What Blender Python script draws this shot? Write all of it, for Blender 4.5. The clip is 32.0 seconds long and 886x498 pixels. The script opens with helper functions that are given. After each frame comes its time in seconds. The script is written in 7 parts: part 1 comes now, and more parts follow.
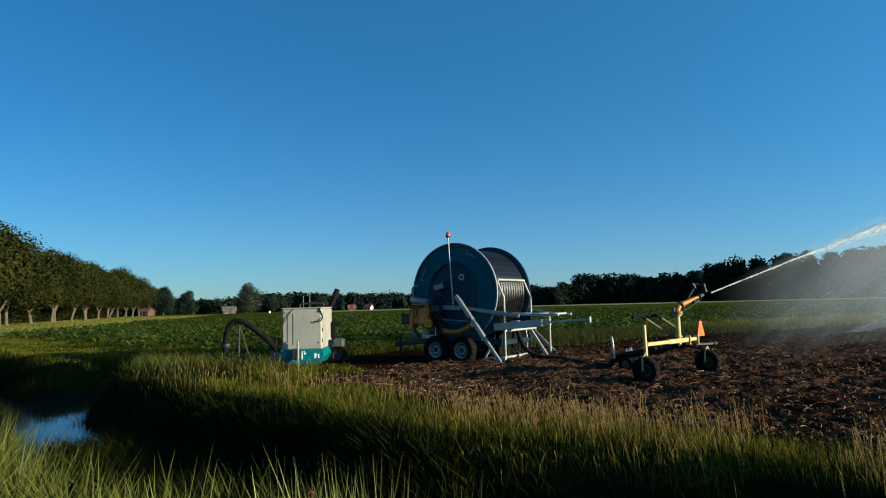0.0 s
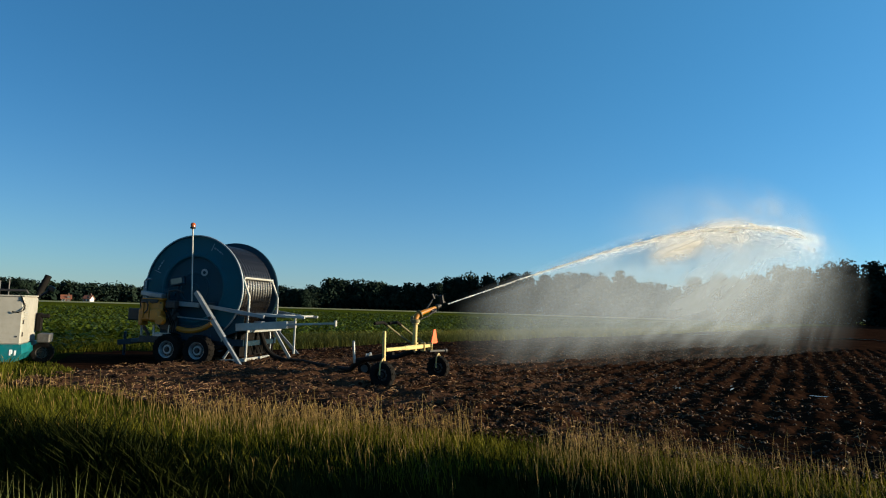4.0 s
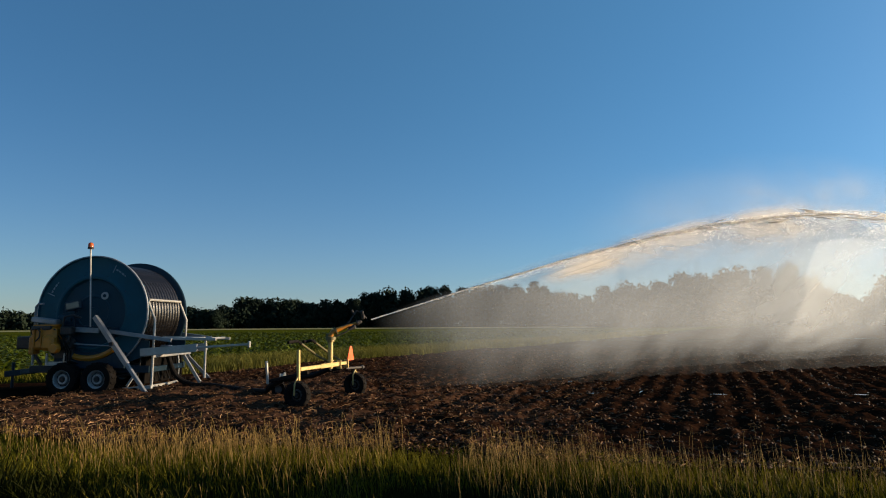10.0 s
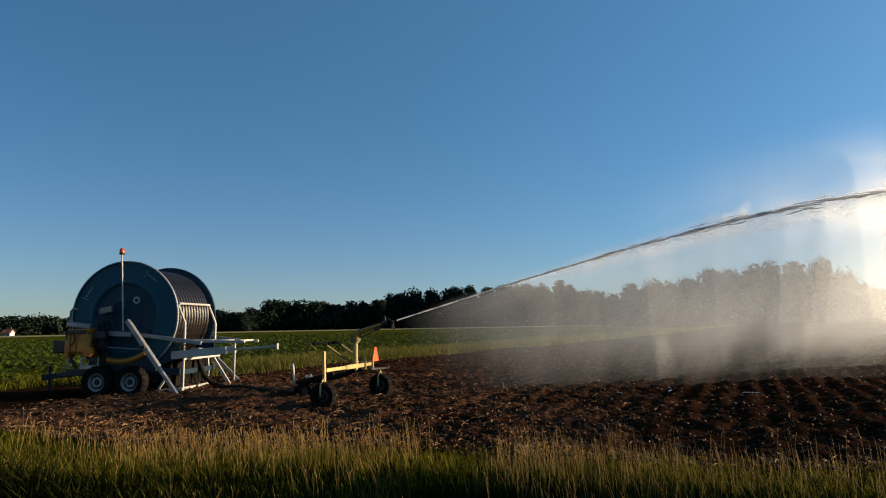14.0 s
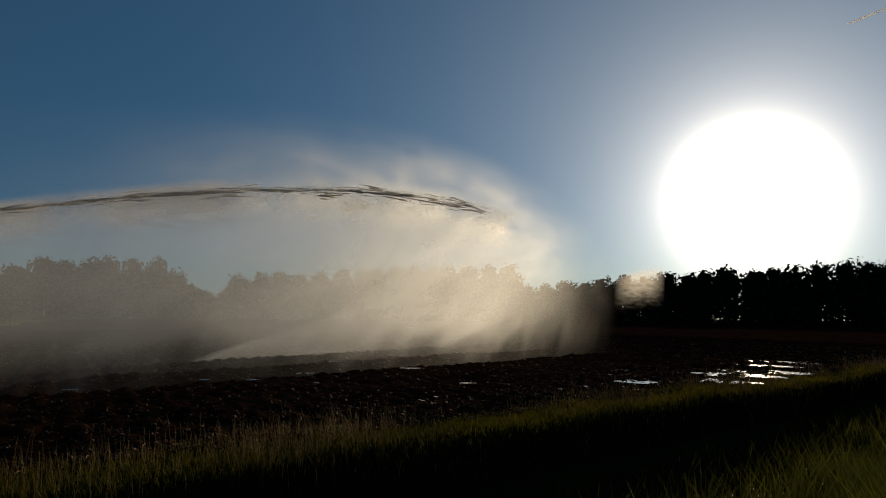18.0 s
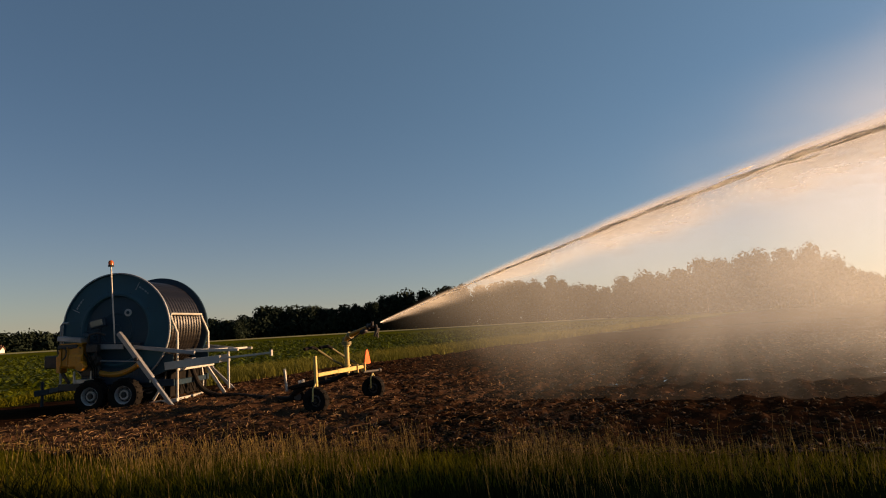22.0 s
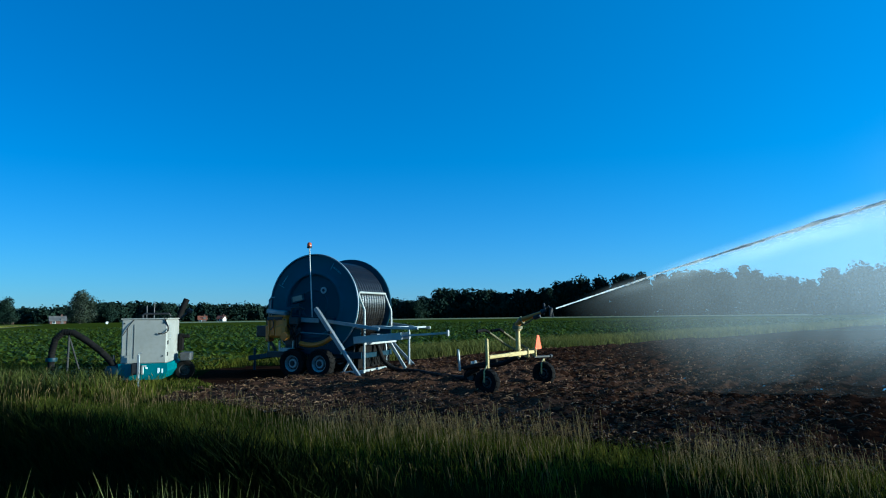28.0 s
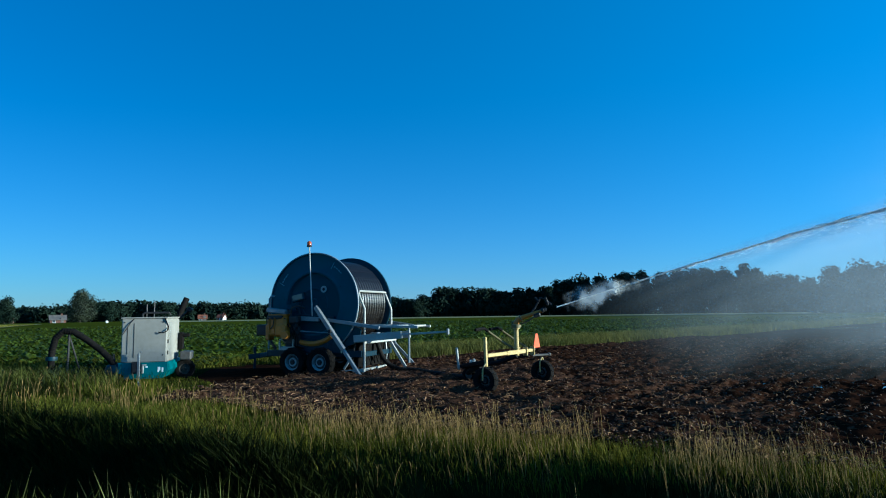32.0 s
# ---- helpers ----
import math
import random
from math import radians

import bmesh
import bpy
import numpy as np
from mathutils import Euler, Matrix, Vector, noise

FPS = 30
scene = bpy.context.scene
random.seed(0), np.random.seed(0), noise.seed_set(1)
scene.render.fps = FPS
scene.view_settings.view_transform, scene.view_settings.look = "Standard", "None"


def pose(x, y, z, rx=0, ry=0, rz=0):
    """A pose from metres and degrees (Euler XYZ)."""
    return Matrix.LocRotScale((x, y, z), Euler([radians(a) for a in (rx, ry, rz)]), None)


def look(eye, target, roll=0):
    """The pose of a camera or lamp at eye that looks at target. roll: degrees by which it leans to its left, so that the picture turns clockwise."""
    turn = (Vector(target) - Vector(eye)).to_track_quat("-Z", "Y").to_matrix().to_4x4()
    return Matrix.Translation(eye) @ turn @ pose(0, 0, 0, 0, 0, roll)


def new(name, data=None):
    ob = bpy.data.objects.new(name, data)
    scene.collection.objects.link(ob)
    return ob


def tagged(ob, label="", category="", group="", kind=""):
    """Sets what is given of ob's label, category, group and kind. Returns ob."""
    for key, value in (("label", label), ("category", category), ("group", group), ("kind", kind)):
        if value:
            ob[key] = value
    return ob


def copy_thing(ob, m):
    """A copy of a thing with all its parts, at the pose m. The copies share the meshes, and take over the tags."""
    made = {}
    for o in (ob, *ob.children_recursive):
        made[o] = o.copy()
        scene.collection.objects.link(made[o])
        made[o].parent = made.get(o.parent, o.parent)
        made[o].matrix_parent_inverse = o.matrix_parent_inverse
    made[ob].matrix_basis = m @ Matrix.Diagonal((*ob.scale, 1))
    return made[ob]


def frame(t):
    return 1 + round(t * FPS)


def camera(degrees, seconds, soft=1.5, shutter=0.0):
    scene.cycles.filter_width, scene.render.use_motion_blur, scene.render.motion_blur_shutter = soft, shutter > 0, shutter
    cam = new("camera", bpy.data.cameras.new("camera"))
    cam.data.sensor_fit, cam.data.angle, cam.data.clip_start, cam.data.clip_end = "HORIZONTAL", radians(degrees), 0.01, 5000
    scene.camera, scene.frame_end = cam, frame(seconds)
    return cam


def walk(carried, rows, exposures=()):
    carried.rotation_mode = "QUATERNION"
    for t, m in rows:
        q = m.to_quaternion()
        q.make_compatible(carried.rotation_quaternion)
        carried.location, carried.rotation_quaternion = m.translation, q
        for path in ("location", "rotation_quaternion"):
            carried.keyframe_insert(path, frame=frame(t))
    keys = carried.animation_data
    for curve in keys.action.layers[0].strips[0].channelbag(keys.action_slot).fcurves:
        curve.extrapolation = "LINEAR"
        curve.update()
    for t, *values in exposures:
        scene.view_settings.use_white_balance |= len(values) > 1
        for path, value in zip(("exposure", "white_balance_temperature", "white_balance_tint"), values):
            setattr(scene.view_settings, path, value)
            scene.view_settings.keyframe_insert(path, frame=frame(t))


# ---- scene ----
SECONDS = 32.0
EYE = (0.0, 0.0, 1.75)
# seconds, yaw, pitch, roll of the turning camera, which stays on its spot on the near bank
TURNS = [
    (0.0, 0.00, 5.06, 1.47),
    (0.5, 0.36, 4.69, 1.84),
    (1.0, 0.22, 4.43, 2.03),
    (1.5, -4.08, 5.35, 1.42),
    (2.0, -9.86, 5.77, 0.65),
    (2.5, -12.46, 5.51, 0.71),
    (3.0, -16.16, 5.60, 0.06),
    (3.5, -20.47, 4.95, -1.03),
    (4.0, -22.85, 5.41, -1.71),
    (4.5, -24.35, 6.62, -0.75),
    (6.5, -27.70, 6.65, 0.29),
    (7.0, -28.49, 6.86, 0.78),
    (7.5, -29.18, 6.87, 0.81),
    (8.0, -29.26, 7.36, 0.63),
    (8.5, -29.15, 7.30, 0.42),
    (9.0, -29.53, 7.01, 0.36),
    (9.5, -29.93, 7.17, 0.41),
    (10.0, -30.29, 6.83, 0.34),
    (10.5, -32.88, 6.37, -0.05),
    (11.0, -34.93, 6.12, 0.64),
    (11.5, -33.23, 6.50, 0.81),
    (12.0, -30.17, 6.84, 0.89),
    (12.5, -28.27, 7.03, 0.56),
    (13.0, -27.65, 7.07, 0.81),
    (13.5, -27.86, 6.83, 0.91),
    (15.5, -28.07, 7.18, 1.08),
    (16.0, -28.36, 6.43, 0.55),
    (16.5, -32.35, 7.00, 1.33),
    (16.8, -45.36, 7.47, 0.16),
    (17.0, -55.32, 7.24, -0.04),
    (17.5, -75.69, 5.93, 0.71),
    (18.0, -84.14, 6.19, -0.57),
    (18.5, -83.00, 6.52, 0.02),
    (19.0, -83.01, 6.44, 0.77),
    (19.5, -84.18, 5.68, 1.30),
    (20.0, -85.63, 4.94, 1.09),
    (20.5, -86.64, 4.19, 1.56),
    (21.0, -77.43, 5.64, 1.71),
    (21.4, -57.49, 6.96, 1.47),
    (21.5, -51.55, 6.96, 1.54),
    (21.6, -45.92, 6.68, 1.60),
    (21.8, -35.96, 6.92, 2.41),
    (22.0, -28.53, 6.82, 3.26),
    (22.5, -19.62, 6.48, 2.49),
    (23.0, -15.59, 6.75, 2.32),
    (23.5, -14.23, 6.08, 1.87),
    (24.0, -12.83, 5.76, 1.41),
    (24.5, -12.50, 5.97, 1.42),
    (25.0, -12.63, 6.07, 1.40),
    (25.5, -12.12, 6.33, 1.37),
    (27.5, -13.35, 6.55, 0.88),
    (28.0, -12.73, 6.01, 0.74),
    (28.5, -10.49, 5.50, 0.73),
    (29.0, -10.26, 5.43, 0.86),
    (29.5, -10.84, 5.50, 0.42),
    (30.0, -11.46, 5.88, 0.59),
    (30.5, -13.41, 5.72, 0.91),
    (31.0, -13.43, 5.88, 0.66),
    (31.5, -13.07, 6.20, 0.95),
    (32.0, -12.73, 5.88, 0.81),
]
# seconds, stops, kelvin, tint
EXPOSURES = [
    (0.0, 1.05, 5650, -5), (2.0, 1.1, 5850, -1), (4.0, 1.12, 6300, 1), (7.0, 1.03, 8100, 18), (8.0, 1.03, 8100, 19), (9.0, 0.97, 7000, 12), (10.2, 0.97, 7200, 13), (10.7, 1.03, 10000, 25), (11.3, 1.08, 12000, 31), (11.7, 1.03, 9000, 21), (12.0, 1.03, 8500, 20), (12.4, 0.97, 7200, 13),
    (13.0, 0.97, 7000, 12), (16.0, 0.98, 8300, 20), (17.0, 0.52, 7700, 15), (18.0, -0.9, 7300, 12), (20.0, -1.05, 7100, 12), (21.0, -1.3, 7000, 12), (21.5, 0.1, 7600, 15), (21.8, 0.78, 11200, 31), (22.05, 0.78, 11200, 31), (22.4, 0.85, 5200, 0),
    (23.0, 0.9, 4150, -13), (28.2, 1.0, 4250, -12), (28.5, 1.1, 5750, -3), (29.2, 1.1, 5750, -3), (29.5, 1.0, 4400, -10), (30.05, 1.0, 4400, -10), (30.25, 1.05, 5200, -3), (30.5, 1.0, 4400, -10), (32.0, 1.0, 4400, -10),
]
cam = camera(70.92, SECONDS, 1.05)
walk(cam, [(t, pose(*EYE, 90 + pitch, roll, yaw)) for t, yaw, pitch, roll in TURNS], EXPOSURES)

# ---- sky and sun ----
SUN_AZ, SUN_EL = radians(110.8), radians(9.9)
SUN_DIR = Vector((math.sin(SUN_AZ) * math.cos(SUN_EL), math.cos(SUN_AZ) * math.cos(SUN_EL), math.sin(SUN_EL)))


def make_world():
    w = bpy.data.worlds.new("sky")
    scene.world = w
    w.use_nodes = True
    nt = w.node_tree
    n, link = nt.nodes, nt.links
    n.clear()
    out = n.new("ShaderNodeOutputWorld")
    bg = n.new("ShaderNodeBackground")
    sky = n.new("ShaderNodeTexSky")
    sky.sky_type = "NISHITA"
    sky.sun_disc = False
    sky.sun_elevation = SUN_EL
    sky.sun_rotation = SUN_AZ
    sky.altitude, sky.air_density, sky.dust_density, sky.ozone_density = 0, 1.0, 0.15, 4.0
    bg.inputs["Strength"].default_value = 0.054
    tint = n.new("ShaderNodeMix")
    tint.data_type, tint.blend_type = "RGBA", "MULTIPLY"
    tint.inputs["Factor"].default_value = 1.0
    tint.inputs[7].default_value = (0.52, 0.90, 1.10, 1)
    link.new(sky.outputs[0], tint.inputs[6])
    link.new(tint.outputs[2], bg.inputs["Color"])
    # the sun's disc and its aureole in the hazy air
    tc = n.new("ShaderNodeTexCoord")
    dot = n.new("ShaderNodeVectorMath")
    dot.operation = "DOT_PRODUCT"
    dot.inputs[1].default_value = SUN_DIR
    link.new(tc.outputs["Generated"], dot.inputs[0])
    glow = None
    for power, gain, colour in ((450.0, 14.0, (1.0, 0.95, 0.86)), (110.0, 1.5, (1.0, 0.95, 0.87)), (30.0, 0.45, (1.0, 0.95, 0.88)), (9.0, 0.27, (0.90, 0.94, 0.96))):
        clampn = n.new("ShaderNodeMath")
        clampn.operation = "MAXIMUM"
        clampn.inputs[1].default_value = 0.0
        link.new(dot.outputs["Value"], clampn.inputs[0])
        pw = n.new("ShaderNodeMath")
        pw.operation = "POWER"
        pw.inputs[1].default_value = power
        link.new(clampn.outputs[0], pw.inputs[0])
        mul = n.new("ShaderNodeMath")
        mul.operation = "MULTIPLY"
        mul.inputs[1].default_value = gain
        link.new(pw.outputs[0], mul.inputs[0])
        ring = n.new("ShaderNodeBackground")
        ring.inputs["Color"].default_value = (*colour, 1)
        link.new(mul.outputs[0], ring.inputs["Strength"])
        if glow is None:
            glow = ring
        else:
            add = n.new("ShaderNodeAddShader")
            link.new(glow.outputs[0], add.inputs[0])
            link.new(ring.outputs[0], add.inputs[1])
            glow = add
    # pale haze low over the land
    sep = n.new("ShaderNodeSeparateXYZ")
    link.new(tc.outputs["Generated"], sep.inputs[0])
    low = n.new("ShaderNodeMath")
    low.operation = "ABSOLUTE"
    link.new(sep.outputs["Z"], low.inputs[0])
    inv = n.new("ShaderNodeMath")
    inv.operation = "SUBTRACT"
    inv.inputs[0].default_value = 1.0
    link.new(low.outputs[0], inv.inputs[1])
    pw2 = n.new("ShaderNodeMath")
    pw2.operation = "POWER"
    pw2.inputs[1].default_value = 9.0
    link.new(inv.outputs[0], pw2.inputs[0])
    gain2 = n.new("ShaderNodeMath")
    gain2.operation = "MULTIPLY"
    gain2.inputs[1].default_value = 0.085
    link.new(pw2.outputs[0], gain2.inputs[0])
    haze = n.new("ShaderNodeBackground")
    haze.inputs["Color"].default_value = (1.0, 0.50, 0.58, 1)
    link.new(gain2.outputs[0], haze.inputs["Strength"])
    # the sky grows lighter towards the sun
    wide = n.new("ShaderNodeMath")
    wide.operation = "MULTIPLY_ADD"
    wide.inputs[1].default_value, wide.inputs[2].default_value = 0.5, 0.5
    link.new(dot.outputs["Value"], wide.inputs[0])
    gain3 = n.new("ShaderNodeMath")
    gain3.operation = "MULTIPLY"
    gain3.inputs[1].default_value = 0.140
    link.new(wide.outputs[0], gain3.inputs[0])
    bright = n.new("ShaderNodeBackground")
    bright.inputs["Color"].default_value = (0.17, 0.57, 1.0, 1)
    link.new(gain3.outputs[0], bright.inputs["Strength"])
    pale = n.new("ShaderNodeAddShader")
    link.new(bright.outputs[0], pale.inputs[0])
    link.new(haze.outputs[0], pale.inputs[1])
    haze = pale
    hazy = n.new("ShaderNodeAddShader")
    link.new(haze.outputs[0], hazy.inputs[0])
    link.new(glow.outputs[0], hazy.inputs[1])
    glow = hazy
    both = n.new("ShaderNodeAddShader")
    link.new(bg.outputs[0], both.inputs[0])
    link.new(glow.outputs[0], both.inputs[1])
    link.new(both.outputs[0], out.inputs["Surface"])


make_world()
sun = new("sun", bpy.data.lights.new("sun", "SUN"))
sun.data.energy, sun.data.angle, sun.data.color = 5.0, radians(0.6), (1.0, 0.80, 0.54)
sun.matrix_world = look((0, 0, 40), Vector((0, 0, 40)) - SUN_DIR)


# ---- materials ----
def surf(name, c1, c2, scale=3.0, rough=0.7, metal=0.0, bump=0.2, bump_scale=None, c3=None, c3_amount=0.35, spec=0.4, rough_var=0.12, island=0.0, through_light=0.0, coords="Object"):
    """Two colours mixed by coarse noise, stains of a third by finer noise, and fine relief."""
    m = bpy.data.materials.new(name)
    m.use_nodes = True
    nt = m.node_tree
    n, link = nt.nodes, nt.links
    b = n["Principled BSDF"]
    tc = n.new("ShaderNodeTexCoord")
    src = tc.outputs["Object"]
    if coords == "Position":
        src = n.new("ShaderNodeNewGeometry").outputs["Position"]

    def noise_tex(s, detail=5.0):
        t = n.new("ShaderNodeTexNoise")
        t.inputs["Scale"].default_value, t.inputs["Detail"].default_value = s, detail
        link.new(src, t.inputs["Vector"])
        return t

    def ramp(fac, lo, hi):
        r = n.new("ShaderNodeMapRange")
        r.inputs["From Min"].default_value, r.inputs["From Max"].default_value = lo, hi
        link.new(fac, r.inputs["Value"])
        return r.outputs[0]

    def mix(fac, a, c):
        x = n.new("ShaderNodeMix")
        x.data_type = "RGBA"
        if hasattr(fac, "links"):
            link.new(fac, x.inputs["Factor"])
        else:
            x.inputs["Factor"].default_value = fac
        for sock, v in ((x.inputs[6], a), (x.inputs[7], c)):
            if hasattr(v, "links"):
                link.new(v, sock)
            else:
                sock.default_value = (*v, 1)
        return x.outputs[2]

    big = noise_tex(scale)
    fine = noise_tex(scale * 7.3, 8.0)
    col = mix(ramp(big.outputs["Fac"], 0.35, 0.65), c1, c2)
    if c3 is not None:
        x = n.new("ShaderNodeMath")
        x.operation = "MULTIPLY"
        x.inputs[1].default_value = c3_amount
        link.new(ramp(fine.outputs["Fac"], 0.45, 0.68), x.inputs[0])
        col = mix(x.outputs[0], col, c3)
    if island:
        geo = n.new("ShaderNodeNewGeometry")
        hsv = n.new("ShaderNodeHueSaturation")
        mr = n.new("ShaderNodeMapRange")
        mr.inputs["To Min"].default_value, mr.inputs["To Max"].default_value = 1 - island, 1 + island
        link.new(geo.outputs["Random Per Island"], mr.inputs["Value"])
        link.new(mr.outputs[0], hsv.inputs["Value"])
        link.new(col, hsv.inputs["Color"])
        col = hsv.outputs[0]
    link.new(col, b.inputs["Base Color"])
    b.inputs["Metallic"].default_value = metal
    b.inputs["Specular IOR Level"].default_value = spec
    rr = n.new("ShaderNodeMapRange")
    rr.inputs["To Min"].default_value, rr.inputs["To Max"].default_value = max(0.02, rough - rough_var), min(1, rough + rough_var)
    link.new(fine.outputs["Fac"], rr.inputs["Value"])
    link.new(rr.outputs[0], b.inputs["Roughness"])
    if bump:
        bt = noise_tex(bump_scale or scale * 12, 6.0)
        bp = n.new("ShaderNodeBump")
        bp.inputs["Strength"].default_value, bp.inputs["Distance"].default_value = bump, 0.02
        link.new(bt.outputs["Fac"], bp.inputs["Height"])
        link.new(bp.outputs[0], b.inputs["Normal"])
    if through_light:
        tr = n.new("ShaderNodeBsdfTranslucent")
        link.new(col, tr.inputs["Color"])
        ms = n.new("ShaderNodeMixShader")
        ms.inputs[0].default_value = through_light
        link.new(b.outputs[0], ms.inputs[1])
        link.new(tr.outputs[0], ms.inputs[2])
        link.new(ms.outputs[0], n["Material Output"].inputs["Surface"])
    return m


def drop_shader(nt, color, ahead_color, onward, through_share=0.5):
    """Scatters like a cloud of round drops: evenly to all sides, more to the side away from the light."""
    n, link = nt.nodes, nt.links
    tc = n.new("ShaderNodeTexCoord")
    geo = n.new("ShaderNodeNewGeometry")
    back = n.new("ShaderNodeBsdfDiffuse")
    back.inputs["Color"].default_value = (*color, 1)
    lean = n.new("ShaderNodeVectorMath")
    lean.operation = "MULTIPLY_ADD"
    lean.inputs[1].default_value = (1.6, 1.6, 1.6)
    lean.inputs[2].default_value = -SUN_DIR
    link.new(geo.outputs["Normal"], lean.inputs[0])
    norm = n.new("ShaderNodeVectorMath")
    norm.operation = "NORMALIZE"
    link.new(lean.outputs[0], norm.inputs[0])
    # normals fixed along the sun, so the drops brighten however the sheet faces
    toward = n.new("ShaderNodeCombineXYZ")
    for k in range(3):
        toward.inputs[k].default_value = SUN_DIR[k]
    link.new(toward.outputs[0], back.inputs["Normal"])
    ahead = n.new("ShaderNodeBsdfTranslucent")
    ahead.inputs["Color"].default_value = (*ahead_color, 1)
    link.new(norm.outputs[0], ahead.inputs["Normal"])
    drops = n.new("ShaderNodeMixShader")
    drops.inputs[0].default_value = through_share
    link.new(back.outputs[0], drops.inputs[1])
    link.new(ahead.outputs[0], drops.inputs[2])
    # part of the light goes on through the drops, little bent
    bend = n.new("ShaderNodeBsdfRefraction")
    bend.inputs["Color"].default_value = (0.93, 0.97, 1.0, 1)
    bend.inputs["IOR"].default_value = 1.8
    bend.inputs["Roughness"].default_value = 0.8
    away = n.new("ShaderNodeCombineXYZ")
    for k in range(3):
        away.inputs[k].default_value = -SUN_DIR[k]
    link.new(away.outputs[0], bend.inputs["Normal"])
    cloud = n.new("ShaderNodeMixShader")
    cloud.inputs[0].default_value = onward
    link.new(drops.outputs[0], cloud.inputs[1])
    link.new(bend.outputs[0], cloud.inputs[2])
    return cloud, tc


def mist_material(name, color=(0.95, 0.95, 0.95)):
    m = bpy.data.materials.new(name)
    m.use_nodes = True
    nt = m.node_tree
    n, link = nt.nodes, nt.links
    n.remove(n["Principled BSDF"])
    m.cycles.use_bump_map_correction = False
    drops, tc = drop_shader(nt, color, color, 0.1)
    link.new(drops.outputs[0], n["Material Output"].inputs["Surface"])
    return m


def torn_material(name, body, share, bright, through_share):
    """Strands of a stream that is breaking up: part solid water, part drops."""
    m = body.copy()
    m.name = name
    nt = m.node_tree
    n, link = nt.nodes, nt.links
    out = n["Material Output"]
    solid = out.inputs["Surface"].links[0].from_socket
    drops, tc = drop_shader(nt, (0.66, 0.65, 0.64), (bright, bright * 0.98, bright * 0.95), 0.18, through_share)
    mix = n.new("ShaderNodeMixShader")
    mix.inputs[0].default_value = share
    link.new(solid, mix.inputs[1])
    link.new(drops.outputs[0], mix.inputs[2])
    link.new(mix.outputs[0], out.inputs["Surface"])
    return m


def veil_material(name, seed, thick, rise, drop, z0, near=False):
    """Fine spray hanging under the arc z0 + rise x - drop x^3: folds that fall, thin at the rims."""
    m = bpy.data.materials.new(name)
    m.use_nodes = True
    nt = m.node_tree
    n, link = nt.nodes, nt.links
    n.remove(n["Principled BSDF"])
    m.cycles.use_bump_map_correction = False
    # the sky's blue on the mist is put into these drop colours
    drops, tc = drop_shader(nt, (0.50, 0.55, 0.60), (0.41, 0.47, 0.55), 0.20)

    def math_node(op, a, b=None):
        x = n.new("ShaderNodeMath")
        x.operation = op
        for k, v in enumerate((a, b)):
            if v is None:
                continue
            if hasattr(v, "links"):
                link.new(v, x.inputs[k])
            else:
                x.inputs[k].default_value = v
        return x.outputs[0]

    def step(v, lo, hi):
        r = n.new("ShaderNodeMapRange")
        r.interpolation_type = "SMOOTHSTEP"
        r.inputs["From Min"].default_value, r.inputs["From Max"].default_value = lo, hi
        link.new(v, r.inputs["Value"])
        return r.outputs[0]

    def folds(sx, sy, sz, detail, lo, hi, off):
        mp = n.new("ShaderNodeMapping")
        mp.inputs["Scale"].default_value = (sx, sy, sz)
        mp.inputs["Location"].default_value = (off, off * 0.7, off * 1.3)
        link.new(tc.outputs["Object"], mp.inputs["Vector"])
        t = n.new("ShaderNodeTexNoise")
        t.inputs["Detail"].default_value = detail
        t.inputs["Scale"].default_value = 1.0
        link.new(mp.outputs[0], t.inputs["Vector"])
        return step(t.outputs["Fac"], lo, hi)

    sep = n.new("ShaderNodeSeparateXYZ")
    link.new(tc.outputs["Object"], sep.inputs[0])
    z = sep.outputs["Z"]
    flown = n.new("ShaderNodeAttribute")
    flown.attribute_name = "flown"                                         # metres along the stream from which the drops came
    s = flown.outputs["Fac"]
    arc = math_node("SUBTRACT", math_node("ADD", math_node("MULTIPLY", s, rise), z0), math_node("MULTIPLY", math_node("POWER", s, 3.0), drop))
    under = math_node("SUBTRACT", arc, z)                                  # metres under the arc
    wisp = folds(0.26, 0.26, 0.7, 3.0, 0.34, 0.66, seed * 3.1)
    above = math_node("MULTIPLY", step(under, -2.4, 0.1), math_node("ADD", math_node("MULTIPLY", wisp, 0.85), 0.15))
    soft = math_node("DIVIDE", under, math_node("ADD", math_node("MULTIPLY", math_node("MULTIPLY", s, s), 0.0035), 0.25))
    inside = step(soft, -0.30, 0.40)
    top = math_node("MAXIMUM", math_node("MULTIPLY", above, step(s, 6.0, 14.0)), inside)
    fall = folds(0.75, 0.75, 0.10, 3.0, 0.22, 0.80, seed * 5.7)
    billow = folds(0.20, 0.20, 0.26, 4.0, 0.28, 0.72, seed * 9.3)
    body = math_node("ADD", math_node("MULTIPLY", fall, 0.24), math_node("ADD", math_node("MULTIPLY", billow, 0.30), 0.46))
    out = math_node("ADD", math_node("ADD", math_node("MULTIPLY", step(s, 9.0, 19.0), 0.33), math_node("MULTIPLY", step(s, 2.0, 10.0), 0.25)), math_node("MULTIPLY", step(s, 0.9, 4.0), 0.06))
    if near:
        out = math_node("MULTIPLY", math_node("MULTIPLY", step(s, 0.9, 3.5), step(s, 13.0, 7.0)), 0.52)
    # thick ragged band close round the stream, which breaks up as it flies
    tuft = folds(0.75, 0.75, 1.5, 5.0, 0.36, 0.64, seed * 7.9)
    reach = math_node("DIVIDE", math_node("ABSOLUTE", math_node("SUBTRACT", under, math_node("MULTIPLY", s, 0.006))), math_node("ADD", math_node("MULTIPLY", s, 0.020), 0.04))
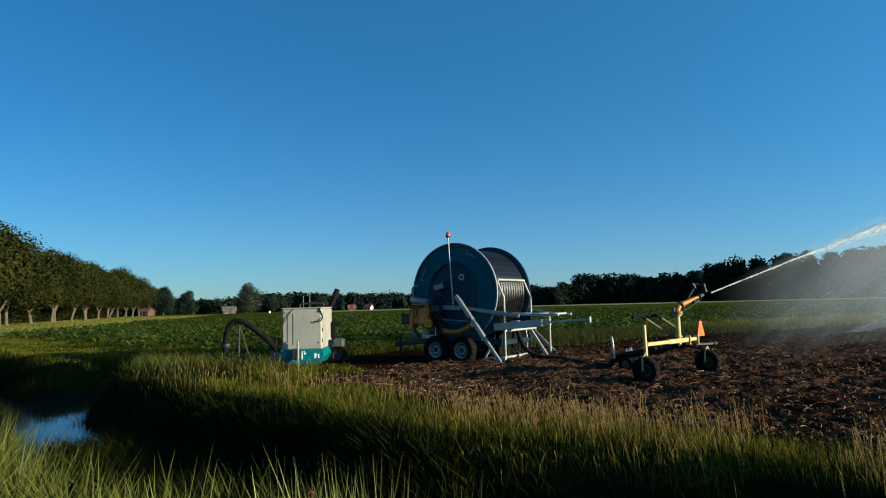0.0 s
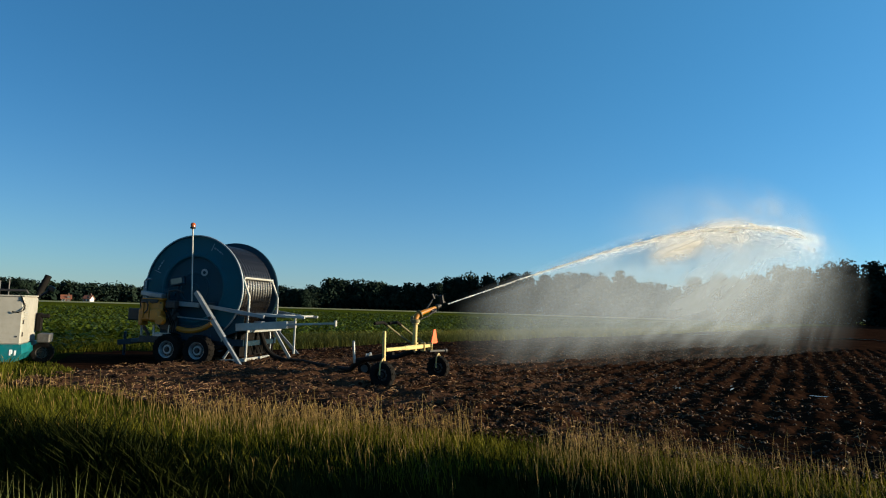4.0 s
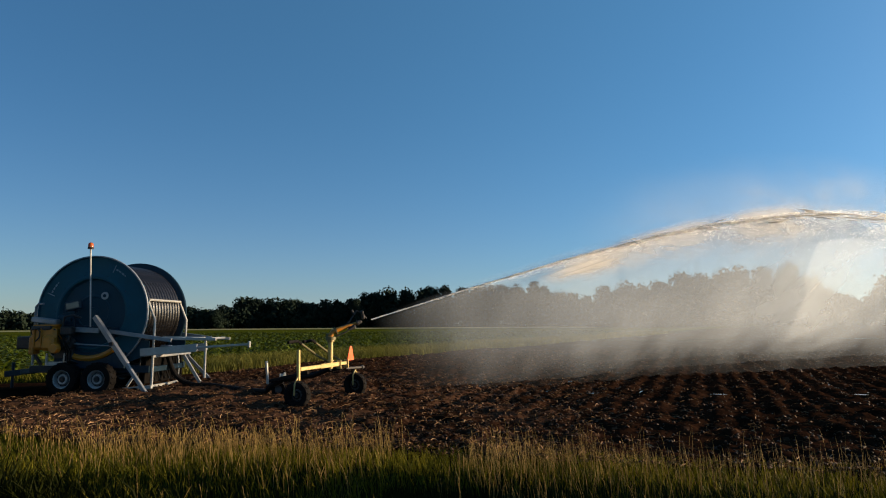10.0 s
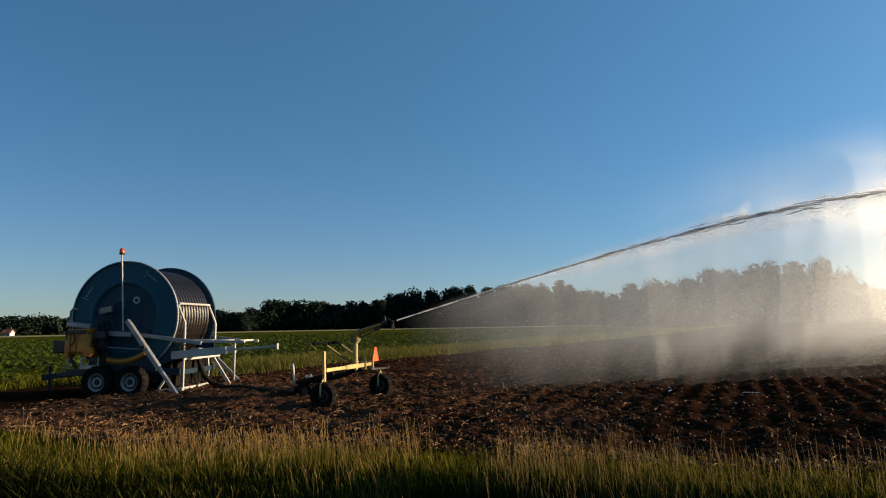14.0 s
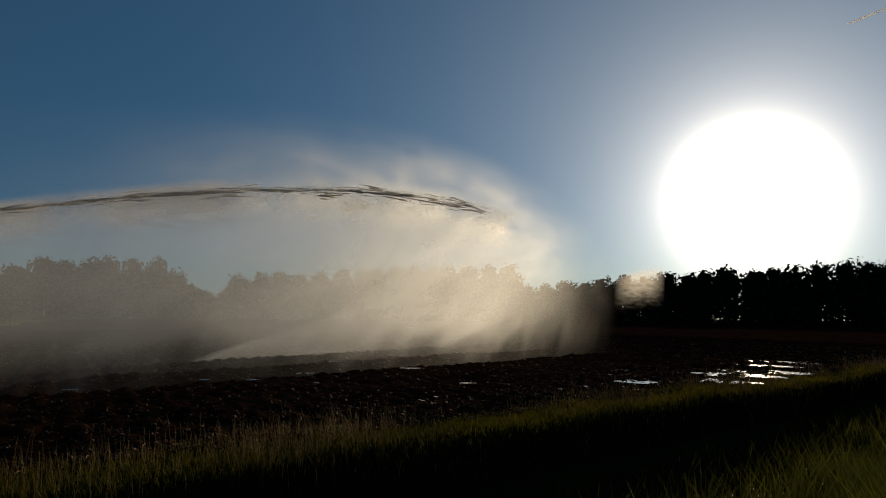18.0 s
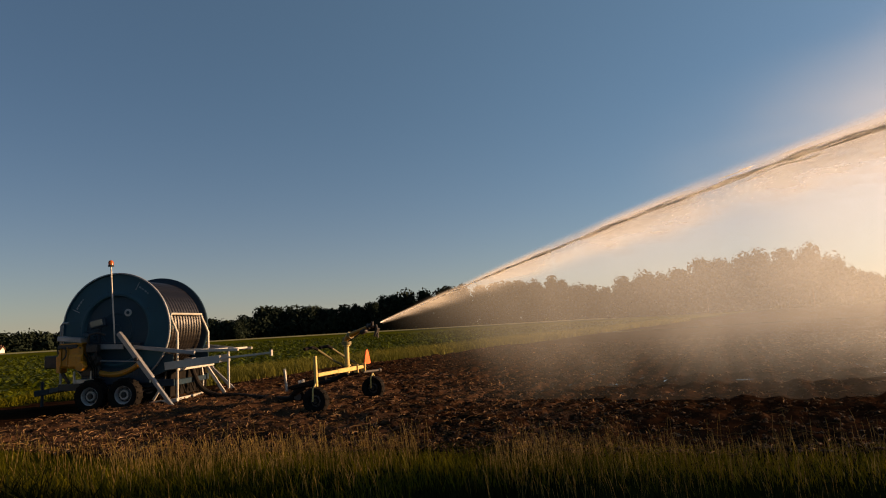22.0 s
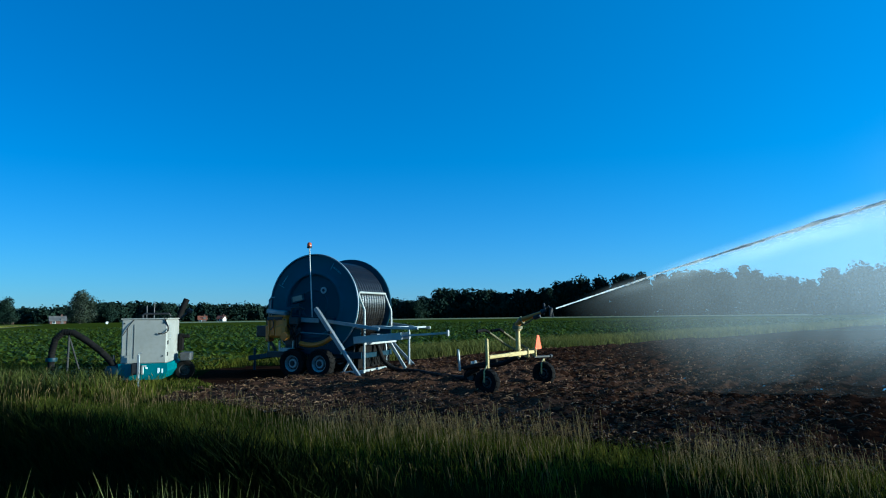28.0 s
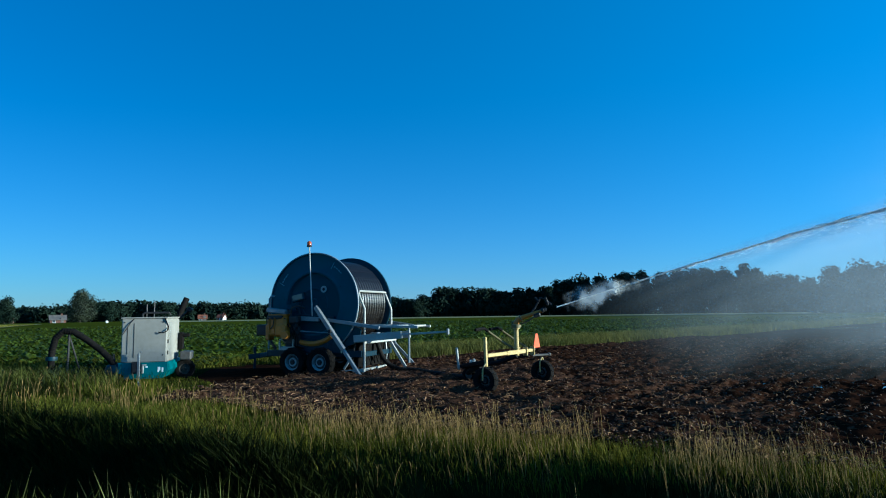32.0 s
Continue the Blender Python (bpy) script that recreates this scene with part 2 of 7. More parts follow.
    band = math_node("MULTIPLY", math_node("MULTIPLY", step(reach, 1.9, 0.3), step(s, 1.0, 9.0)), math_node("ADD", math_node("MULTIPLY", tuft, 0.75), 0.12))
    end = step(s, 30.5, 18.0)
    amount = math_node("MULTIPLY", math_node("MULTIPLY", top, body), out)
    low = folds(0.5, 0.5, 0.0, 3.0, 0.3, 0.7, seed * 2.3)
    foot = step(math_node("SUBTRACT", z, math_node("MULTIPLY", low, 0.9)), -0.4, 1.5)
    amount = math_node("MULTIPLY", amount, math_node("ADD", math_node("MULTIPLY", foot, 0.86), 0.14))
    if not near:
        amount = math_node("ADD", amount, math_node("MULTIPLY", band, 0.30))
    amount = math_node("MULTIPLY", math_node("MULTIPLY", amount, end), thick)
    clear = n.new("ShaderNodeBsdfTransparent")
    both = n.new("ShaderNodeMixShader")
    link.new(amount, both.inputs[0])
    link.new(clear.outputs[0], both.inputs[1])
    link.new(drops.outputs[0], both.inputs[2])
    link.new(both.outputs[0], n["Material Output"].inputs["Surface"])
    return m


def puff_material(name, seed):
    """A loose burst of fine drops, thick in the middle and ragged at the rim."""
    m = bpy.data.materials.new(name)
    m.use_nodes = True
    nt = m.node_tree
    n, link = nt.nodes, nt.links
    n.remove(n["Principled BSDF"])
    m.cycles.use_bump_map_correction = False
    drops, tc = drop_shader(nt, (0.50, 0.53, 0.58), (0.48, 0.51, 0.55), 0.22)
    mp = n.new("ShaderNodeMapping")
    mp.inputs["Scale"].default_value = (0.85, 1.25, 2.3)
    link.new(tc.outputs["Object"], mp.inputs["Vector"])
    away = n.new("ShaderNodeVectorMath")
    away.operation = "LENGTH"
    link.new(mp.outputs[0], away.inputs[0])
    t = n.new("ShaderNodeTexNoise")
    t.inputs["Scale"].default_value, t.inputs["Detail"].default_value = 3.2, 5.0
    t.noise_dimensions = "4D"
    t.inputs["W"].default_value = seed * 2.3
    link.new(tc.outputs["Object"], t.inputs["Vector"])
    rim = n.new("ShaderNodeMath")
    rim.operation = "MULTIPLY_ADD"
    rim.inputs[1].default_value = 1.5
    link.new(t.outputs["Fac"], rim.inputs[0])
    link.new(away.outputs["Value"], rim.inputs[2])
    fade = n.new("ShaderNodeMapRange")
    fade.interpolation_type = "SMOOTHSTEP"
    fade.inputs["From Min"].default_value, fade.inputs["From Max"].default_value = 1.5, 0.55
    fade.inputs["To Max"].default_value = 0.75
    link.new(rim.outputs[0], fade.inputs["Value"])
    clear = n.new("ShaderNodeBsdfTransparent")
    both = n.new("ShaderNodeMixShader")
    link.new(fade.outputs[0], both.inputs[0])
    link.new(clear.outputs[0], both.inputs[1])
    link.new(drops.outputs[0], both.inputs[2])
    link.new(both.outputs[0], n["Material Output"].inputs["Surface"])
    return m


def fan_material(name, seed):
    """Feathered spray that hangs from the stream, thick above and torn into streaks below."""
    m = bpy.data.materials.new(name)
    m.use_nodes = True
    nt = m.node_tree
    n, link = nt.nodes, nt.links
    n.remove(n["Principled BSDF"])
    m.cycles.use_bump_map_correction = False
    drops, tc = drop_shader(nt, (0.60, 0.59, 0.58), (0.36, 0.37, 0.40), 0.22)
    mp = n.new("ShaderNodeMapping")
    mp.inputs["Rotation"].default_value = (0, radians(-28), 0)
    mp.inputs["Scale"].default_value = (0.9, 0.9, 5.5)
    mp.inputs["Location"].default_value = (seed * 3.7, 0, seed * 1.9)
    link.new(tc.outputs["Object"], mp.inputs["Vector"])
    t = n.new("ShaderNodeTexNoise")
    t.inputs["Scale"].default_value, t.inputs["Detail"].default_value = 1.3, 4.0
    link.new(mp.outputs[0], t.inputs["Vector"])
    hang = n.new("ShaderNodeAttribute")
    hang.attribute_name = "hang"
    torn = n.new("ShaderNodeMath")
    torn.operation = "MULTIPLY_ADD"
    torn.inputs[1].default_value = -0.75
    link.new(t.outputs["Fac"], torn.inputs[0])
    link.new(hang.outputs["Fac"], torn.inputs[2])
    fade = n.new("ShaderNodeMapRange")
    fade.interpolation_type = "SMOOTHSTEP"
    fade.inputs["From Min"].default_value, fade.inputs["From Max"].default_value = 0.66, -0.35
    fade.inputs["To Max"].default_value = 0.70
    link.new(torn.outputs[0], fade.inputs["Value"])
    ends = n.new("ShaderNodeAttribute")
    ends.attribute_name = "ends"
    rim = n.new("ShaderNodeMapRange")
    rim.interpolation_type = "SMOOTHSTEP"
    rim.inputs["From Min"].default_value, rim.inputs["From Max"].default_value = 1.0, 0.45
    link.new(hang.outputs["Fac"], rim.inputs["Value"])
    brow = n.new("ShaderNodeMapRange")
    brow.interpolation_type = "SMOOTHSTEP"
    brow.inputs["From Max"].default_value = 0.20
    link.new(hang.outputs["Fac"], brow.inputs["Value"])
    soft = n.new("ShaderNodeMath")
    soft.operation = "MULTIPLY"
    link.new(rim.outputs[0], soft.inputs[0])
    link.new(brow.outputs[0], soft.inputs[1])
    inner = n.new("ShaderNodeMath")
    inner.operation = "MULTIPLY"
    link.new(soft.outputs[0], inner.inputs[0])
    link.new(ends.outputs["Fac"], inner.inputs[1])
    amount = n.new("ShaderNodeMath")
    amount.operation = "MULTIPLY"
    link.new(fade.outputs[0], amount.inputs[0])
    link.new(inner.outputs[0], amount.inputs[1])
    clear = n.new("ShaderNodeBsdfTransparent")
    both = n.new("ShaderNodeMixShader")
    link.new(amount.outputs[0], both.inputs[0])
    link.new(clear.outputs[0], both.inputs[1])
    link.new(drops.outputs[0], both.inputs[2])
    link.new(both.outputs[0], n["Material Output"].inputs["Surface"])
    return m


M_SOIL = surf("wet_soil", (0.0080, 0.0042, 0.0027), (0.021, 0.0098, 0.0058), 0.55, 0.95, bump=0.9, bump_scale=9, c3=(0.042, 0.0190, 0.0105), spec=0.0, coords="Position")
M_DRYSOIL = surf("dry_soil", (0.026, 0.0138, 0.0086), (0.066, 0.0340, 0.0205), 0.7, 0.95, bump=0.9, bump_scale=9, c3=(0.100, 0.0490, 0.0275), spec=0.0, coords="Position")
M_CLOD = surf("soil_clod", (0.016, 0.0078, 0.0044), (0.058, 0.0275, 0.0152), 1.2, 0.7, spec=0.14, bump=0.7, bump_scale=20, island=0.5, coords="Position")
M_STRAW = surf("straw", (0.105, 0.058, 0.029), (0.21, 0.124, 0.064), 2.0, 0.7, bump=0.1, island=0.55, coords="Position", spec=0.1)
M_TURF = surf("grass_turf", (0.008, 0.011, 0.003), (0.018, 0.019, 0.0045), 0.35, 1.0, spec=0.0, bump=0.8, bump_scale=14, c3=(0.040, 0.032, 0.011), coords="Position")
M_CROPGROUND = surf("crop_ground", (0.040, 0.050, 0.004), (0.062, 0.068, 0.006), 0.05, 1.0, spec=0.0, bump=0.8, bump_scale=5, c3=(0.03, 0.045, 0.014), coords="Position")
M_FAR = surf("far_field", (0.05, 0.085, 0.025), (0.075, 0.105, 0.035), 0.02, 1.0, spec=0.0, bump=0.5, bump_scale=3, coords="Position")
# brighter and yellower blades than on the verge
M_EDGEGRASS = surf("yellow_grass", (0.060, 0.066, 0.013), (0.120, 0.112, 0.024), 0.4, 0.6, bump=0.0, island=0.4, through_light=0.35, coords="Position", spec=0.06)
# darker copy of the bank grass; the ditch's shade is in its colour
M_SHADEGRASS = surf("shaded_grass", (0.007, 0.010, 0.0014), (0.018, 0.021, 0.003), 0.6, 0.7, bump=0.0, island=0.4, through_light=0.2, spec=0.04, coords="Position")
M_BLADE = surf("grass_blade", (0.050, 0.052, 0.0042), (0.145, 0.124, 0.010), 0.5, 0.6, bump=0.0, island=0.45, through_light=0.35, coords="Position", spec=0.06)
M_ROUGH = surf("rough_grass_blade", (0.038, 0.044, 0.0034), (0.100, 0.098, 0.010), 0.5, 0.65, bump=0.0, island=0.45, through_light=0.3, coords="Position", spec=0.05)
M_REED = surf("reed_blade", (0.046, 0.054, 0.008), (0.100, 0.102, 0.016), 0.8, 0.5, bump=0.0, island=0.4, through_light=0.35, coords="Position", spec=0.12)
# paler copy of the reed colour that carries the sun on the blades
M_TALLREED = surf("tall_reed_blade", (0.13, 0.145, 0.036), (0.25, 0.25, 0.080), 0.8, 0.5, bump=0.0, island=0.4, through_light=0.4, coords="Position", spec=0.12)
M_DOCK = surf("brown_seed", (0.060, 0.030, 0.012), (0.110, 0.060, 0.026), 8.0, 0.8, bump=0.0, island=0.4, spec=0.05)
M_STALK = surf("dry_stalk", (0.18, 0.115, 0.036), (0.31, 0.205, 0.070), 1.5, 0.7, bump=0.0, island=0.35, through_light=0.25, coords="Position", spec=0.08)
M_CROP = surf("potato_leaf", (0.034, 0.053, 0.0050), (0.066, 0.084, 0.0090), 0.4, 0.55, bump=0.0, island=0.4, through_light=0.25, coords="Position", spec=0.08)
# the blue haze of distance is mixed into this dark leaf colour
M_LEAF = surf("tree_leaf", (0.010, 0.018, 0.013), (0.017, 0.026, 0.017), 0.12, 0.85, bump=0.0, island=0.30, through_light=0.06, spec=0.04, coords="Position")
M_AVENUE = surf("avenue_leaf", (0.011, 0.015, 0.003), (0.034, 0.034, 0.006), 0.18, 0.8, bump=0.0, island=0.5, through_light=0.2, spec=0.08, coords="Position")
M_LEAF2 = surf("willow_leaf", (0.017, 0.024, 0.010), (0.026, 0.033, 0.014), 0.12, 0.7, bump=0.0, island=0.4, through_light=0.2, coords="Position")
M_BARK = surf("bark", (0.050, 0.038, 0.026), (0.09, 0.068, 0.046), 1.5, 0.9, bump=0.6, bump_scale=9)
M_PALEBARK = surf("pale_bark", (0.060, 0.046, 0.031), (0.110, 0.086, 0.058), 1.2, 0.9, bump=0.6, bump_scale=9)
M_BLUE = surf("blue_paint", (0.0026, 0.058, 0.082), (0.0036, 0.072, 0.100), 0.9, 0.5, bump=0.05, c3=(0.018, 0.042, 0.052), c3_amount=0.18, spec=0.18)
# dark blue, deepened further to hold the shade under the drum
M_BLUEDARK = surf("dark_blue_with_shade", (0.0035, 0.018, 0.032), (0.005, 0.025, 0.042), 0.9, 0.5, bump=0.05, c3=(0.02, 0.02, 0.018), c3_amount=0.3, spec=0.25)
M_GALV = surf("galvanised_steel", (0.17, 0.185, 0.20), (0.26, 0.275, 0.29), 2.5, 0.5, metal=0.4, bump=0.06, c3=(0.30, 0.29, 0.27), c3_amount=0.35)
M_WHITESTEEL = surf("pale_steel", (0.32, 0.315, 0.29), (0.43, 0.42, 0.39), 2.0, 0.5, metal=0.15, bump=0.05, c3=(0.33, 0.28, 0.22), c3_amount=0.3)
M_YELLOW = surf("yellow_paint", (0.38, 0.132, 0.006), (0.46, 0.165, 0.009), 2.0, 0.45, bump=0.06, c3=(0.20, 0.11, 0.04), c3_amount=0.45)
M_CARTYELLOW = surf("faded_yellow_paint", (0.40, 0.285, 0.085), (0.50, 0.365, 0.125), 3.0, 0.5, bump=0.1, c3=(0.24, 0.15, 0.07), c3_amount=0.5)
M_OLIVE = surf("dark_olive_yellow", (0.10, 0.085, 0.03), (0.15, 0.12, 0.045), 3.0, 0.6, bump=0.1, c3=(0.05, 0.04, 0.025))
M_RUBBER = surf("black_rubber", (0.005, 0.005, 0.005), (0.010, 0.009, 0.009), 4.0, 0.9, bump=0.2, c3=(0.030, 0.022, 0.016), c3_amount=0.25, spec=0.06)
M_HOSE = surf("black_hose", (0.006, 0.005, 0.005), (0.011, 0.009, 0.008), 1.0, 0.27, bump=0.04, spec=0.6, c3=(0.04, 0.032, 0.026), c3_amount=0.15)
M_DISH = surf("dull_blue_paint", (0.0020, 0.030, 0.047), (0.0030, 0.039, 0.060), 0.9, 0.55, bump=0.05, c3=(0.02, 0.04, 0.05), c3_amount=0.25, spec=0.25)
M_LAIDHOSE = surf("dusty_black_hose", (0.006, 0.006, 0.006), (0.012, 0.010, 0.009), 2.0, 0.75, bump=0.1, spec=0.1, c3=(0.03, 0.022, 0.016), c3_amount=0.4)
M_RIMDARK = surf("dark_stained_rim", (0.050, 0.050, 0.052), (0.085, 0.083, 0.080), 4.0, 0.6, metal=0.2, bump=0.1, c3=(0.05, 0.035, 0.025), c3_amount=0.5)
M_RIM = surf("rim_grey", (0.25, 0.26, 0.27), (0.36, 0.37, 0.38), 4.0, 0.5, metal=0.2, bump=0.05, c3=(0.18, 0.14, 0.10), c3_amount=0.35)
M_CREAM = surf("cream_paint", (0.27, 0.255, 0.225), (0.32, 0.30, 0.265), 1.2, 0.5, bump=0.04, c3=(0.22, 0.20, 0.16), c3_amount=0.3, spec=0.2)
M_TEAL = surf("teal_paint", (0.003, 0.105, 0.125), (0.006, 0.140, 0.160), 1.5, 0.42, bump=0.05, c3=(0.05, 0.14, 0.15), c3_amount=0.3)
M_DARK = surf("dark_metal", (0.018, 0.018, 0.020), (0.035, 0.034, 0.034), 3.0, 0.6, metal=0.3, bump=0.1, c3=(0.09, 0.06, 0.04), c3_amount=0.3)
M_GREYBOX = surf("grey_plastic", (0.26, 0.26, 0.25), (0.32, 0.32, 0.31), 2.0, 0.5, bump=0.05, c3=(0.3, 0.28, 0.25))
M_ORANGE = surf("orange_reflector", (0.85, 0.11, 0.03), (0.90, 0.15, 0.05), 5.0, 0.35, bump=0.03)
M_AMBER = surf("amber_plastic", (0.40, 0.085, 0.02), (0.50, 0.12, 0.03), 5.0, 0.2, bump=0.0, through_light=0.3)
M_WHITE = surf("white_mark", (0.66, 0.70, 0.72), (0.76, 0.79, 0.80), 6.0, 0.5, bump=0.02)
M_FADED = surf("worn_white_mark", (0.10, 0.17, 0.20), (0.20, 0.28, 0.31), 6.0, 0.6, bump=0.02)
M_BRICK = surf("red_brick", (0.060, 0.028, 0.020), (0.085, 0.038, 0.026), 0.6, 0.85, bump=0.3, c3=(0.20, 0.13, 0.10))
M_TILE = surf("orange_roof_tile", (0.13, 0.042, 0.022), (0.17, 0.058, 0.028), 0.7, 0.75, bump=0.4, c3=(0.22, 0.10, 0.06))
M_DARKROOF = surf("dark_roof_tile", (0.06, 0.055, 0.055), (0.10, 0.09, 0.085), 0.7, 0.75, bump=0.4)
M_HOUSEWHITE = surf("white_render", (0.52, 0.50, 0.47), (0.62, 0.60, 0.56), 0.5, 0.8, bump=0.1)
M_PANE = surf("window_pane", (0.03, 0.04, 0.05), (0.05, 0.06, 0.07), 1.0, 0.1, bump=0.0, spec=0.8)
M_LANEGRASS = surf("lane_grass_blade", (0.085, 0.088, 0.012), (0.150, 0.140, 0.022), 0.08, 0.7, bump=0.0, island=0.3, through_light=0.3, coords="Position", spec=0.05)
M_MOWN = surf("mown_grass", (0.13, 0.13, 0.032), (0.19, 0.17, 0.05), 0.2, 0.9, bump=0.4, bump_scale=6, coords="Position")
# stream's brighter start and darker far end are put into two water colours
M_WATERJET = torn_material("torn_jet_water", surf("jet_water", (0.70, 0.69, 0.67), (0.80, 0.78, 0.75), 2.0, 0.9, bump=0.1, bump_scale=14, spec=0.05, through_light=0.6), 0.80, 0.86, 0.75)
M_JETSTART = torn_material("opening_jet_water", surf("dense_jet_water", (0.84, 0.85, 0.86), (0.92, 0.92, 0.93), 2.0, 0.3, bump=0.2, bump_scale=14, through_light=0.9), 0.75, 0.98, 0.9)
M_CONTRAIL = mist_material("vapour_trail")
M_SPRAY = mist_material("spray_drops")


M_WATER = surf("ditch_water", (0.006, 0.010, 0.010), (0.010, 0.014, 0.012), 0.5, 0.06, bump=0.06, bump_scale=2.5, rough_var=0.03, spec=0.14, coords="Position")
M_PUDDLE = surf("puddle_water", (0.010, 0.009, 0.008), (0.016, 0.013, 0.011), 1.5, 0.08, bump=0.12, bump_scale=9, rough_var=0.05, spec=0.5, coords="Position")


# ---- mesh tools ----
class Geo:
    """Gathers vertices and faces of one part."""

    def __init__(self):
        self.v, self.f = [], []

    def add(self, verts, faces):
        k = len(self.v)
        self.v += [tuple(p) for p in verts]
        self.f += [tuple(i + k for i in q) for q in faces]
        return self

    def box(self, c, s, rot=None, bevel=0.008):
        """A box with chamfered edges, centre c, sizes s, turned by a 3x3 matrix."""
        h = [x / 2 for x in s]
        e = min(bevel, min(h) * 0.45)
        corners, idx = [], {}
        for sx in (-1, 1):
            for sy in (-1, 1):
                for sz in (-1, 1):
                    for ax in range(3):
                        p = [sx * h[0], sy * h[1], sz * h[2]]
                        for o in range(3):
                            if o != ax:
                                p[o] -= (sx, sy, sz)[o] * e
                        idx[(sx, sy, sz, ax)] = len(corners)
                        corners.append(p)
        faces = []
        for ax in range(3):
            o1, o2 = [k for k in range(3) if k != ax]
            for s1 in (-1, 1):
                q = []
                for a, b in ((-1, -1), (1, -1), (1, 1), (-1, 1)):
                    key = [0, 0, 0]
                    key[ax], key[o1], key[o2] = s1, a, b
                    q.append(idx[(*key, ax)])
                faces.append(q if (s1 > 0) == (ax != 1) else q[::-1])
        for ax in range(3):
            o1, o2 = [k for k in range(3) if k != ax]
            for a in (-1, 1):
                for b in (-1, 1):
                    k1, k2 = [0, 0, 0], [0, 0, 0]
                    k1[ax], k2[ax] = -1, 1
                    k1[o1] = k2[o1] = a
                    k1[o2] = k2[o2] = b
                    faces.append([idx[(*k1, o1)], idx[(*k2, o1)], idx[(*k2, o2)], idx[(*k1, o2)]])
        for sx in (-1, 1):
            for sy in (-1, 1):
                for sz in (-1, 1):
                    faces.append([idx[(sx, sy, sz, ax)] for ax in range(3)])
        c = Vector(c)
        pts = [((rot @ Vector(p)) if rot is not None else Vector(p)) + c for p in corners]
        return self.add(pts, faces)

    def beam(self, p0, p1, w, h, bevel=0.008, up=(0, 0, 1)):
        """A square bar from p0 to p1, w wide and h high."""
        p0, p1 = Vector(p0), Vector(p1)
        x = (p1 - p0).normalized()
        y = Vector(up).cross(x)
        y = y.normalized() if y.length > 1e-4 else Vector((0, 1, 0))
        z = x.cross(y)
        rot = Matrix((x, y, z)).transposed()
        return self.box((p0 + p1) / 2, ((p1 - p0).length, w, h), rot, bevel)

    def tube(self, pts, r, seg=10, caps=True):
        """A round bar along points; r is one radius or one for each point."""
        pts = [Vector(p) for p in pts]
        rs = r if isinstance(r, (list, tuple)) else [r] * len(pts)
        ring, faces, side = [], [], None
        for i, p in enumerate(pts):
            d = (pts[min(i + 1, len(pts) - 1)] - pts[max(i - 1, 0)]).normalized()
            if side is None:
                side = d.orthogonal().normalized()
            side = (side - d * side.dot(d)).normalized()
            other = d.cross(side)
            for k in range(seg):
                a = 2 * math.pi * k / seg
                ring.append(p + (side * math.cos(a) + other * math.sin(a)) * rs[i])
        for i in range(len(pts) - 1):
            for k in range(seg):
                k2 = (k + 1) % seg
                faces.append((i * seg + k, i * seg + k2, (i + 1) * seg + k2, (i + 1) * seg + k))
        if caps:
            faces.append(tuple(range(seg))[::-1])
            faces.append(tuple((len(pts) - 1) * seg + k for k in range(seg)))
        return self.add(ring, faces)

    def lathe(self, profile, origin, axis, seg=32, closed=False):
        """A turned body: profile of (radius, height along axis)."""
        axis = Vector(axis).normalized()
        side = axis.orthogonal().normalized()
        other = axis.cross(side)
        o = Vector(origin)
        verts, faces = [], []
        n = len(profile)
        for k in range(seg):
            a = 2 * math.pi * k / seg
            d = side * math.cos(a) + other * math.sin(a)
            for r, h in profile:
                verts.append(o + d * r + axis * h)
        for k in range(seg):
            k2 = (k + 1) % seg
            for i in range(n if closed else n - 1):
                j = (i + 1) % n
                faces.append((k * n + i, k * n + j, k2 * n + j, k2 * n + i))
        return self.add(verts, faces)


def mesh_of(name, g, material, smooth=35):
    me = bpy.data.meshes.new(name)
    me.from_pydata(g.v, [], g.f)
    me.materials.append(material)
    me.validate()
    bm = bmesh.new()
    bm.from_mesh(me)
    bmesh.ops.recalc_face_normals(bm, faces=bm.faces)
    bm.to_mesh(me)
    bm.free()
    if smooth:
        me.shade_smooth()
        me.set_sharp_from_angle(angle=radians(smooth))
    return me


def part(name, g, material, parent=None, label="", smooth=35):
    ob = new(name, mesh_of(name, g, material, smooth))
    if parent is not None:
        ob.parent = parent
    if label:
        tagged(ob, label)
    return ob


def raw_mesh(name, verts, faces, materials, face_mats=None, smooth=False):
    """A large mesh from arrays; faces all have the same number of corners."""
    verts, faces = np.asarray(verts, dtype=np.float32), np.asarray(faces, dtype=np.int32)
    me = bpy.data.meshes.new(name)
    me.vertices.add(len(verts))
    me.vertices.foreach_set("co", verts.ravel())
    k = faces.shape[1]
    me.loops.add(faces.size)
    me.loops.foreach_set("vertex_index", faces.ravel())
    me.polygons.add(len(faces))
    me.polygons.foreach_set("loop_start", np.arange(0, faces.size, k, dtype=np.int32))
    for m in materials:
        me.materials.append(m)
    if face_mats is not None:
        me.polygons.foreach_set("material_index", np.asarray(face_mats, dtype=np.int32))
    me.update(calc_edges=True)
    if smooth:
        me.shade_smooth()
    return me




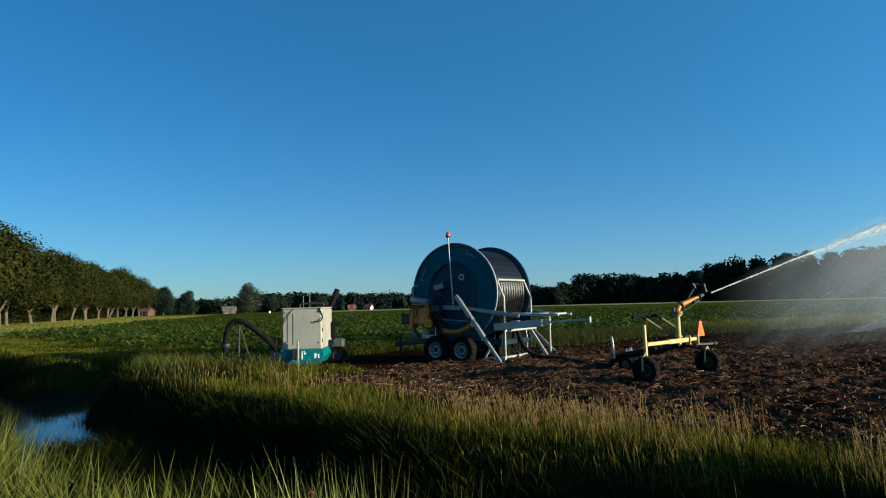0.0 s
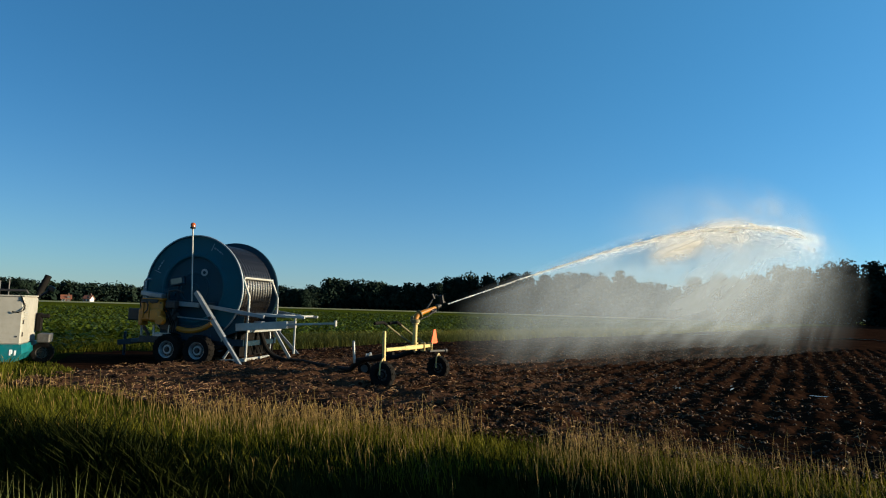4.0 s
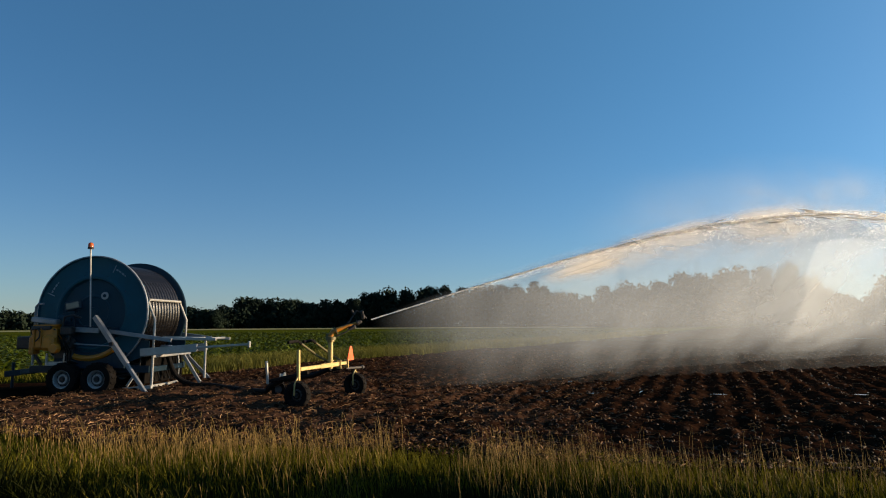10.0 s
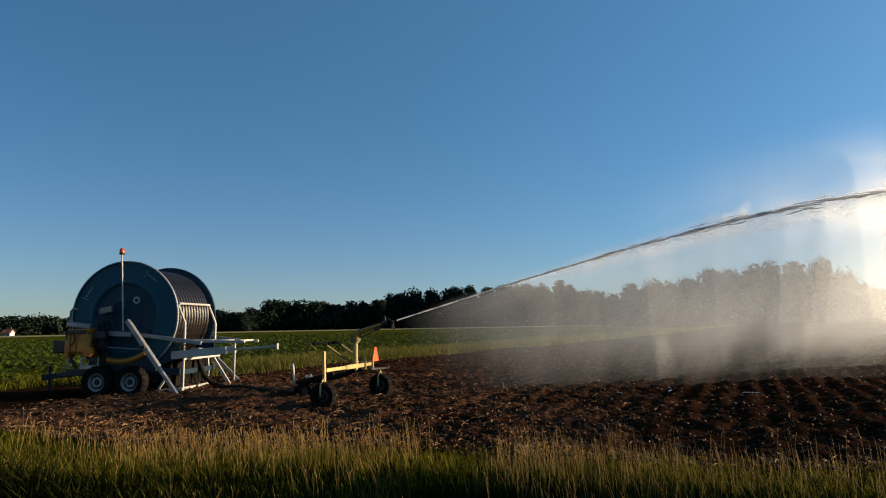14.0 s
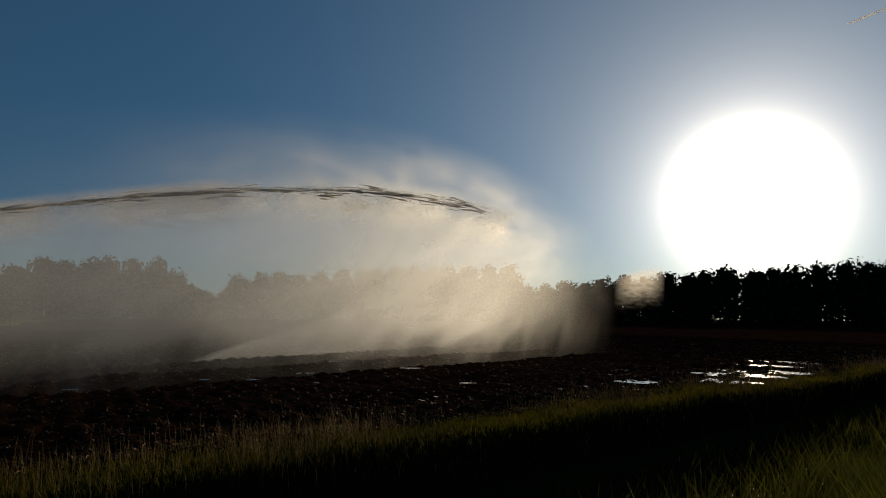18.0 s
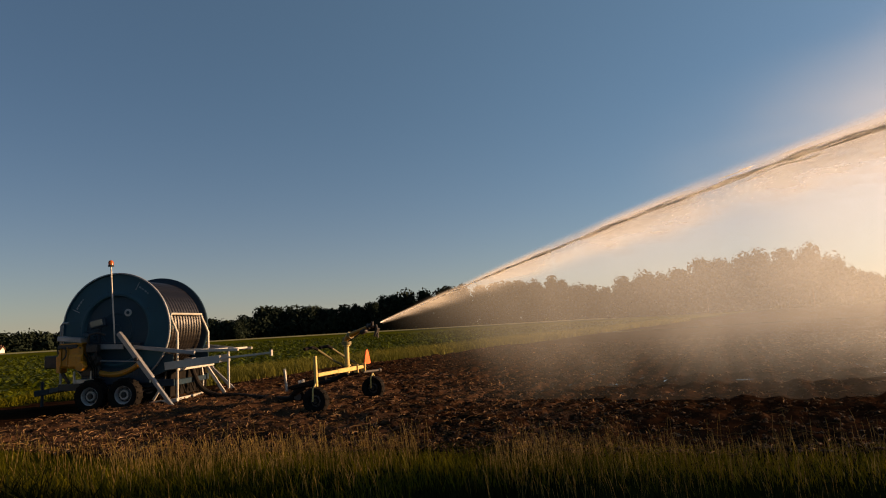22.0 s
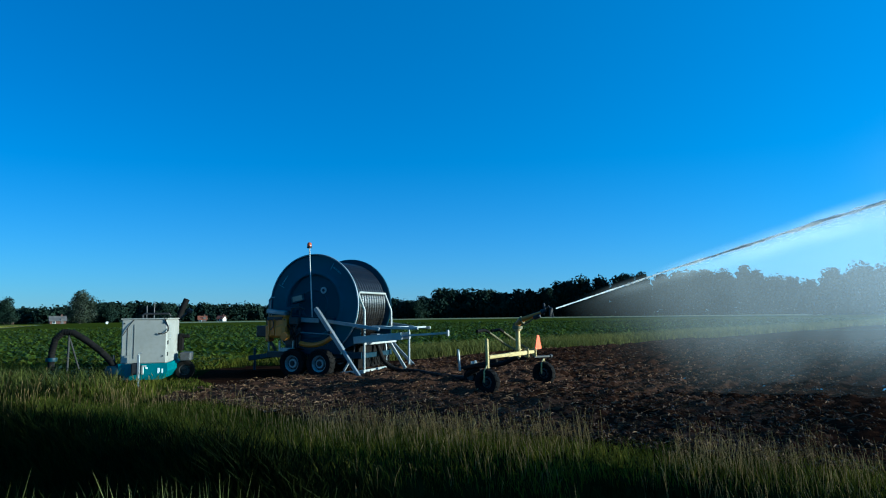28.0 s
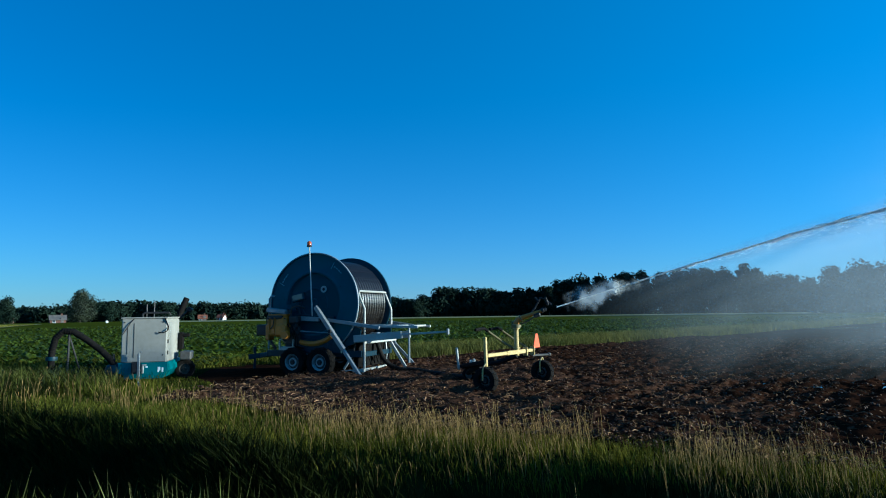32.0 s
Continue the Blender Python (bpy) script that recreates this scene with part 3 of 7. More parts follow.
def value_noise(x, y, seed=0):
    """Smooth noise of about -1 to 1 on arrays, one cell a unit."""
    def h(i, j):
        s = np.sin(i * 127.1 + j * 311.7 + seed * 74.7) * 43758.5453
        return (s - np.floor(s)) * 2 - 1
    i, j = np.floor(x), np.floor(y)
    fx, fy = x - i, y - j
    fx, fy = fx * fx * (3 - 2 * fx), fy * fy * (3 - 2 * fy)
    return (h(i, j) * (1 - fx) + h(i + 1, j) * fx) * (1 - fy) + (h(i, j + 1) * (1 - fx) + h(i + 1, j + 1) * fx) * fy


# ---- plan: a runs along the ditch, b across it, away from the camera ----
R2 = math.sqrt(0.5)


def ab(x, y):
    return (x - y) * R2, (x + y) * R2


def xy(a, b):
    return (a + b) * R2, (b - a) * R2


BANK_NEAR, BANK_FAR, DITCH_Z, WATER_Z = 1.1, 6.3, -1.35, -1.0
SIDE_A, SIDE_B = (-8.0, 9.0), (-12.6, 21.8)          # a short side ditch by the pump
SOIL_B = 8.2                              # near edge of the bare field


def soil_far(x, y):
    """How far a place lies on the camera's side of the bare field's far edge."""
    return -((x - 5.0) * -0.49 + (y - 24.7) * 0.87)


def soil_edge(x, y):
    """The same, with soil bare up to the crop behind the hose reel, partly standing for the reel's shadow."""
    return soil_far(x, y) + 2.4 * np.clip((0.5 - x) / 2.0, 0, 1)


def height(x, y):
    a, b = ab(x, y)
    z = 0.06 * value_noise(x * 0.25, y * 0.25, 3) + 0.03 * value_noise(x * 0.9, y * 0.9, 5)
    wob = 0.25 * value_noise(a * 0.3, a * 0 + 2.0, 8)
    down = np.clip((b - BANK_NEAR - wob) / 1.7, 0, 1)
    wider = np.clip(0.25 * (a + 6.5), 0, 0.9) * np.clip((60 - a) / 30, 0, 1)
    up = np.clip((BANK_FAR + wider + wob - b) / 2.0, 0, 1)
    t = np.minimum(down, up)
    dx, dy = SIDE_B[0] - SIDE_A[0], SIDE_B[1] - SIDE_A[1]
    f = np.clip(((x - SIDE_A[0]) * dx + (y - SIDE_A[1]) * dy) / (dx * dx + dy * dy), 0, 1)
    off = np.hypot(x - SIDE_A[0] - f * dx, y - SIDE_A[1] - f * dy)
    t = np.maximum(t, np.clip((2.3 + wob - off) / 1.5, 0, 1))
    t = t * t * (3 - 2 * t)
    return z * (1 - t * 0.5) + DITCH_Z * t


def ground():
    n = 460
    u = np.linspace(-1, 1, n)
    g = 8.0 * np.sinh(u * 6.62)
    gx, gy = np.meshgrid(g + 2.0, g + 6.0, indexing="ij")
    dist = np.hypot(gx, gy)
    z = np.where(dist < 90, height(gx, gy), 0.0)
    a, b = ab(gx, gy)
    far_ditch = np.minimum(np.clip((b - BANK_NEAR) / 1.7, 0, 1), np.clip((BANK_FAR - b) / 2.0, 0, 1))
    z = np.where((dist >= 90) & (dist < 400), DITCH_Z * far_ditch, z)
    verts = np.stack([gx, gy, z], -1).reshape(-1, 3)
    i, j = np.meshgrid(np.arange(n - 1), np.arange(n - 1), indexing="ij")
    k = (i * n + j).ravel()
    faces = np.stack([k, k + n, k + n + 1, k + 1], -1)
    cx = verts[faces].mean(1)
    a, b = ab(cx[:, 0], cx[:, 1])
    sf = soil_far(cx[:, 0], cx[:, 1])
    mats = np.zeros(len(faces), int)
    crop = ((sf < -4.5) | (cx[:, 0] < -8)) & (b > 10.5)
    mats[crop] = 1
    mats[(b > SOIL_B - 0.3) & (soil_edge(cx[:, 0], cx[:, 1]) > 0) & (cx[:, 0] > -3)] = 2
    mats[(np.hypot(cx[:, 0], cx[:, 1]) > 420)] = 3
    ob = new("ground", raw_mesh("ground", verts, faces, [M_TURF, M_CROPGROUND, M_SOIL, M_FAR], mats, True))
    tagged(ob, "flat farmland with a grassy ditch, bare soil and green crop", "ground", kind="structure")


def soil_height(x, y):
    """Ploughed relief: furrows that run towards the far wood, and lumps at three sizes."""
    across = x * -0.61 + y * 0.79
    along = x * 0.79 + y * 0.61
    fur = np.sin(across / 0.52 * 2 * math.pi + 1.5 * value_noise(along * 0.3, across * 0.3, 11))
    z = 0.034 * fur * np.clip((along - 6) / 12, 0.12, 1)
    z += 0.030 * value_noise(x * 1.3, y * 1.3, 21) + 0.034 * value_noise(x * 3.3, y * 3.3, 22) + 0.040 * value_noise(x * 6.1, y * 6.1, 23) + 0.030 * value_noise(x * 9.7, y * 9.7, 24)
    return z


def bare_field():
    step = 0.085
    na, nb = 800, 430
    a0 = -13.0
    ai, bi = np.meshgrid(np.arange(na) * step + a0, np.arange(nb) * step + SOIL_B - 0.9, indexing="ij")
    x, y = xy(ai, bi)
    sf = soil_edge(x, y)
    edge = np.minimum(np.minimum((bi - SOIL_B + 0.35 + 0.3 * value_noise(ai * 0.8, bi * 0, 31)) / 0.6, sf / 1.0), (x + 3.4 + 0.4 * value_noise(y, x * 0, 4)) / 0.6)
    edge = np.minimum(edge, np.minimum((ai - a0) / 0.8, np.minimum((a0 + na * step - ai) / 2.0, (SOIL_B - 0.9 + nb * step - bi) / 2.0)))
    edge = np.clip(edge, -0.6, 1)
    z = height(x, y) + 0.07 + soil_height(x, y) * np.clip(edge + 0.3, 0, 1) - 0.42 * np.clip(0.55 - edge, 0, 1)
    verts = np.stack([x, y, z], -1).reshape(-1, 3)
    i, j = np.meshgrid(np.arange(na - 1), np.arange(nb - 1), indexing="ij")
    k = (i * nb + j).ravel()
    faces = np.stack([k, k + nb, k + nb + 1, k + 1], -1)
    keep = (edge.ravel()[faces] > -0.5).any(1)
    c = verts[faces[keep]].mean(1)
    dry = 9.5 - np.hypot(c[:, 0] - 0.5, (c[:, 1] - 14.5) * 0.9) + 2.6 * value_noise(c[:, 0] * 0.55, c[:, 1] * 0.55, 33) + 2.2 * np.random.default_rng(34).normal(size=len(c))
    ob = new("bare_field", raw_mesh("bare_field", verts, faces[keep], [M_SOIL, M_DRYSOIL], (dry > 2.5).astype(int), True))
    tagged(ob, "dark wet ploughed soil with lumps and furrows, drier round the reel", "soil", kind="structure")


def ditch_water():
    n = 60
    u = np.linspace(-160, 160, n)
    verts, faces = [], []
    for k, a in enumerate(u):
        for b in (BANK_NEAR + 0.3, BANK_FAR - 0.3):
            verts.append((*xy(a, b), WATER_Z))
    for k in range(n - 1):
        faces.append((2 * k, 2 * k + 2, 2 * k + 3, 2 * k + 1))
    k = len(verts)
    (x0, y0), (x1, y1) = SIDE_A, SIDE_B
    verts += [(x0 - 2.0, y0 - 1.0, WATER_Z), (x0 + 2.0, y0 + 0.4, WATER_Z), (x1 + 2.2, y1 + 1.2, WATER_Z), (x1 - 2.2, y1 + 0.2, WATER_Z)]
    faces.append((k, k + 1, k + 2, k + 3))
    verts[k:] = [(vx, vy, vz - 0.02) for vx, vy, vz in verts[k:]]
    ob = new("ditch_water", raw_mesh("ditch_water", verts, faces, [M_WATER]))
    tagged(ob, "still dark water at the bottom of the ditch", "water", kind="structure")


def ground_z(x, y):
    return height(np.asarray(x, float), np.asarray(y, float))


def field_z(x, y):
    """Top of the bare soil."""
    x, y = np.asarray(x, float), np.asarray(y, float)
    return height(x, y) + 0.07 + soil_height(x, y)


ground()
bare_field()
ditch_water()


# ---- trees and woods ----
def crown_leaves(blobs, count, size, rng, spread=0.30):
    """Leaf clumps on the shells of several lumps: one bent four-sided leaf spray each."""
    blobs = np.asarray(blobs, float)
    area = blobs[:, 3] * blobs[:, 4]
    pick = rng.choice(len(blobs), size=count, p=area / area.sum())
    d = rng.normal(size=(count, 3))
    d /= np.linalg.norm(d, axis=1)[:, None]
    rad = 1 - np.abs(rng.normal(size=count)) * spread
    rad *= 1 + 0.10 * rng.normal(size=count)
    c = blobs[pick, :3] + d * rad[:, None] * blobs[pick][:, [3, 3, 4]]
    nrm = d + rng.normal(size=(count, 3)) * 0.55
    nrm /= np.linalg.norm(nrm, axis=1)[:, None]
    t1 = np.cross(nrm, rng.normal(size=(count, 3)))
    t1 /= np.linalg.norm(t1, axis=1)[:, None]
    t2 = np.cross(nrm, t1)
    s = size * (0.55 + 0.9 * rng.random(count))[:, None]
    v = np.stack([c - t1 * s, c - t2 * s * 0.6 + nrm * s * 0.25, c + t1 * s, c + t2 * s * 0.6 + nrm * s * 0.25], 1)
    return v.reshape(-1, 3), np.arange(count * 4).reshape(-1, 4)


def tree_blobs(h, w, rng, low=0.22, n=11):
    """Lumps of one crown: about h high and w wide."""
    out = []
    for k in range(n):
        f = (k + 0.5) / n
        z = h * (low + (0.92 - low) * f)
        env = math.sin(math.pi * min(1, (0.20 + 0.80 * f) ** 0.85)) * 0.5 + 0.22
        a = k * 2.4 + rng.random()
        r = w * 0.5 * env * (0.45 + 0.4 * rng.random())
        s = w * (0.20 + 0.12 * rng.random()) * (0.65 + 0.6 * env)
        out.append((math.cos(a) * r, math.sin(a) * r, z, s, s * (0.75 + 0.3 * rng.random())))
    out.append((0, 0, h * 0.62, w * 0.30, h * 0.26))
    out.append((0, 0, h * 0.88, w * 0.16, h * 0.11))
    return out


def tree(name, h, w, seed, leaf=M_LEAF, low=0.22, leaves=2600, size=0.34, girth=0.021):
    rng = np.random.default_rng(seed)
    root = new(name)
    g = Geo()
    lean = rng.normal() * 0.03
    r = h * girth
    g.tube([(0, 0, -0.3), (lean * 2, 0, h * 0.12), (lean * h * 0.4, 0, h * 0.4), (lean * h * 0.6, 0.1, h * 0.72)], [r * 1.5, r, r * 0.7, r * 0.2], 8)
    part("trunk", g, M_BARK, root)
    blobs = tree_blobs(h, w, rng, low)
    for k in range(6):
        b = blobs[1 + k]
        g = Geo()
        z0 = h * (0.20 + 0.06 * k)
        g.tube([(lean * z0, 0, z0), (b[0] * 0.5, b[1] * 0.5, z0 + (b[2] - z0) * 0.55 + 0.2), (b[0], b[1], b[2])], [r * 0.5, r * 0.33, r * 0.12], 6)
        part("limb", g, M_BARK, root)
    v, f = crown_leaves(blobs, leaves, size, rng)
    ob = new("crown", raw_mesh("crown", v, f, [leaf]))
    ob.parent = root
    return root


def polar(az, dist):
    return math.sin(radians(az)) * dist, math.cos(radians(az)) * dist


def avenue_tree(seed, low):
    """Broad roadside tree: a leaning pale trunk that forks below a wide crown."""
    rng = np.random.default_rng(seed)
    h, w = 12.6, 12.5
    root = new("avenue_tree")
    lean = 0.16 * rng.normal()
    fork = Vector((lean * 3.2, 0.06 * rng.normal() * 2, h * (0.15 + 0.06 * rng.random())))
    r = 0.24 + 0.06 * rng.random()
    part("trunk", Geo().tube([(0, 0, -0.3), (fork.x * 0.4, fork.y * 0.3, fork.z * 0.5), fork], [r * 1.35, r, r * 0.92], 9), M_PALEBARK, root)
    blobs = tree_blobs(h, w, rng, low, 13)
    turn = rng.random() * 6.28
    for k in range(3):
        a = turn + k * 2.1
        out = Vector((math.cos(a), math.sin(a), 0))
        g = Geo().tube([fork - Vector((0, 0, 0.1)), fork + out * 0.9 + Vector((0, 0, 1.5)), fork + out * 1.5 + Vector((0, 0, 3.6)), fork + out * 2.2 + Vector((0, 0, 6.6))], [r * 0.66, r * 0.52, r * 0.36, r * 0.1], 7)
        limb = part("limb", g, M_PALEBARK, root)
        for q in range(2):
            b = Vector(blobs[(k * 3 + q + 1) % len(blobs)][:3])
            p = fork + out * 1.5 + Vector((0, 0, 3.4))
            part("branch", Geo().tube([p, (p + b) / 2 + Vector((0, 0, 0.3)), b], [r * 0.3, r * 0.2, r * 0.06], 5), M_PALEBARK, limb)
    v, f = crown_leaves(blobs, 15000, 0.19, rng)
    inner = np.asarray(blobs)
    inner[:, 3:] *= 0.75
    v2, f2 = crown_leaves(inner, 2500, 0.45, rng, 0.5)
    crown = new("crown", raw_mesh("crown", np.concatenate([v, v2]), np.concatenate([f, f2 + len(v)]), [M_AVENUE]))
    crown.parent = root
    return root


def avenue():
    """Two rows along the lane; the back row is leafy down to the ground."""
    # the back row's low crowns are added to stand for shade behind the trunks
    front, rear = [avenue_tree(s, 0.42) for s in (11, 12, 13, 14)], [avenue_tree(s, 0.06) for s in (15, 16)]
    for k in range(34):
        f = (k % 17) / 16
        x, y = -64 - 46 * f, 84 + 140 * f
        kinds, nth = front, k
        if k > 16:
            x, y = x - 11, y - 1
            kinds, nth = rear, k - 17
        x += 1.2 * math.sin(k * 2.1)
        sc = 1.0 + 0.08 * math.sin(k * 1.7)
        m = pose(x, y, -0.05, 0, 0, k * 77)
        ob = kinds[nth] if nth < len(kinds) else copy_thing(kinds[nth % len(kinds)], m)
        ob.matrix_basis = m
        ob.scale = (sc, sc, sc * (1.0 + 0.05 * math.cos(k)))
        tagged(ob, "leafy roadside tree with low branches in the back row" if k > 16 else "tall broad-leaved avenue tree with a forked bare trunk beside a lane", "tree", "trees of the avenue")


# azimuth, elevation of the tops
SKYLINE = [(-60, 2.2), (-36, 2.0), (-24.0, 1.0), (-20, 0.75), (-15.4, 1.25), (-11.4, 1.2), (-4.3, 0.85), (3, 0.9), (8.6, 1.2), (11.6, 1.35), (12.4, 2.25), (16, 2.25), (20.3, 1.85),
           (22.6, 2.3), (24.8, 3.05), (29.4, 3.45), (35.7, 3.7), (38.8, 3.72), (40.2, 3.0), (41.2, 2.8), (44.2, 2.2), (44.9, 3.2), (45.6, 3.4), (49.8, 3.5), (50.4, 4.35), (54, 4.3), (58.9, 4.75),
           (60.4, 4.3), (61.4, 2.6), (64.3, 1.85), (65.6, 2.6), (66.6, 3.4), (77.7, 4.4), (90.6, 4.75), (91.6, 2.6), (95.6, 3.1), (99.1, 3.5), (103.4, 3.85), (107.8, 4.1), (111.6, 4.15), (118.7, 4.6), (140, 5.0), (165, 4.5)]


def wood(name, az0, az1, dist, label, step, leaf, seed, leaves=900, size=0.62, depth=2):
    """A far wood: two or three rows of trees, in one body of leaf clumps, with trunks."""
    rng = np.random.default_rng(seed)
    vs, fs, n = [], [], 0
    tv = Geo()
    az = az0
    xs, es = [p[0] for p in SKYLINE], [p[1] for p in SKYLINE]
    while az < az1:
        for row in range(depth):
            d = dist + row * 7 + rng.random() * 4
            top = d * math.tan(radians(float(np.interp(az, xs, es)))) + 1.75
            h = top * (0.90 + 0.14 * rng.random()) if row == 0 else top * (0.86 + 0.16 * rng.random())
            w = step * 2.3 * (0.8 + 0.4 * rng.random())
            x, y = polar(az + rng.normal() * 0.12, d)
            blobs = np.asarray(tree_blobs(h, w, rng, 0.02, 10))
            blobs[:, 0] += x
            blobs[:, 1] += y
            v, f = crown_leaves(blobs, leaves if row == 0 else leaves // 2, size, rng)
            vs.append(v)
            fs.append(f + n)
            n += len(v)
            inner = blobs.copy()
            inner[:, 3:] *= 0.78
            v, f = crown_leaves(inner, 150, size * 2.3, rng, 0.5)
            vs.append(v)
            fs.append(f + n)
            n += len(v)
            if row == 0:
                tv.tube([(x, y, -0.3), (x, y, h * 0.6)], [0.28, 0.12], 5)
        az += math.degrees(step / dist) * (0.8 + 0.4 * rng.random())
    root = tagged(new(name, raw_mesh(name, np.concatenate(vs), np.concatenate(fs), [leaf])), label, "wood", kind="stuff")
    ob = part("trunks", tv, M_BARK, root)
    tagged(ob, kind="stuff")


def woods():
    wood("far_hedge", -40, 8.4, 330, "far dark hedge and trees behind the crop field", 6.0, M_LEAF, 3, 1100, 0.6)
    wood("wood_edge", 8.4, 44.6, 300, "dark wood edge behind the crop field", 6.5, M_LEAF, 4, 1900, 0.62)
    wood("poplar_wood", 44.9, 61.0, 250, "tall rounded trees standing close together behind the spray", 7.0, M_LEAF, 5, 2400, 0.58)
    wood("low_wood", 61.4, 65.8, 290, "low far trees in the gap between two woods", 5.0, M_LEAF, 6, 800, 0.5)
    wood("oak_wood", 66.2, 91.2, 250, "tall wood behind the wet field", 7.0, M_LEAF, 7, 2200, 0.58)
    wood("sunlit_wood", 91.6, 160, 220, "wood edge with uneven tops under the low sun", 6.5, M_LEAF, 8, 1600, 0.55)


def single_trees():
    spots = [(-24.1, 300, 12.4, 11.5, M_LEAF), (-22.3, 306, 10.0, 9.0, M_LEAF), (-17.4, 305, 13.4, 13.0, M_LEAF2), (-15.4, 318, 9.0, 8.0, M_LEAF), (-26.0, 315, 8.0, 7.0, M_LEAF), (-11.4, 325, 8.6, 9.0, M_LEAF), (10.4, 296, 8.4, 8.0, M_LEAF), (22.4, 295, 13.8, 7.0, M_LEAF), (1.0, 322, 7.0, 8.0, M_LEAF)]
    for k, (az, d, h, w, leaf) in enumerate(spots):
        ob = tree("field_tree", h, w, 40 + k, leaf, 0.10, 9000, 0.27)
        x, y = polar(az, d)
        ob.matrix_basis = pose(x, y, 0, 0, 0, k * 50)
        tagged(ob, "grey-green willow standing at the far field edge" if leaf is M_LEAF2 else "dark round tree at the far field edge", "tree", "trees at the field edge")


avenue()
woods()
single_trees()


# ---- hose reel ----
REEL_POSE = pose(0.346, 18.797, 0, 0, 0, -34)
DRUM_R, DRUM_Z, DRUM_W = 1.49, 2.08, 2.1


def wheel_parts(parent, name, at, r, w, rim_mat, axis=(0, 1, 0), lugs=18):
    """A tyre with a tread, and its rim with hub and bolts."""
    o, ax = Vector(at), Vector(axis).normalized()
    g = Geo()
    ri = r * 0.56
    g.lathe([(ri, -w * 0.40), (r * 0.82, -w * 0.5), (r * 0.95, -w * 0.46), (r, -w * 0.30), (r, w * 0.30), (r * 0.95, w * 0.46), (r * 0.82, w * 0.5), (ri, w * 0.40)], o, ax, 30, True)
    side = ax.orthogonal().normalized()
    other = ax.cross(side)
    for k in range(lugs):
        a = 2 * math.pi * k / lugs
        d = side * math.cos(a) + other * math.sin(a)
        t = ax.cross(d)
        for s in (-1, 1):
            c = o + d * r + ax * (s * w * 0.2)
            rot = Matrix(((t * 0.9 + ax * 0.4 * s).normalized(), (ax * 0.9 - t * 0.4 * s).normalized(), d)).transposed()
            g.box(c, (r * 0.09, w * 0.4, r * 0.07), rot, 0.004)
    tyre = part("tyre", g, M_RUBBER, parent)
    tyre.name = name
    g = Geo()
    g.lathe([(ri * 1.02, -w * 0.42), (ri * 1.05, -w * 0.38), (ri * 0.92, -w * 0.33), (ri * 0.84, -w * 0.12), (ri * 0.80, 0), (ri * 0.92, w * 0.30), (ri * 1.04, w * 0.36), (ri * 1.02, w * 0.42)], o, ax, 28)
    g.lathe([(ri * 0.36, -w * 0.24), (ri * 0.52, -w * 0.25), (ri * 0.55, -w * 0.14)], o, ax, 24)
    rim = part("rim", g, rim_mat, tyre, "pale grey steel rim" if rim_mat is M_RIM else "dark muddy rim")
    g = Geo()
    g.lathe([(0.001, -w * 0.10), (ri * 0.40, -w * 0.13), (ri * 0.60, -w * 0.11), (ri * 0.86, -w * 0.02), (ri * 0.86, w * 0.03), (0.001, w * 0.02)], o, ax, 28)
    part("wheel_disc", g, M_RIMDARK, tyre, "dark grey stained wheel disc")
    # black discs laid on the rim stand for the dark inside its slots
    for k in range(8):
        a = 2 * math.pi * (k + 0.5) / 8
        d = side * math.cos(a) + other * math.sin(a)
        g = Geo().lathe([(0.001, -w * 0.09), (ri * 0.085, -w * 0.085), (ri * 0.085, -w * 0.03)], o + d * ri * 0.70, ax, 8)
        part("slot", g, M_RUBBER, rim)
    g = Geo()
    g.lathe([(0.001, -w * 0.36), (ri * 0.22, -w * 0.34), (ri * 0.27, -w * 0.18), (0.001, -w * 0.14)], o, ax, 14)
    for k in range(6):
        a = 2 * math.pi * k / 6
        d = side * math.cos(a) + other * math.sin(a)
        g.lathe([(0.001, -w * 0.25), (r * 0.03, -w * 0.24), (r * 0.03, -w * 0.15)], o + d * ri * 0.45, ax, 6)
    part("hub", g, M_DARK, tyre)
    return tyre


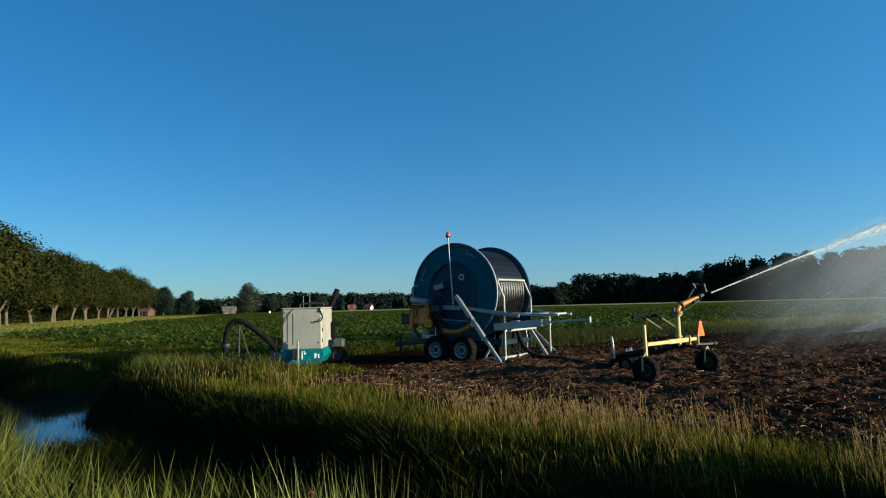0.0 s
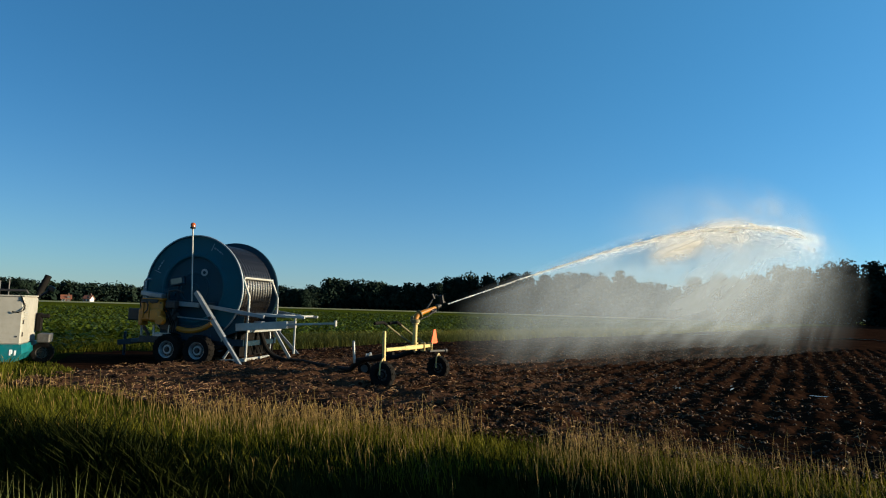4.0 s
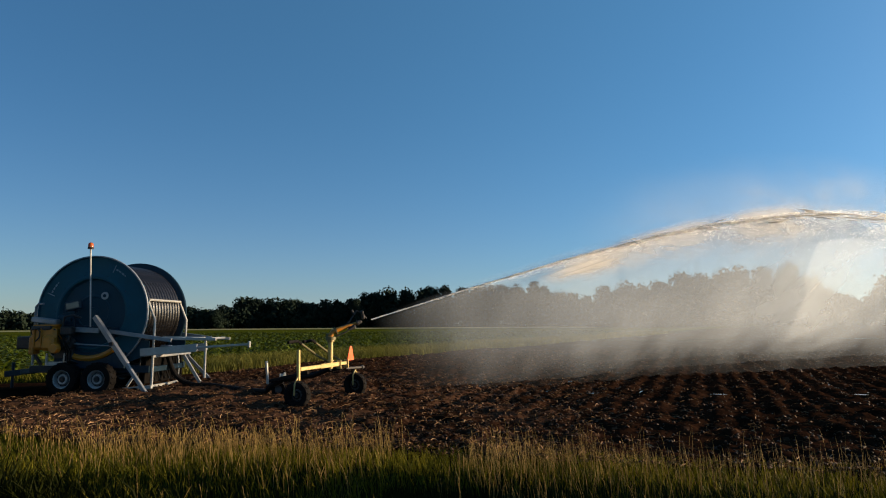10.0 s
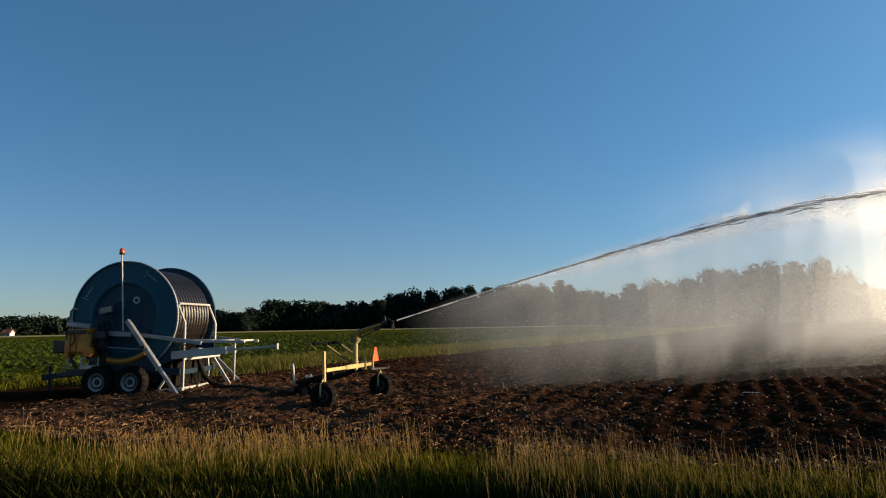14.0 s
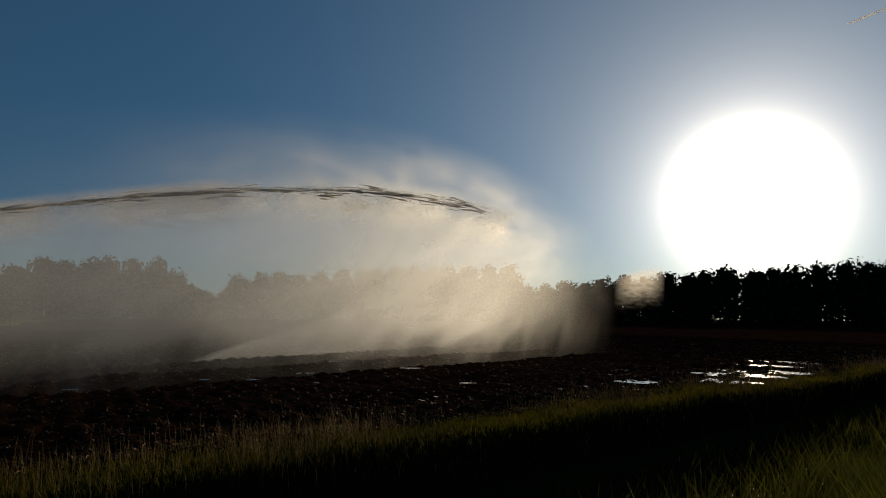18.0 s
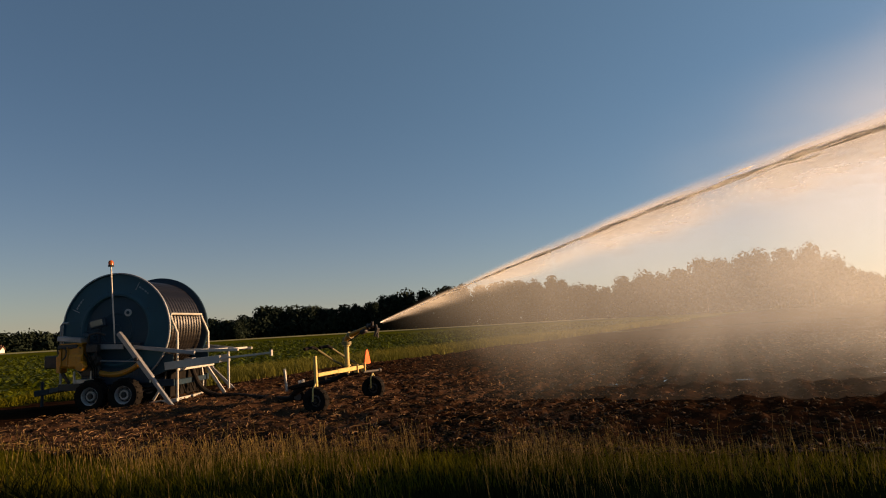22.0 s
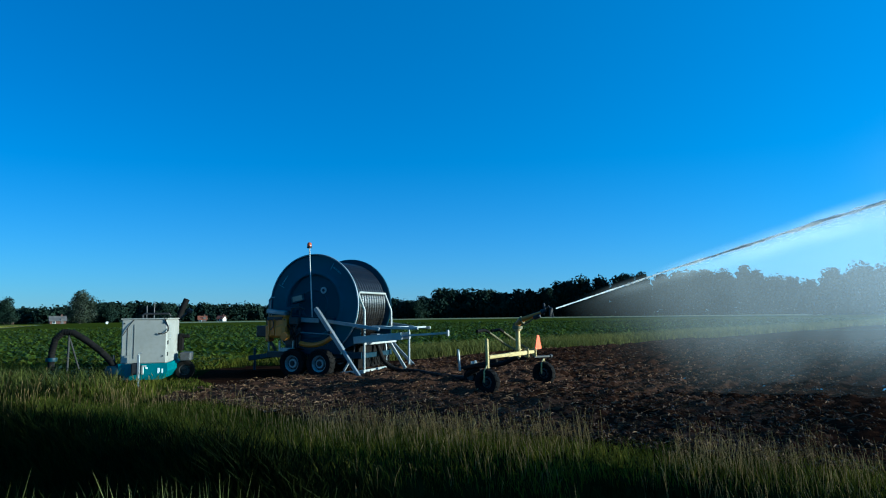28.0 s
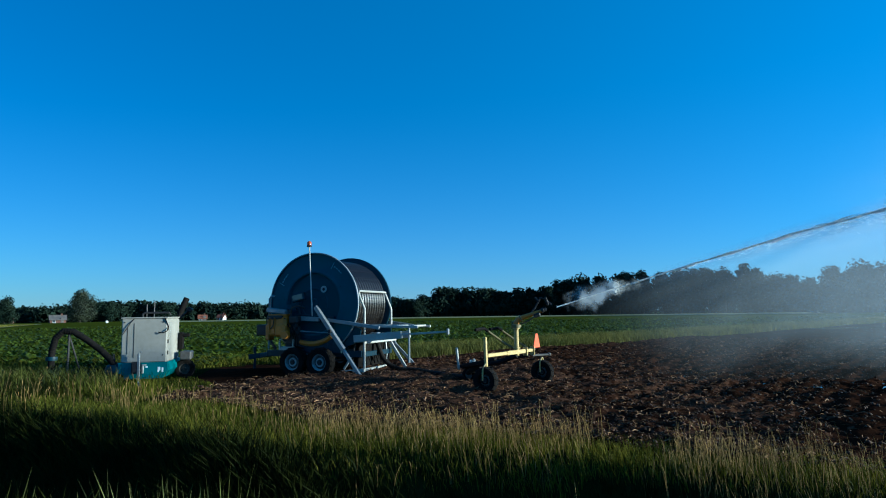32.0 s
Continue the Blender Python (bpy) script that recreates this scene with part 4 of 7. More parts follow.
def hose_reel():
    root = new("hose_reel")
    root.matrix_basis = REEL_POSE
    tagged(root, "blue irrigation hose reel on twin axles with galvanised legs", "hose reel")
    # drum, which turns about its axle
    g = Geo()
    R = DRUM_R
    prof = [(0.86, 0.045), (0.885, 0.0), (0.90, -0.045), (0.945, -0.050), (0.985, -0.028), (1.05, 0.0), (R - 0.03, 0.0), (R - 0.02, -0.045), (R, -0.045), (R + 0.012, -0.02), (R + 0.012, 0.03), (R - 0.02, 0.05), (0.86, 0.055)]
    g.lathe(prof, (0, 0, 0), (0, 1, 0), 72)
    drum = part("drum", g, M_BLUE, root, "blue painted steel drum flange")
    drum.matrix_basis = pose(0, 0, DRUM_Z)
    g = Geo()
    g.lathe([(R - 0.012, -0.05), (R + 0.018, -0.048), (R + 0.022, 0.0), (R + 0.014, 0.004)], (0, 0, 0), (0, 1, 0), 72)
    part("flange_rim", g, M_GALV, drum, "pale grey edge ring of the flange")
    g = Geo()
    g.lathe([(0.001, -0.030), (0.13, -0.030), (0.15, 0.010), (0.40, 0.012), (0.42, -0.004), (0.46, -0.004), (0.48, 0.014), (0.80, 0.036), (0.87, 0.040), (0.87, 0.052), (0.001, 0.052)], (0, 0, 0), (0, 1, 0), 64)
    part("flange_dish", g, M_DISH, drum, "darker dished middle of the flange")
    for k in range(10):
        a = 2 * math.pi * k / 10
        g = Geo().lathe([(0.001, -0.02), (0.018, -0.018), (0.018, 0.02)], (math.cos(a) * 1.02, 0, math.sin(a) * 1.02), (0, 1, 0), 6)
        part("rivet", g, M_DISH, drum)
    # same drum as the near flange; the far side's shade is in its darker blue
    g = Geo()
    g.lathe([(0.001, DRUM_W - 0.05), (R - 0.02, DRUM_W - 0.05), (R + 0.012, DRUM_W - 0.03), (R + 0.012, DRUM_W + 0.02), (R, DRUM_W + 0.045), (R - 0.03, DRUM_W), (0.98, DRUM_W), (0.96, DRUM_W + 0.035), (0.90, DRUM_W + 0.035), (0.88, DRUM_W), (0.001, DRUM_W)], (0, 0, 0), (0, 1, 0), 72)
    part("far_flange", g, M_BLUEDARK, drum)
    g = Geo()
    g.lathe([(0.9, 0.05), (1.22, 0.06), (1.22, DRUM_W - 0.06), (0.9, DRUM_W - 0.05)], (0, 0, 0), (0, 1, 0), 48)
    part("drum_core", g, M_DARK, drum)
    turns, hr = 13, 0.066
    g = Geo()
    ring = [(1.285 + hr * math.cos(2 * math.pi * k / 10), hr * math.sin(2 * math.pi * k / 10)) for k in range(10)]
    g.lathe(ring, (0, 0, 0), (0, 1, 0), 72, True)
    first = part("hose_turn", g, M_HOSE, drum, "black polyethylene hose wound on the drum")
    first.location = (0, 0.125, 0)
    for k in range(1, turns):
        ob = new("hose_turn", first.data)
        ob.parent = drum
        ob.location = (0, 0.125 + k * (DRUM_W - 0.25) / (turns - 1), 0)
    # radial ribs and marks on the near flange
    g = Geo()
    g.lathe([(0.001, -0.03), (0.10, -0.03), (0.10, -0.018), (0.001, -0.018)], (0.29, 0, 0.46), (0, 1, 0), 24)
    part("round_emblem", g, M_GREYBOX, drum, "round white emblem")
    g = Geo()
    g.lathe([(0.001, -0.036), (0.045, -0.036), (0.045, -0.03), (0.001, -0.03)], (0.29, 0, 0.46), (0, 1, 0), 16)
    part("emblem_centre", g, M_BLUEDARK, drum)
    for ang, rad in ((30, 1.27), (-62, 1.27), (150, 1.27)):
        for k, (off, wd, ht) in enumerate(((-0.17, 0.022, 0.22), (-0.09, 0.06, 0.045), (0.00, 0.07, 0.040), (0.10, 0.07, 0.045), (0.18, 0.04, 0.035))):
            a = radians(ang) + off / rad
            c = Vector((math.sin(a) * rad, -0.012, math.cos(a) * rad))
            g = Geo().box(c, (wd, 0.01, ht), Matrix.Rotation(a, 3, "Y"), 0.003)
            part("mark_bar", g, M_FADED, drum, "faded white marking bar")
    # chassis
    for y in (0.12, DRUM_W - 0.12):
        part("chassis_rail", Geo().beam((-1.7, y, 0.62), (1.55, y, 0.62), 0.10, 0.18), M_BLUEDARK, root, "dark blue chassis rail")
    for x in (-1.6, -0.5, 0.5, 1.5):
        part("cross_member", Geo().beam((x, 0.18, 0.60), (x, DRUM_W - 0.18, 0.60), 0.10, 0.14), M_BLUEDARK, root)
    side = part("side_plate", Geo().box((0.05, -0.10, 0.86), (1.9, 0.06, 0.42), None, 0.02), M_BLUEDARK, root, "dark blue side plate that carries the drum")
    for p, q, w, h in (((-0.9, -0.10, 1.72), (0.75, -0.10, 1.62), 0.09, 0.16), ((-0.8, -0.10, 0.7), (-0.75, -0.10, 1.75), 0.08, 0.12), ((0.62, -0.10, 0.7), (0.62, -0.10, 1.66), 0.08, 0.12)):
        part("frame_bar", Geo().beam(p, q, w, h), M_BLUEDARK, side)
    g = Geo()
    arc = [(math.sin(a) * 1.17, -0.13, DRUM_Z - math.cos(a) * 1.17) for a in [radians(-36 + 72 * k / 18) for k in range(19)]]
    g.tube(arc, 0.075, 8)
    part("drive_guard", g, M_YELLOW, root, "yellow curved guard of the drum drive")
    # wheels
    for y, ax in ((-0.30, (0, 1, 0)), (DRUM_W + 0.30, (0, -1, 0))):
        for x in (-0.47, 0.44):
            wheel_parts(root, "wheel", (x, y, 0.40), 0.41, 0.30, M_RIM, ax)
    for x in (-0.47, 0.44):
        part("axle", Geo().tube([(x, -0.2, 0.40), (x, DRUM_W + 0.2, 0.40)], 0.05, 10), M_DARK, root)
    for y in (-0.02, DRUM_W + 0.02):
        part("rocker_beam", Geo().beam((-0.55, y, 0.44), (0.52, y, 0.44), 0.08, 0.14), M_DARK, root)
    # gearbox side: yellow housing with hand lever and pipe
    g = Geo()
    g.box((-1.02, -0.28, 1.44), (0.68, 0.34, 0.60), None, 0.07)
    g.box((-0.86, -0.34, 1.32), (0.34, 0.36, 0.40), None, 0.09)
    g.box((-0.98, -0.30, 1.76), (0.62, 0.28, 0.05), None, 0.02)
    g.lathe([(0.001, -0.10), (0.11, -0.10), (0.13, -0.04), (0.13, 0.05)], (-0.66, -0.45, 1.18), (0, 1, 0), 18)
    g.box((-1.32, -0.30, 1.25), (0.12, 0.30, 0.45), None, 0.03)
    box = part("gearbox", g, M_YELLOW, root, "yellow gearbox housing")
    for x in (-1.22, -1.04):
        part("rib", Geo().box((x, -0.46, 1.46), (0.03, 0.05, 0.46), None, 0.008), M_YELLOW, box)
    g = Geo().tube([(-1.28, -0.49, 1.52), (-1.27, -0.53, 1.66), (-1.10, -0.53, 1.68), (-1.05, -0.50, 1.60), (-1.07, -0.49, 1.46), (-1.16, -0.49, 1.36)], 0.018, 8)
    part("lever", g, M_DARK, box, "dark bent lever")
    for dx in (-0.30, 0.02, 0.28):
        g = Geo().lathe([(0.001, -0.02), (0.025, -0.02), (0.025, 0.01)], (-0.97 + dx, -0.46, 1.66), (0, 1, 0), 6)
        part("bolt", g, M_DARK, box)
    g = Geo().box((-1.02, -0.32, 1.88), (0.66, 0.28, 0.13), Matrix.Rotation(0.12, 3, "Y"), 0.02)
    part("hood", g, M_GALV, root, "silver sheet hood above the gearbox")
    g = Geo().box((-1.05, -0.33, 1.70), (0.52, 0.30, 0.10), None, 0.02)
    part("motor", g, M_DARK, root, "dark motor under the hood")
    g = Geo()
    g.box((-0.35, -0.26, 2.27), (0.44, 0.12, 0.24), Matrix.Rotation(-0.2, 3, "Y"), 0.02)
    g.beam((-0.35, -0.2, 1.75), (-0.35, -0.2, 2.2), 0.05, 0.05)
    panel = part("control_panel", g, M_BLUEDARK, root, "dark framed control panel")
    g = Geo().box((-0.35, -0.325, 2.27), (0.34, 0.012, 0.15), Matrix.Rotation(-0.2, 3, "Y"), 0.004)
    part("display", g, M_PANE, panel, "dark display")
    g = Geo()
    g.tube([(-1.42, -0.2, 0.75), (-1.42, -0.2, 2.25), (-1.36, -0.2, 2.32), (-1.22, -0.2, 2.32)], 0.03, 8)
    part("rear_pipe", g, M_GALV, root)
    g = Geo()
    g.tube([(-0.55, -0.22, 1.30), (0.75, -0.22, 1.22)], 0.018, 8)
    part("brake_rod", g, M_GALV, root, "thin bright rod")
    turbine = part("turbine", Geo().box((-0.45, -0.3, 1.62), (0.30, 0.22, 0.22), None, 0.03), M_DARK, root, "dark water turbine")
    part("outlet_pipe", Geo().tube([(-0.56, -0.33, 1.70), (-0.56, -0.34, 1.82), (-0.50, -0.38, 1.98), (-0.30, -0.36, 2.02), (-0.12, -0.3, 1.95)], 0.03, 8), M_DARK, turbine)
    part("inlet_pipe", Geo().tube([(-0.6, -0.32, 1.2), (-0.40, -0.34, 1.35), (-0.36, -0.3, 1.55)], 0.035, 8), M_DARK, turbine)
    g = Geo()
    g.box((-0.75, -0.2, 0.78), (0.55, 0.16, 0.10), None, 0.01)
    g.beam((-0.52, -0.28, 0.75), (-0.50, -0.28, 1.05), 0.05, 0.05)
    g.beam((-0.98, -0.28, 0.75), (-0.98, -0.28, 1.05), 0.05, 0.05)
    part("bracket", g, M_WHITESTEEL, root)
    # beacon
    g = Geo()
    g.tube([(0.12, -0.26, 1.72), (0.0, -0.26, 3.74)], 0.019, 10)
    pole = part("beacon_pole", g, M_WHITESTEEL, root, "white beacon pole")
    g = Geo().lathe([(0.001, 0), (0.07, 0), (0.075, 0.03), (0.06, 0.05), (0.001, 0.05)], (0.0, -0.26, 3.74), (0, 0, 1), 14)
    part("beacon_base", g, M_DARK, pole)
    g = Geo().lathe([(0.066, 0.05), (0.066, 0.12), (0.05, 0.155), (0.02, 0.17), (0.001, 0.172)], (0.0, -0.26, 3.74), (0, 0, 1), 14)
    part("beacon_dome", g, M_AMBER, pole, "amber beacon dome")
    # outrigger legs at the front
    for y0, y1 in ((-0.30, -0.78), (DRUM_W + 0.30, DRUM_W + 0.78)):
        g = Geo()
        top, foot = Vector((0.26, y0, 1.98)), Vector((2.0, y1, 0.06))
        mid = top.lerp(foot, 0.62)
        g.beam(top, mid, 0.10, 0.125)
        leg = part("stabiliser_leg", g, M_GALV, root, "galvanised telescopic stabiliser leg")
        g = Geo()
        g.beam(top.lerp(foot, 0.55), foot, 0.075, 0.09)
        part("inner_tube", g, M_GALV, leg)
        g = Geo().box(foot + Vector((0.02, 0, -0.02)), (0.36, 0.30, 0.04), None, 0.01)
        part("foot_plate", g, M_DARK, leg)
        g = Geo()
        g.lathe([(0.001, -0.12), (0.05, -0.12), (0.05, 0.12), (0.001, 0.12)], top.lerp(foot, 0.36), (0, 1, 0), 12)
        part("pivot_pin", g, M_DARK, leg)
    for y in (-0.12, DRUM_W + 0.12):
        g = Geo()
        g.beam((0.55, y, 1.60), (2.22, y, 1.36), 0.07, 0.10)
        part("side_rail", g, M_GALV, root, "galvanised side rail")
    # cart lifting frame at the front
    for y in (0.0, 0.55):
        g = Geo()
        g.beam((1.35, y, 1.05), (2.85, y, 1.17), 0.09, 0.20)
        part("lifting_beam", g, M_WHITESTEEL, root, "pale steel lifting beam")
    g = Geo()
    g.beam((2.75, 0.0, 1.17), (4.20, 0.0, 1.25), 0.05, 0.055)
    g.box((4.22, 0.0, 1.25), (0.05, 0.10, 0.16), None, 0.01)
    part("drawing_bar", g, M_WHITESTEEL, root, "long pale bar with an end plate")
    for y in (0.0, 0.9):
        part("rack_rail", Geo().beam((1.45, y, 1.42), (3.34, y, 1.38), 0.06, 0.07), M_WHITESTEEL, root, "pale steel rack rail")
    for x in (1.55, 2.1, 2.65, 3.2):
        part("cross_bar", Geo().beam((x, 0.035, 1.405), (x, 0.865, 1.405), 0.045, 0.05), M_WHITESTEEL, root)
    g = Geo()
    g.beam((3.05, 0.04, 0.40), (3.05, 0.04, 1.40), 0.05, 0.05)
    part("drop_post", g, M_WHITESTEEL, root)
    g = Geo()
    g.beam((1.60, 0.15, 0.05), (1.60, 0.15, 1.40), 0.05, 0.05)
    part("front_post", g, M_WHITESTEEL, root)
    part("ground_beam", Geo().beam((1.50, 0.15, 0.14), (1.50, 2.0, 0.14), 0.10, 0.11), M_WHITESTEEL, root, "pale steel ground beam")
    part("ground_beam", Geo().beam((0.85, 0.12, 0.10), (1.62, 0.12, 0.16), 0.07, 0.09), M_WHITESTEEL, root)
    for p, q in (((0.95, 0.12, 0.18), (1.25, 0.12, 0.62)), ((0.95, 1.95, 0.18), (1.25, 1.95, 0.62))):
        part("strut", Geo().beam(p, q, 0.045, 0.065), M_WHITESTEEL, root)
    g = Geo()
    g.tube([(1.58, 0.2, 1.42), (1.58, 0.2, 1.90), (1.38, 0.2, 2.36), (1.40, 0.25, 2.42), (1.42, 1.85, 2.42), (1.40, 1.9, 2.36), (1.60, 1.9, 1.90), (1.60, 1.9, 1.42)], 0.033, 10)
    part("hose_guard", g, M_WHITESTEEL, root, "bent pale tube guard before the hose")
    g = Geo()
    g.tube([(1.40, 0.1, 0.98), (1.40, 2.0, 0.98)], 0.05, 10)
    g.tube([(1.52, 0.1, 1.10), (1.52, 2.0, 1.10)], 0.035, 10)
    g.box((1.46, 1.1, 1.05), (0.26, 0.22, 0.30), None, 0.02)
    part("hose_layer", g, M_GALV, root, "hose laying carriage on two rods")
    # dark plate added to fill the black gap under the drum
    g = Geo().box((1.22, 1.05, 0.62), (0.05, 1.75, 0.72), Matrix.Rotation(0.12, 3, "Y"), 0.01)
    backing = part("dark_backing", g, M_DARK, root, "dark plate added behind the hose guide")
    for k in range(5):
        y = 0.45 + 0.24 * k
        g = Geo().tube([(1.30, y, 1.00), (1.36, y + 0.03, 0.70), (1.50, y + 0.06, 0.30)], 0.022, 7)
        part("guide_rod", g, M_LAIDHOSE, backing)
    g = Geo().box((1.60, 1.17, 1.01), (0.07, 2.08, 0.21), None, 0.012)
    panel = part("cross_panel", g, M_WHITESTEEL, root, "white steel cross panel before the hose guide")
    for y in (0.30, 0.95, 1.60, 2.10):
        part("bolt", Geo().lathe([(0.001, 0.012), (0.016, 0.010), (0.020, -0.004)], (1.636, y, 1.05), (1, 0, 0), 8), M_DARK, panel)
    part("cross_rail", Geo().box((1.60, 1.17, 1.135), (0.11, 2.12, 0.03), None, 0.008), M_GALV, root)
    for k in range(3):
        y = 1.62 + 0.16 * k
        g = Geo().tube([(1.34, y, 1.16), (1.46, y, 0.90), (1.50, y, 0.55), (1.46, y + 0.02, 0.20)], 0.024, 8)
        part("guide_hose", g, M_GALV if k == 1 else M_LAIDHOSE, backing, "bent bar of the hose guide")
    # black sheet added so that the gap under the platform reads as shade
    g = Geo().box((1.36, 1.22, 0.68), (0.05, 2.0, 0.90), Matrix.Rotation(0.05, 3, "Y"), 0.01)
    part("black_filler", g, M_RUBBER, backing, "black sheet added for the dark under the platform")
    g = Geo().beam((1.50, 1.88, 1.00), (2.05, 1.98, 0.10), 0.07, 0.09)
    part("brace", g, M_WHITESTEEL, root, "slanting pale steel brace")
    for y in (0.02, 1.98):
        g = Geo().add([(0.75, y, 0.70), (1.55, y, 1.00), (1.55, y, 1.34), (0.95, y, 1.50), (0.75, y, 1.20), (0.75, y + 0.03, 0.70), (1.55, y + 0.03, 1.00), (1.55, y + 0.03, 1.34), (0.95, y + 0.03, 1.50), (0.75, y + 0.03, 1.20)],
                      [(0, 1, 2, 3, 4), (9, 8, 7, 6, 5)] + [(i, (i + 1) % 5, (i + 1) % 5 + 5, i + 5) for i in range(5)])
        part("gusset_plate", g, M_DISH, root, "blue gusset plate")
    # pipe from the turbine, hydraulic hoses and a tool box on the near side
    g = Geo()
    g.beam((-0.62, -0.17, 1.66), (0.30, -0.17, 1.62), 0.06, 0.13)
    part("front_channel", g, M_GALV, root, "dull galvanised channel across the drum")
    for k, (dx, dz) in enumerate(((0.0, 0.0), (0.06, 0.05), (0.13, -0.03))):
        g = Geo().tube([(-0.66 + dx, -0.36, 1.50 + dz), (-0.52 + dx, -0.44, 1.36 + dz), (-0.40 + dx, -0.40, 1.10), (-0.46 + dx, -0.32, 0.86), (-0.30 + dx, -0.22, 0.78)], 0.014, 6)
        part("hydraulic_hose", g, M_RUBBER, root, "thin black hydraulic hose")
    g = Geo()
    g.box((-0.58, -0.24, 1.95), (0.34, 0.10, 0.10), Matrix.Rotation(0.3, 3, "Y"), 0.015)
    g.tube([(-0.72, -0.24, 1.86), (-0.66, -0.24, 2.06), (-0.30, -0.24, 2.10)], 0.014, 6)
    part("spray_lever", g, M_DISH, root, "blue hand lever and bracket")
    g = Geo()
    g.box((-0.60, -0.16, 1.16), (0.50, 0.10, 0.50), None, 0.02)
    g.lathe([(0.001, -0.08), (0.14, -0.07), (0.16, 0.0), (0.16, 0.06)], (-0.46, -0.22, 1.30), (0, 1, 0), 18)
    part("drive_cover", g, M_DARK, root, "dark cover behind the gearbox")
    # rear
    g = Geo()
    g.beam((-1.6, 1.05, 0.60), (-3.1, 1.05, 0.42), 0.14, 0.16)
    g.beam((-1.6, 0.4, 0.60), (-2.6, 1.0, 0.48), 0.10, 0.12)
    g.beam((-1.6, 1.7, 0.60), (-2.6, 1.1, 0.48), 0.10, 0.12)
    g.tube([(-2.9, 1.05, 0.05), (-2.9, 1.05, 0.75)], 0.04, 8)
    part("drawbar", g, M_BLUEDARK, root, "dark drawbar on a jack")
    g = Geo()
    g.box((-2.05, 0.45, 1.30), (0.40, 0.40, 0.34), None, 0.03)
    g.beam((-1.65, 0.45, 0.7), (-2.0, 0.45, 1.2), 0.06, 0.08)
    part("rear_box", g, M_DARK, root, "dark box on the rear bracket")
    return root, drum


reel, reel_drum = hose_reel()

# ---- sprinkler cart ----
CART = (5.1, 13.55)
CART_TURN = 36.87
CART_WAY = (-0.22, 0.25)                  # metres that the hose pulls it in the whole time


def sprinkler_cart():
    root = new("sprinkler_cart")
    tagged(root, "yellow two-wheeled sprinkler cart with a water gun on wet soil", "sprinkler")
    for u in (-1.27, 1.04):
        wheel_parts(root, "wheel", (u, 0, 0.27), 0.275, 0.19, M_RUBBER, (1, 0.12, 0), 14)
        g = Geo()
        g.tube([(u - 0.11, 0, 0.27), (u - 0.10, 0, 0.50), (u, 0, 0.62)], 0.018, 8)
        g.tube([(u + 0.11, 0, 0.27), (u + 0.10, 0, 0.50), (u, 0, 0.62)], 0.018, 8)
        part("wheel_fork", g, M_CARTYELLOW, root)
    g = Geo().beam((-1.24, 0, 0.56), (-1.26, 0, 1.19), 0.06, 0.06)
    part("upright_post", g, M_CARTYELLOW, root)
    g = Geo()
    g.beam((-1.2, 0, 0.79), (-0.45, 0, 0.80), 0.06, 0.075)
    g.beam((-0.47, 0, 0.80), (0.28, 0, 0.81), 0.07, 0.095)
    g.beam((0.26, 0, 0.81), (0.66, 0, 0.815), 0.06, 0.075)
    part("cross_beam", g, M_CARTYELLOW, root, "faded yellow telescopic cross beam")
    for u in (0.30, 0.62):
        g = Geo().box((u, -0.005, 0.80), (0.03, 0.12, 0.20), None, 0.006)
        part("clamp_plate", g, M_CARTYELLOW, root)
    g = Geo()
    g.beam((0.6, 0, 0.69), (1.36, 0, 0.665), 0.04, 0.05)
    g.lathe([(0.001, -0.05), (0.045, -0.04), (0.05, 0.0), (0.045, 0.04), (0.001, 0.05)], (1.37, 0, 0.665), (1, 0, 0), 12)
    part("axle_arm", g, M_DARK, root)
    g = Geo()
    g.tube([(0.04, 0.06, 0.72), (0.04, 0.06, 1.40)], 0.054, 14)
    g.lathe([(0.046, 0), (0.085, 0), (0.085, 0.025), (0.046, 0.025)], (0.04, 0.06, 0.88), (0, 0, 1), 16)
    g.lathe([(0.046, 0), (0.085, 0), (0.085, 0.03), (0.046, 0.03)], (0.04, 0.06, 1.33), (0, 0, 1), 16)
    riser = part("riser_pipe", g, M_CARTYELLOW, root, "yellow flanged riser pipe")
    for k in range(6):
        a = k * math.pi / 3
        g = Geo().lathe([(0.001, 0), (0.014, 0), (0.014, 0.06), (0.001, 0.06)], (0.04 + 0.068 * math.cos(a), 0.06 + 0.068 * math.sin(a), 1.32), (0, 0, 1), 6)
        part("bolt", g, M_DARK, riser)
    # the handles' shadow side is put into a darker colour than the cart's yellow
    for du in (0.0, 0.56):
        g = Geo()
        g.tube([(-0.92 + du, 0.5, 1.33), (-0.62 + du, 0.5, 1.35), (-0.48 + du, 0.48, 1.28), (-0.1 + du, 0.3, 1.0), (0.12 + du * 0.9, 0.06, 0.82)], 0.026, 8)
        bar = part("lifting_handle", g, M_OLIVE, root, "bent lifting handle, its shade put into the olive colour")
        g = Geo().tube([(-0.95 + du, 0.5, 1.33), (-0.62 + du, 0.5, 1.35), (-0.5 + du, 0.485, 1.295)], 0.036, 8)
        part("grip", g, M_RUBBER, bar, "black rubber grip")
    for p, q in (((-0.9, 0.0, 0.70), (-0.2, 1.55, 0.42)), ((0.45, 0.0, 0.70), (0.05, 1.55, 0.42))):
        part("tow_bar", Geo().beam(p, q, 0.06, 0.07), M_LAIDHOSE, root, "dark tow bar")
    part("feed_pipe", Geo().tube([(0.04, 0.06, 0.72), (0.0, 0.5, 0.55), (-0.05, 1.6, 0.40)], 0.055, 10), M_LAIDHOSE, root, "dark feed pipe to the riser")
